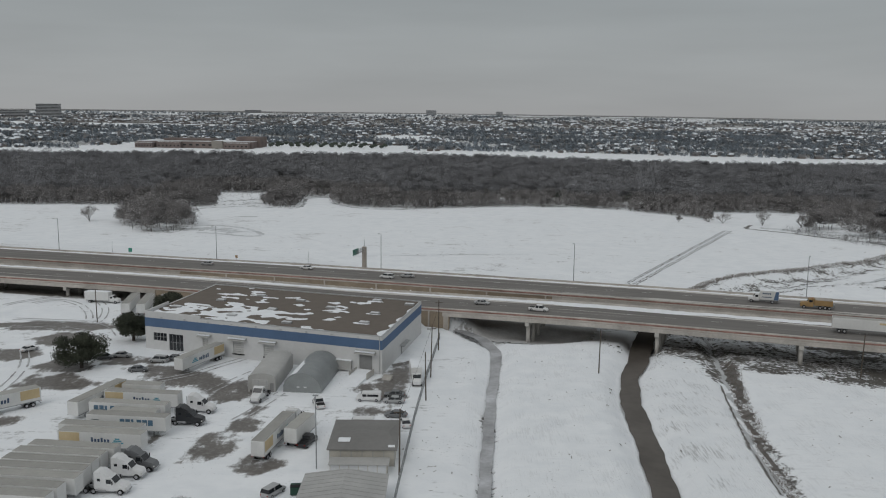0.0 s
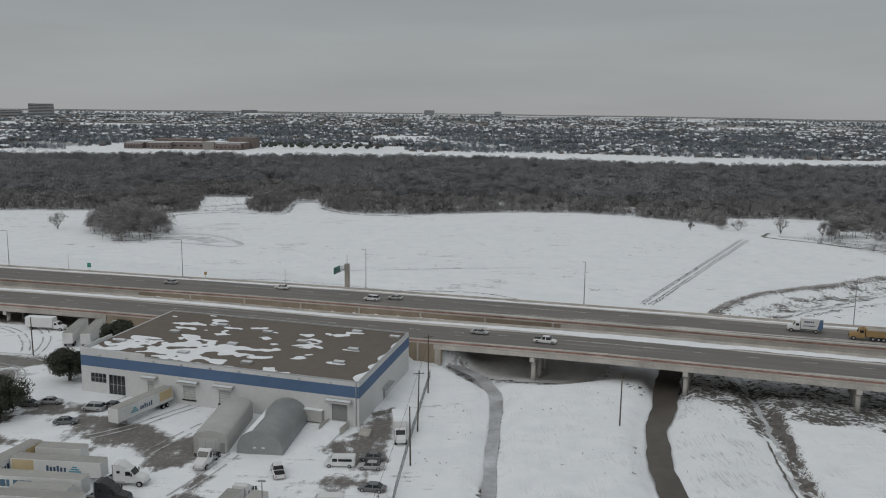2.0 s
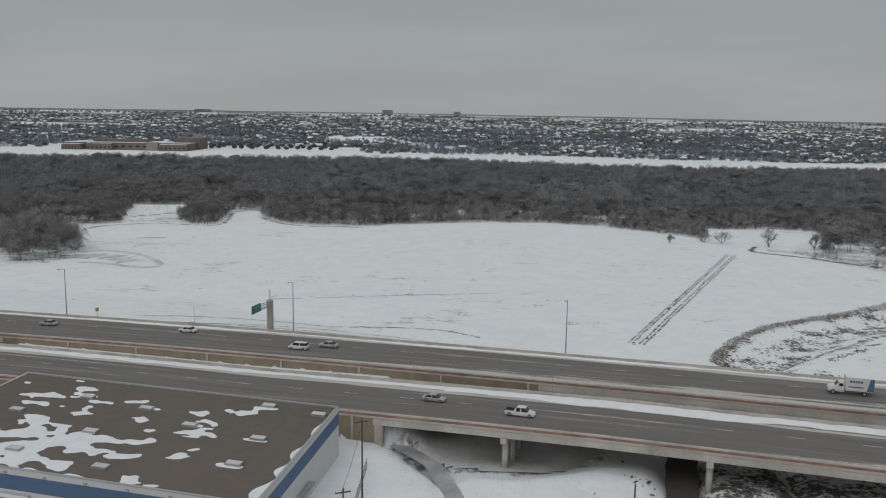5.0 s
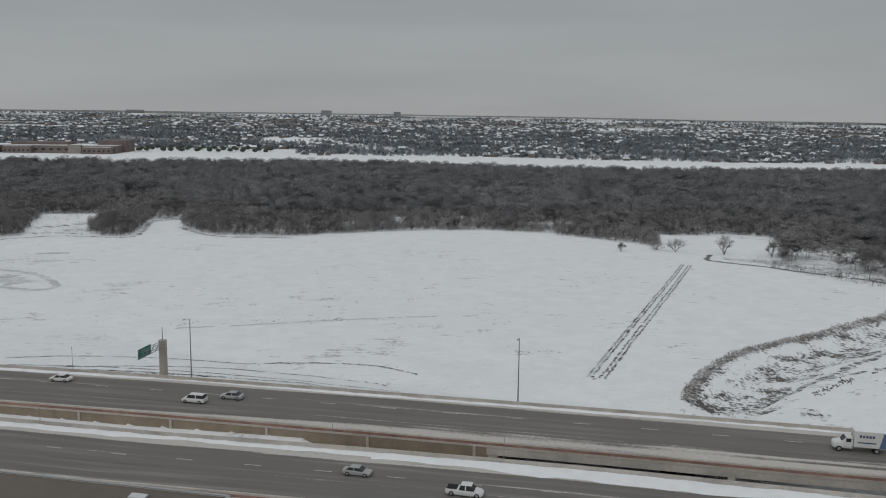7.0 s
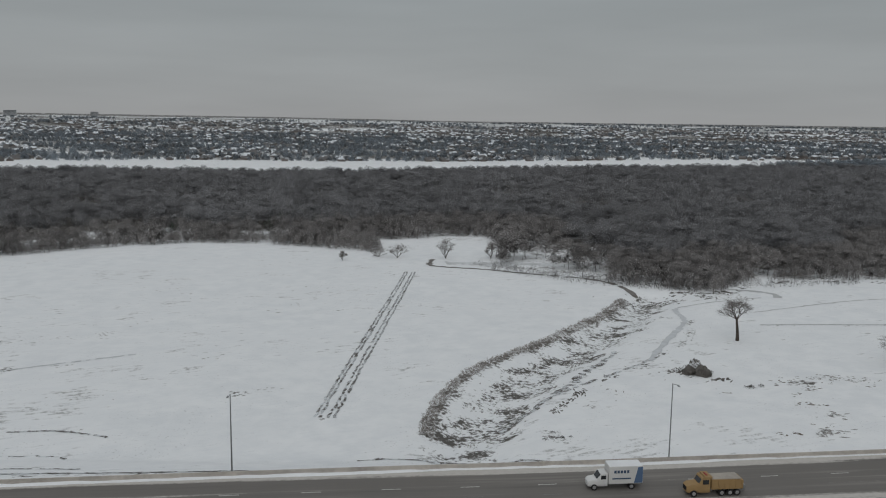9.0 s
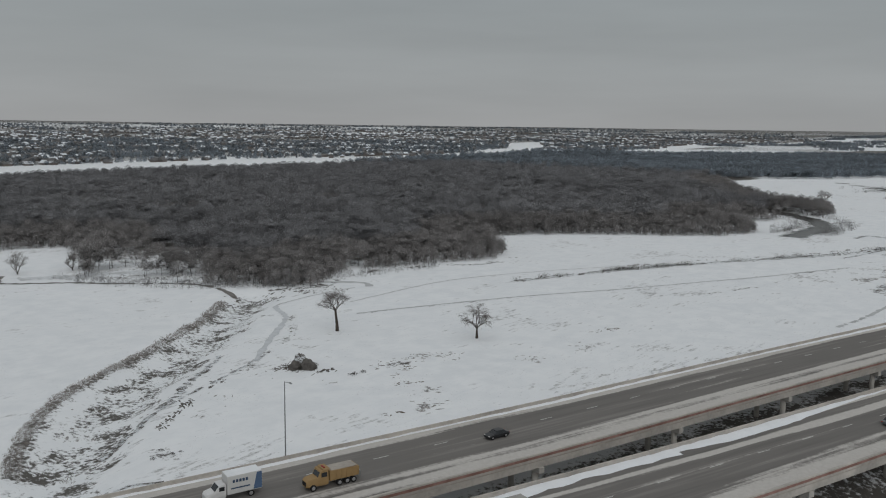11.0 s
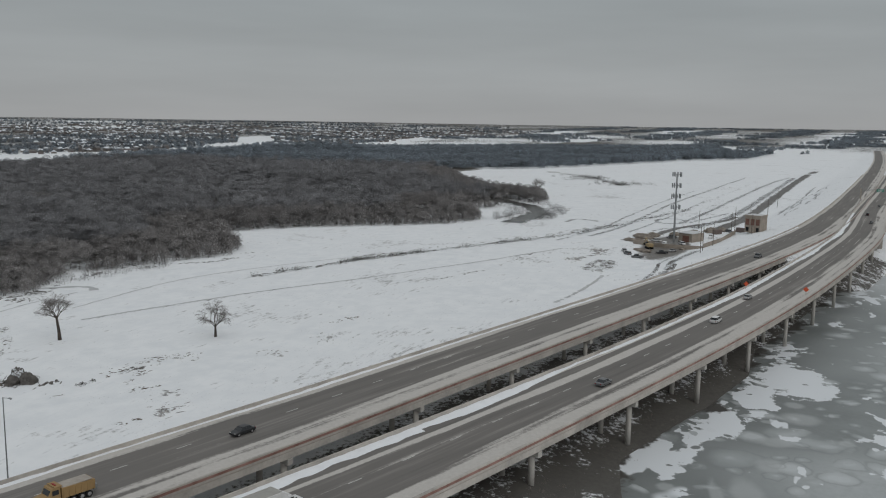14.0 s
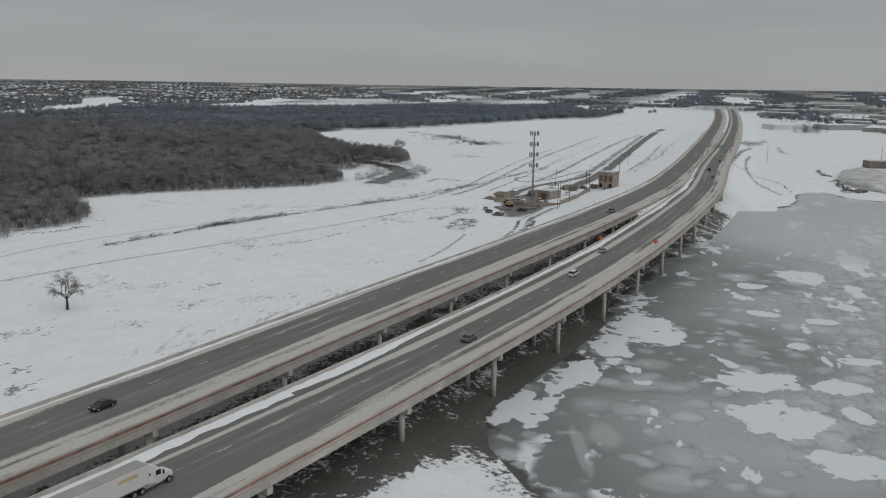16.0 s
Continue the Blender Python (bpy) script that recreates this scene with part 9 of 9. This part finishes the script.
def street_lamp(x, o, h=13.2):
    x -= float(line_normal(FAR_IN, x)[0]) * o
    nx, ny = (float(q) for q in line_normal(FAR_IN, x))
    px, py = x + nx * o, float(FAR_IN(x)) + ny * o
    z = min(gz(px, py), float(far_z(x)))
    top = float(far_z(x)) + h
    s = thing("street_lamp", pose(px, py, z, 0, 0, math.degrees(math.atan2(ny, nx)) + 180), "tall galvanised street lamp beside the highway", "street lamp", "highway lamps")
    part("base", tubed((0, 0, -0.3), (0, 0, 0.5), 0.3, 0.3, 8), PALE_CONC, s)
    part("pole", tubed((0, 0, 0.4), (0, 0, top - z), 0.15, 0.08, 8), STEEL, s)
    part("arm", tubed((0, 0, top - z - 0.1), (2.2, 0, top - z + 0.35), 0.05, 0.04, 6), STEEL, s)
    part("lamp_head", boxed(2.0, 2.8, -0.16, 0.16, top - z + 0.25, top - z + 0.42, 0.04), STEEL, s)


for x in (-154, -86, -22, 43.5, 111):
    street_lamp(x, FAR_W + 0.9)


def sign_gantry(x, y, z, turn, arm, label):
    """A concrete mast with a truss arm and a green sign."""
    g_ = thing("sign_gantry", pose(x, y, z, 0, 0, turn), label, "road sign")
    part("mast", boxed(-0.55, 0.55, -0.7, 0.7, -1.0, 8.4, 0.06), CONCRETE, g_, "tan concrete mast")
    part("mast_tip", tubed((0, 0, 8.4), (0, 0, 11.2), 0.1, 0.07, 6), STEEL, g_)
    truss = bmesh.new()
    for yy in (-0.45, 0.45):
        for zz in (6.9, 8.0):
            tube(truss, (0.4, yy, zz), (arm, yy, zz), 0.07, 0.07, 5)
    n = int(arm / 1.1)
    for i in range(n):
        x0, x1 = 0.5 + i * (arm - 0.6) / n, 0.5 + (i + 1) * (arm - 0.6) / n
        for yy in (-0.45, 0.45):
            tube(truss, (x0, yy, 6.9 if i % 2 else 8.0), (x1, yy, 8.0 if i % 2 else 6.9), 0.045, 0.045, 4)
        tube(truss, (x1, -0.45, 6.9), (x1, 0.45, 6.9), 0.04, 0.04, 4)
    part("truss", truss, STEEL, g_)
    sg = part("sign_panel", boxed(arm - 5.2, arm - 0.3, -0.66, -0.58, 6.3, 8.4), SIGN_GREEN, g_, "green sign face")
    for zz, w in ((7.9, 3.4), (7.3, 4.0), (6.7, 2.6)):
        part("mark", boxed(arm - 2.75 - w / 2, arm - 2.75 + w / 2, -0.672, -0.664, zz - 0.14, zz + 0.14), SIGN_WHITE, sg)
    return g_


nx0, ny0 = (float(q) for q in line_normal(FAR_IN, -35.5))
sign_gantry(-35.5 + nx0 * (FAR_W + 1.6), float(FAR_IN(-35.5)) + ny0 * (FAR_W + 1.6), float(far_z(-35.5)) - 0.3, math.degrees(math.atan2(-ny0, -nx0)), 9.0, "concrete cantilever mast with a green highway sign")
nx1, ny1 = (float(q) for q in line_normal(NEAR_OUT, 745.0))
sign_gantry(745 + nx1 * (NEAR_W + 3), float(NEAR_OUT(745.0)) + ny1 * (NEAR_W + 3), float(near_z(745.0)) - 0.3, math.degrees(math.atan2(-ny1, -nx1)), 16.0, "far cantilever mast with a green highway sign")


def small_post(x, y, z, h, panel, col, label):
    p = thing("sign_post", pose(x, y, z, 0, 0, 100), label, "road sign", "small roadside signs")
    part("post", tubed((0, 0, -0.4), (0, 0, h), 0.05, 0.05, 6), STEEL, p)
    if panel:
        part("panel", boxed(-0.03, 0.03, -panel / 2, panel / 2, h - panel * 1.1, h + 0.1), col, p)


for x, y, h, pan, col, lab in ((-128, 352, 2.6, 1.4, SIGN_GREEN, "small green sign on a post in the snow"), (-80, 333, 2.4, 0.9, P_YELLOW, "small yellow sign on a post in the snow"), (-50, 320, 5.5, 0, STEEL, "thin steel post beside the highway"), (-133, 346, 5.5, 0, STEEL, "thin steel post beside the highway")):
    small_post(x, y, gz(x, y), h, pan, col, lab)
for f, zf, x, o, lab in ((NEAR_OUT, near_z, 318, 2.2, "orange work sign on the highway shoulder"), (NEAR_OUT, near_z, 320, 20.6, "orange work sign at the median parapet")):
    m = on_road(f, zf, x, o)
    p = thing("work_sign", m, lab, "road sign", "orange work signs")
    part("stand", tubed((0, 0, 0), (0, 0, 1.2), 0.06, 0.05, 6), STEEL, p)
    part("panel", boxed(-0.03, 0.03, -0.65, 0.65, -0.65, 0.65, m=pose(0, 0, 1.9, 45)), P_RED, p)
for x in (-46, 8, 36):
    m = on_road(NEAR_OUT, near_z, x, NEAR_W - 0.25)
    p = thing("median_post", m, "thin steel post on the median parapet", "post", "posts on the median")
    part("post", tubed((0, 0, 0.88), (0, 0, 4.6), 0.06, 0.05, 6), STEEL, p)

# ---------------------------------------------------------------- site at the bridge's far end
RUST = material("rust_red_paint", (0.185, 0.10, 0.08), 0.8, vary=0.25, scale=0.6)
BEIGE = material("beige_block_wall", (0.31, 0.27, 0.23), 0.9, vary=0.2, scale=0.3)
tw = thing("cell_tower", pose(489, 203, gz(489, 203)), "tall steel cell tower with four antenna rings", "tower")
part("mast", tubed((0, 0, -0.5), (0, 0, 36.5), 0.62, 0.38, 10), STEEL, tw)
for zz in (36.0, 30.2, 24.6, 18.8):
    ring = bmesh.new()
    for i in range(3):
        a0, a1 = i * math.tau / 3, (i + 1) * math.tau / 3
        tube(ring, (2.2 * math.cos(a0), 2.2 * math.sin(a0), zz), (2.2 * math.cos(a1), 2.2 * math.sin(a1), zz), 0.08, 0.08, 5)
        tube(ring, (0, 0, zz), (2.2 * math.cos(a0), 2.2 * math.sin(a0), zz), 0.08, 0.08, 5)
    pl = part("platform", ring, STEEL, tw)
    for i in range(9):
        a = i * math.tau / 9
        part("antenna", boxed(-0.22, 0.22, -0.16, 0.16, -1.1, 1.2, m=pose(2.3 * math.cos(a), 2.3 * math.sin(a), zz, 0, 0, math.degrees(a))), STEEL, pl)
hut = thing("equipment_hut", pose(499, 195, gz(499, 195), 0, 0, -25), "beige block hut with a red-brown door", "hut")
part("wall", boxed(-6, 6, -4, 4, 0, 4.6), BEIGE, hut)
part("roof", boxed(-6.4, 6.4, -4.4, 4.4, 4.603, 4.9), PALE_ROOF, hut)
part("door", boxed(-6.08, -5.92, -2.2, 1.6, 0, 3.4), RUST, hut, "rust-red roller door")
pb = thing("pump_house", pose(530, 163, gz(530, 163), 0, 0, -22), "beige brick pump house with red-brown window bays", "building")
part("wall", boxed(-5, 4, -4.4, 4.4, 0, 9.0), BEIGE, pb)
part("parapet", boxed(-5.2, 4.2, -4.6, 4.6, 9.003, 9.7), BEIGE, pb)
part("roof", boxed(-4.7, 3.7, -4.1, 4.1, 9.703, 9.8), PALE_ROOF, pb)
for y in (-2.9, 0.0, 2.9):
    part("window", boxed(-5.1, -4.9, y - 1.0, y + 1.0, 4.2, 7.6), RUST, pb, "rust-red shuttered bay")
    part("window", boxed(-5.08, -4.92, y - 0.8, y + 0.8, 0.8, 3.0), WINDOW, pb)
part("stair_tower", boxed(-6.6, -5.21, -1.2, 1.2, 0, 3.4), BEIGE, pb)
wl = [(475, 222), (466, 205), (466, 186), (491, 180), (536, 174)]
for (ax, ay), (bx, by) in zip(wl, wl[1:]):
    ln = math.hypot(bx - ax, by - ay)
    tagged(part("site_wall", boxed(0, ln, -0.15, 0.15, -0.8, 2.1), BEIGE), "beige concrete wall round the tower site", "wall", "walls round the tower site").matrix_basis = pose(ax, ay, gz((ax + bx) / 2, (ay + by) / 2), 0, 0, math.degrees(math.atan2(by - ay, bx - ax)))
for i, (x, y, col, k, lab) in enumerate(((437, 219, P_GREY, "suv", "dark car parked at the tower site"), (428, 213, P_GREY, "pickup", "dark pickup parked at the tower site"), (447, 204, P_BLACK, "pickup", "black pickup parked at the tower site"), (456, 200, P_SILVER, "sedan", "silver car parked at the tower site"), (474, 206, P_WHITE, "van", "white van parked at the tower site"), (482, 198, P_WHITE, "suv", "white car parked inside the site wall"))):
    car(place(x, y, 40 + 35 * i), col, lab, k, "vehicles at the tower site")
ex = thing("excavator", place(461, 212, 30), "tan excavator parked at the tower site", "excavator")
DIGGER = material("tan_machine_paint", (0.36, 0.27, 0.15), 0.6, vary=0.15, scale=1)
for s in (-1.2, 1.2):
    part("track", boxed(-2.2, 2.2, s - 0.35, s + 0.35, 0, 1.0, 0.2), BLACK, ex)
part("house", boxed(-2.2, 1.6, -1.4, 1.4, 1.05, 2.7, 0.15), DIGGER, ex)
part("cab", boxed(0.6, 1.9, 0.2, 1.4, 2.0, 3.4, 0.08), WINDOW, ex)
part("boom", tubed((1.2, -0.3, 2.2), (5.0, -0.3, 5.0), 0.35, 0.25, 6), DIGGER, ex)
part("stick", tubed((5.0, -0.3, 5.0), (6.8, -0.3, 2.0), 0.25, 0.18, 6), DIGGER, ex)
part("bucket", boxed(6.3, 7.3, -0.8, 0.2, 0.9, 2.0, 0.2), BLACK, ex)
SOIL = material("heaped_soil", (0.17, 0.14, 0.11), 0.95, vary=0.4, scale=0.6, bump=0.5, bscale=2, tint=(0.30, 0.27, 0.24))


def heap(x, y, w, l, h, turn, seed, label="", mat=None):
    bm = bmesh.new()
    bmesh.ops.create_uvsphere(bm, u_segments=24, v_segments=14, radius=1.0)
    for v in bm.verts:
        n = 1 + 0.3 * noise.noise(v.co * 1.7 + Vector((seed, 0, 0))) + 0.28 * noise.noise(v.co * 5.5 + Vector((0, seed, 0)))
        v.co = Vector((v.co.x * l * n, v.co.y * w * n, max(v.co.z, -0.15) * h * n))
    ob = part("soil_mound", bm, mat or SOIL, None, smooth=True)
    ob.matrix_basis = place(x, y, turn)
    tagged(ob, label or "heap of brown soil and rubble half cleared of snow", "soil heap", "" if label else "soil heaps at the tower site")


for k_, (x, y, w, l, h, a, mat_) in enumerate(((172, 320.5, 2.0, 2.8, 2.3, 70, CLOD), (169.5, 323, 1.5, 2.2, 1.9, 20, CLOD), (173, 324.5, 1.6, 2.2, 2.6, 100, RUT))):
    heap(x, y, w, l, h, a, 41 + 2.7 * k_, "low mound of dark soil and dead weeds in the snow", mat_)
for k_, (x, y, w, l, h, a) in enumerate(((500, 220, 4, 9, 2.2, 40), (512, 216, 3, 6, 1.6, 20), (484, 222, 3, 8, 1.5, 70), (522, 205, 3, 7, 1.8, -20), (478, 214, 2.5, 5, 1.4, 10), (536, 196, 3, 6, 1.8, 30), (548, 188, 4, 8, 2.2, -10), (556, 182, 3, 6, 1.6, 15), (452, 214, 2.5, 6, 1.2, 50), (468, 196, 2, 5, 1.0, 0))):
    heap(x, y, w, l, h, a, k_ * 3.1)
crate = thing("storage_container", place(514, 192, -25), "rust-red storage container at the tower site", "container", "containers at the tower site")
part("body", boxed(-3, 3, -1.2, 1.2, 0, 2.6, 0.05), RED_BRICK, crate)
for i in range(9):
    part("rib", boxed(-2.7 + i * 0.64, -2.5 + i * 0.64, -1.26, 1.26, 0.1, 2.5), RED_BRICK, crate)
copy_thing(crate, place(544, 171, 60))
copy_thing(crate, place(538, 184, -30))
for i, (x, y, col, k, lab) in enumerate(((446, 222, P_SILVER, "suv", "silver car parked beside soil heaps"), (488, 212, P_WHITE, "pickup", "white pickup parked beside soil heaps"), (506, 206, P_GREY, "pickup", "dark pickup parked at the tower site"), (518, 186, P_WHITE, "van", "white van parked beside the pump house"), (550, 178, P_GREY, "suv", "dark car parked beside the pump house"))):
    car(place(x, y, 20 + 50 * i), col, lab, k, "vehicles at the tower site")
for x, y, h in ((518, 165, 12), (576, 176, 13), (432, 185, 13), (560, 196, 11), (446, 185, 13), (471, 182, 12), (532, 176, 13), (552, 175, 12), (600, 168, 13), (660, 158, 12), (720, 152, 12), (774, 40, 14), (800, -54, 14)):
    utility_pole(x, y, h, int(x), False)

FAR_SHED = material("far_shed_wall", (0.30, 0.295, 0.285), 0.8, vary=0.25, scale=0.03)
# far sheds and warehouses beyond the lake
rw = random.Random(5)
for i in range(26):
    x, y = 1290 + rw.uniform(0, 1) ** 1.4 * 1100, -70 - rw.uniform(0, 1) * 330
    y -= (x - 1290) * 0.12
    lx, ly, h = rw.uniform(30, 80), rw.uniform(24, 50), rw.uniform(5, 8)
    block(x, y, gz(x, y), -28 + rw.choice((0, 90)) + rw.uniform(-4, 4), lx, ly, h, 0, rw.choice((FAR_SHED, GREY_PANEL, TAN_STONE)), rw.choice(("low pale warehouse with a snowy roof beyond the lake", "low grey shed with a snowy roof beyond the lake")), SNOW, "far_warehouse")
block(1322, -60, gz(1322, -60), -65, 46, 30, 7, 0, PALE_ROOF, "long white warehouse with a snowy roof beyond the lake", SNOW, "far_warehouse")
block(1352, -142, gz(1352, -142), -65, 62, 34, 7, 0, GREY_PANEL, "long grey warehouse with a snowy roof beyond the lake", SNOW, "far_warehouse")
block(762, -62, gz(762, -62), -80, 62, 12, 5.5, 0, RED_BRICK, "long low rust-red shed on the far shore", None, "far_shed")
FROSTED = material("frosted_grass", (0.66, 0.67, 0.675), 0.9, vary=0.5, scale=0.16, bump=0.4, bscale=1.5, tint=(0.40, 0.385, 0.35))
mound = bmesh.new()
bmesh.ops.create_uvsphere(mound, u_segments=36, v_segments=18, radius=1.0)
for v in mound.verts:
    n_ = 1 + 0.16 * noise.noise(v.co * 2.1) + 0.05 * noise.noise(v.co * 7)
    v.co = Vector((v.co.x * 66 * n_, v.co.y * 21 * n_, max(v.co.z, -0.2) * 6.0 * n_))
mound = part("shore_mound", mound, FROSTED, None, smooth=True)
mound.matrix_basis = place(654, -10, -10)
tagged(mound, "long snow-dusted grassy mound on the far shore", "mound")
for pts_, n_, sz_ in (([(720, 10), (690, 14), (660, 12), (630, 16), (606, 18)], 150, 2.6), ([(606, 18), (594, 12), (590, 4), (596, -8)], 190, 2.8)):
    clods("eroded_bank", "dark eroded soil at the foot of the far mound", pts_, n_, 1.6, sz_, 281 + n_, CLOD, 0)
qx, qy = 1250 + rw.random() * 4 + np.random.RandomState(3).normal(0, 9, 40), -82 + np.random.RandomState(4).normal(0, 9, 40)
twig_trees("tree_cluster", qx, qy, np.random.RandomState(5).uniform(9, 14, 40), np.full(40, 3.6), "cluster of tall bare trees before a white warehouse", 60, 94, thick=1.5, low=0.1)
px, py, r = scatter([(1190, -90), (1300, -50), (2200, -160), (2300, -520), (1400, -420), (1230, -260)], 17, 91, lambda x, y: waves(x, y, 120, 92) > 0.26)
h = r.uniform(6, 10, len(px))
twig_trees("roadside_trees", px, py, h, h * 0.45, "bare trees round the far warehouses", 36, 93, mat=HAZY_TREE, thick=5, low=0.1)
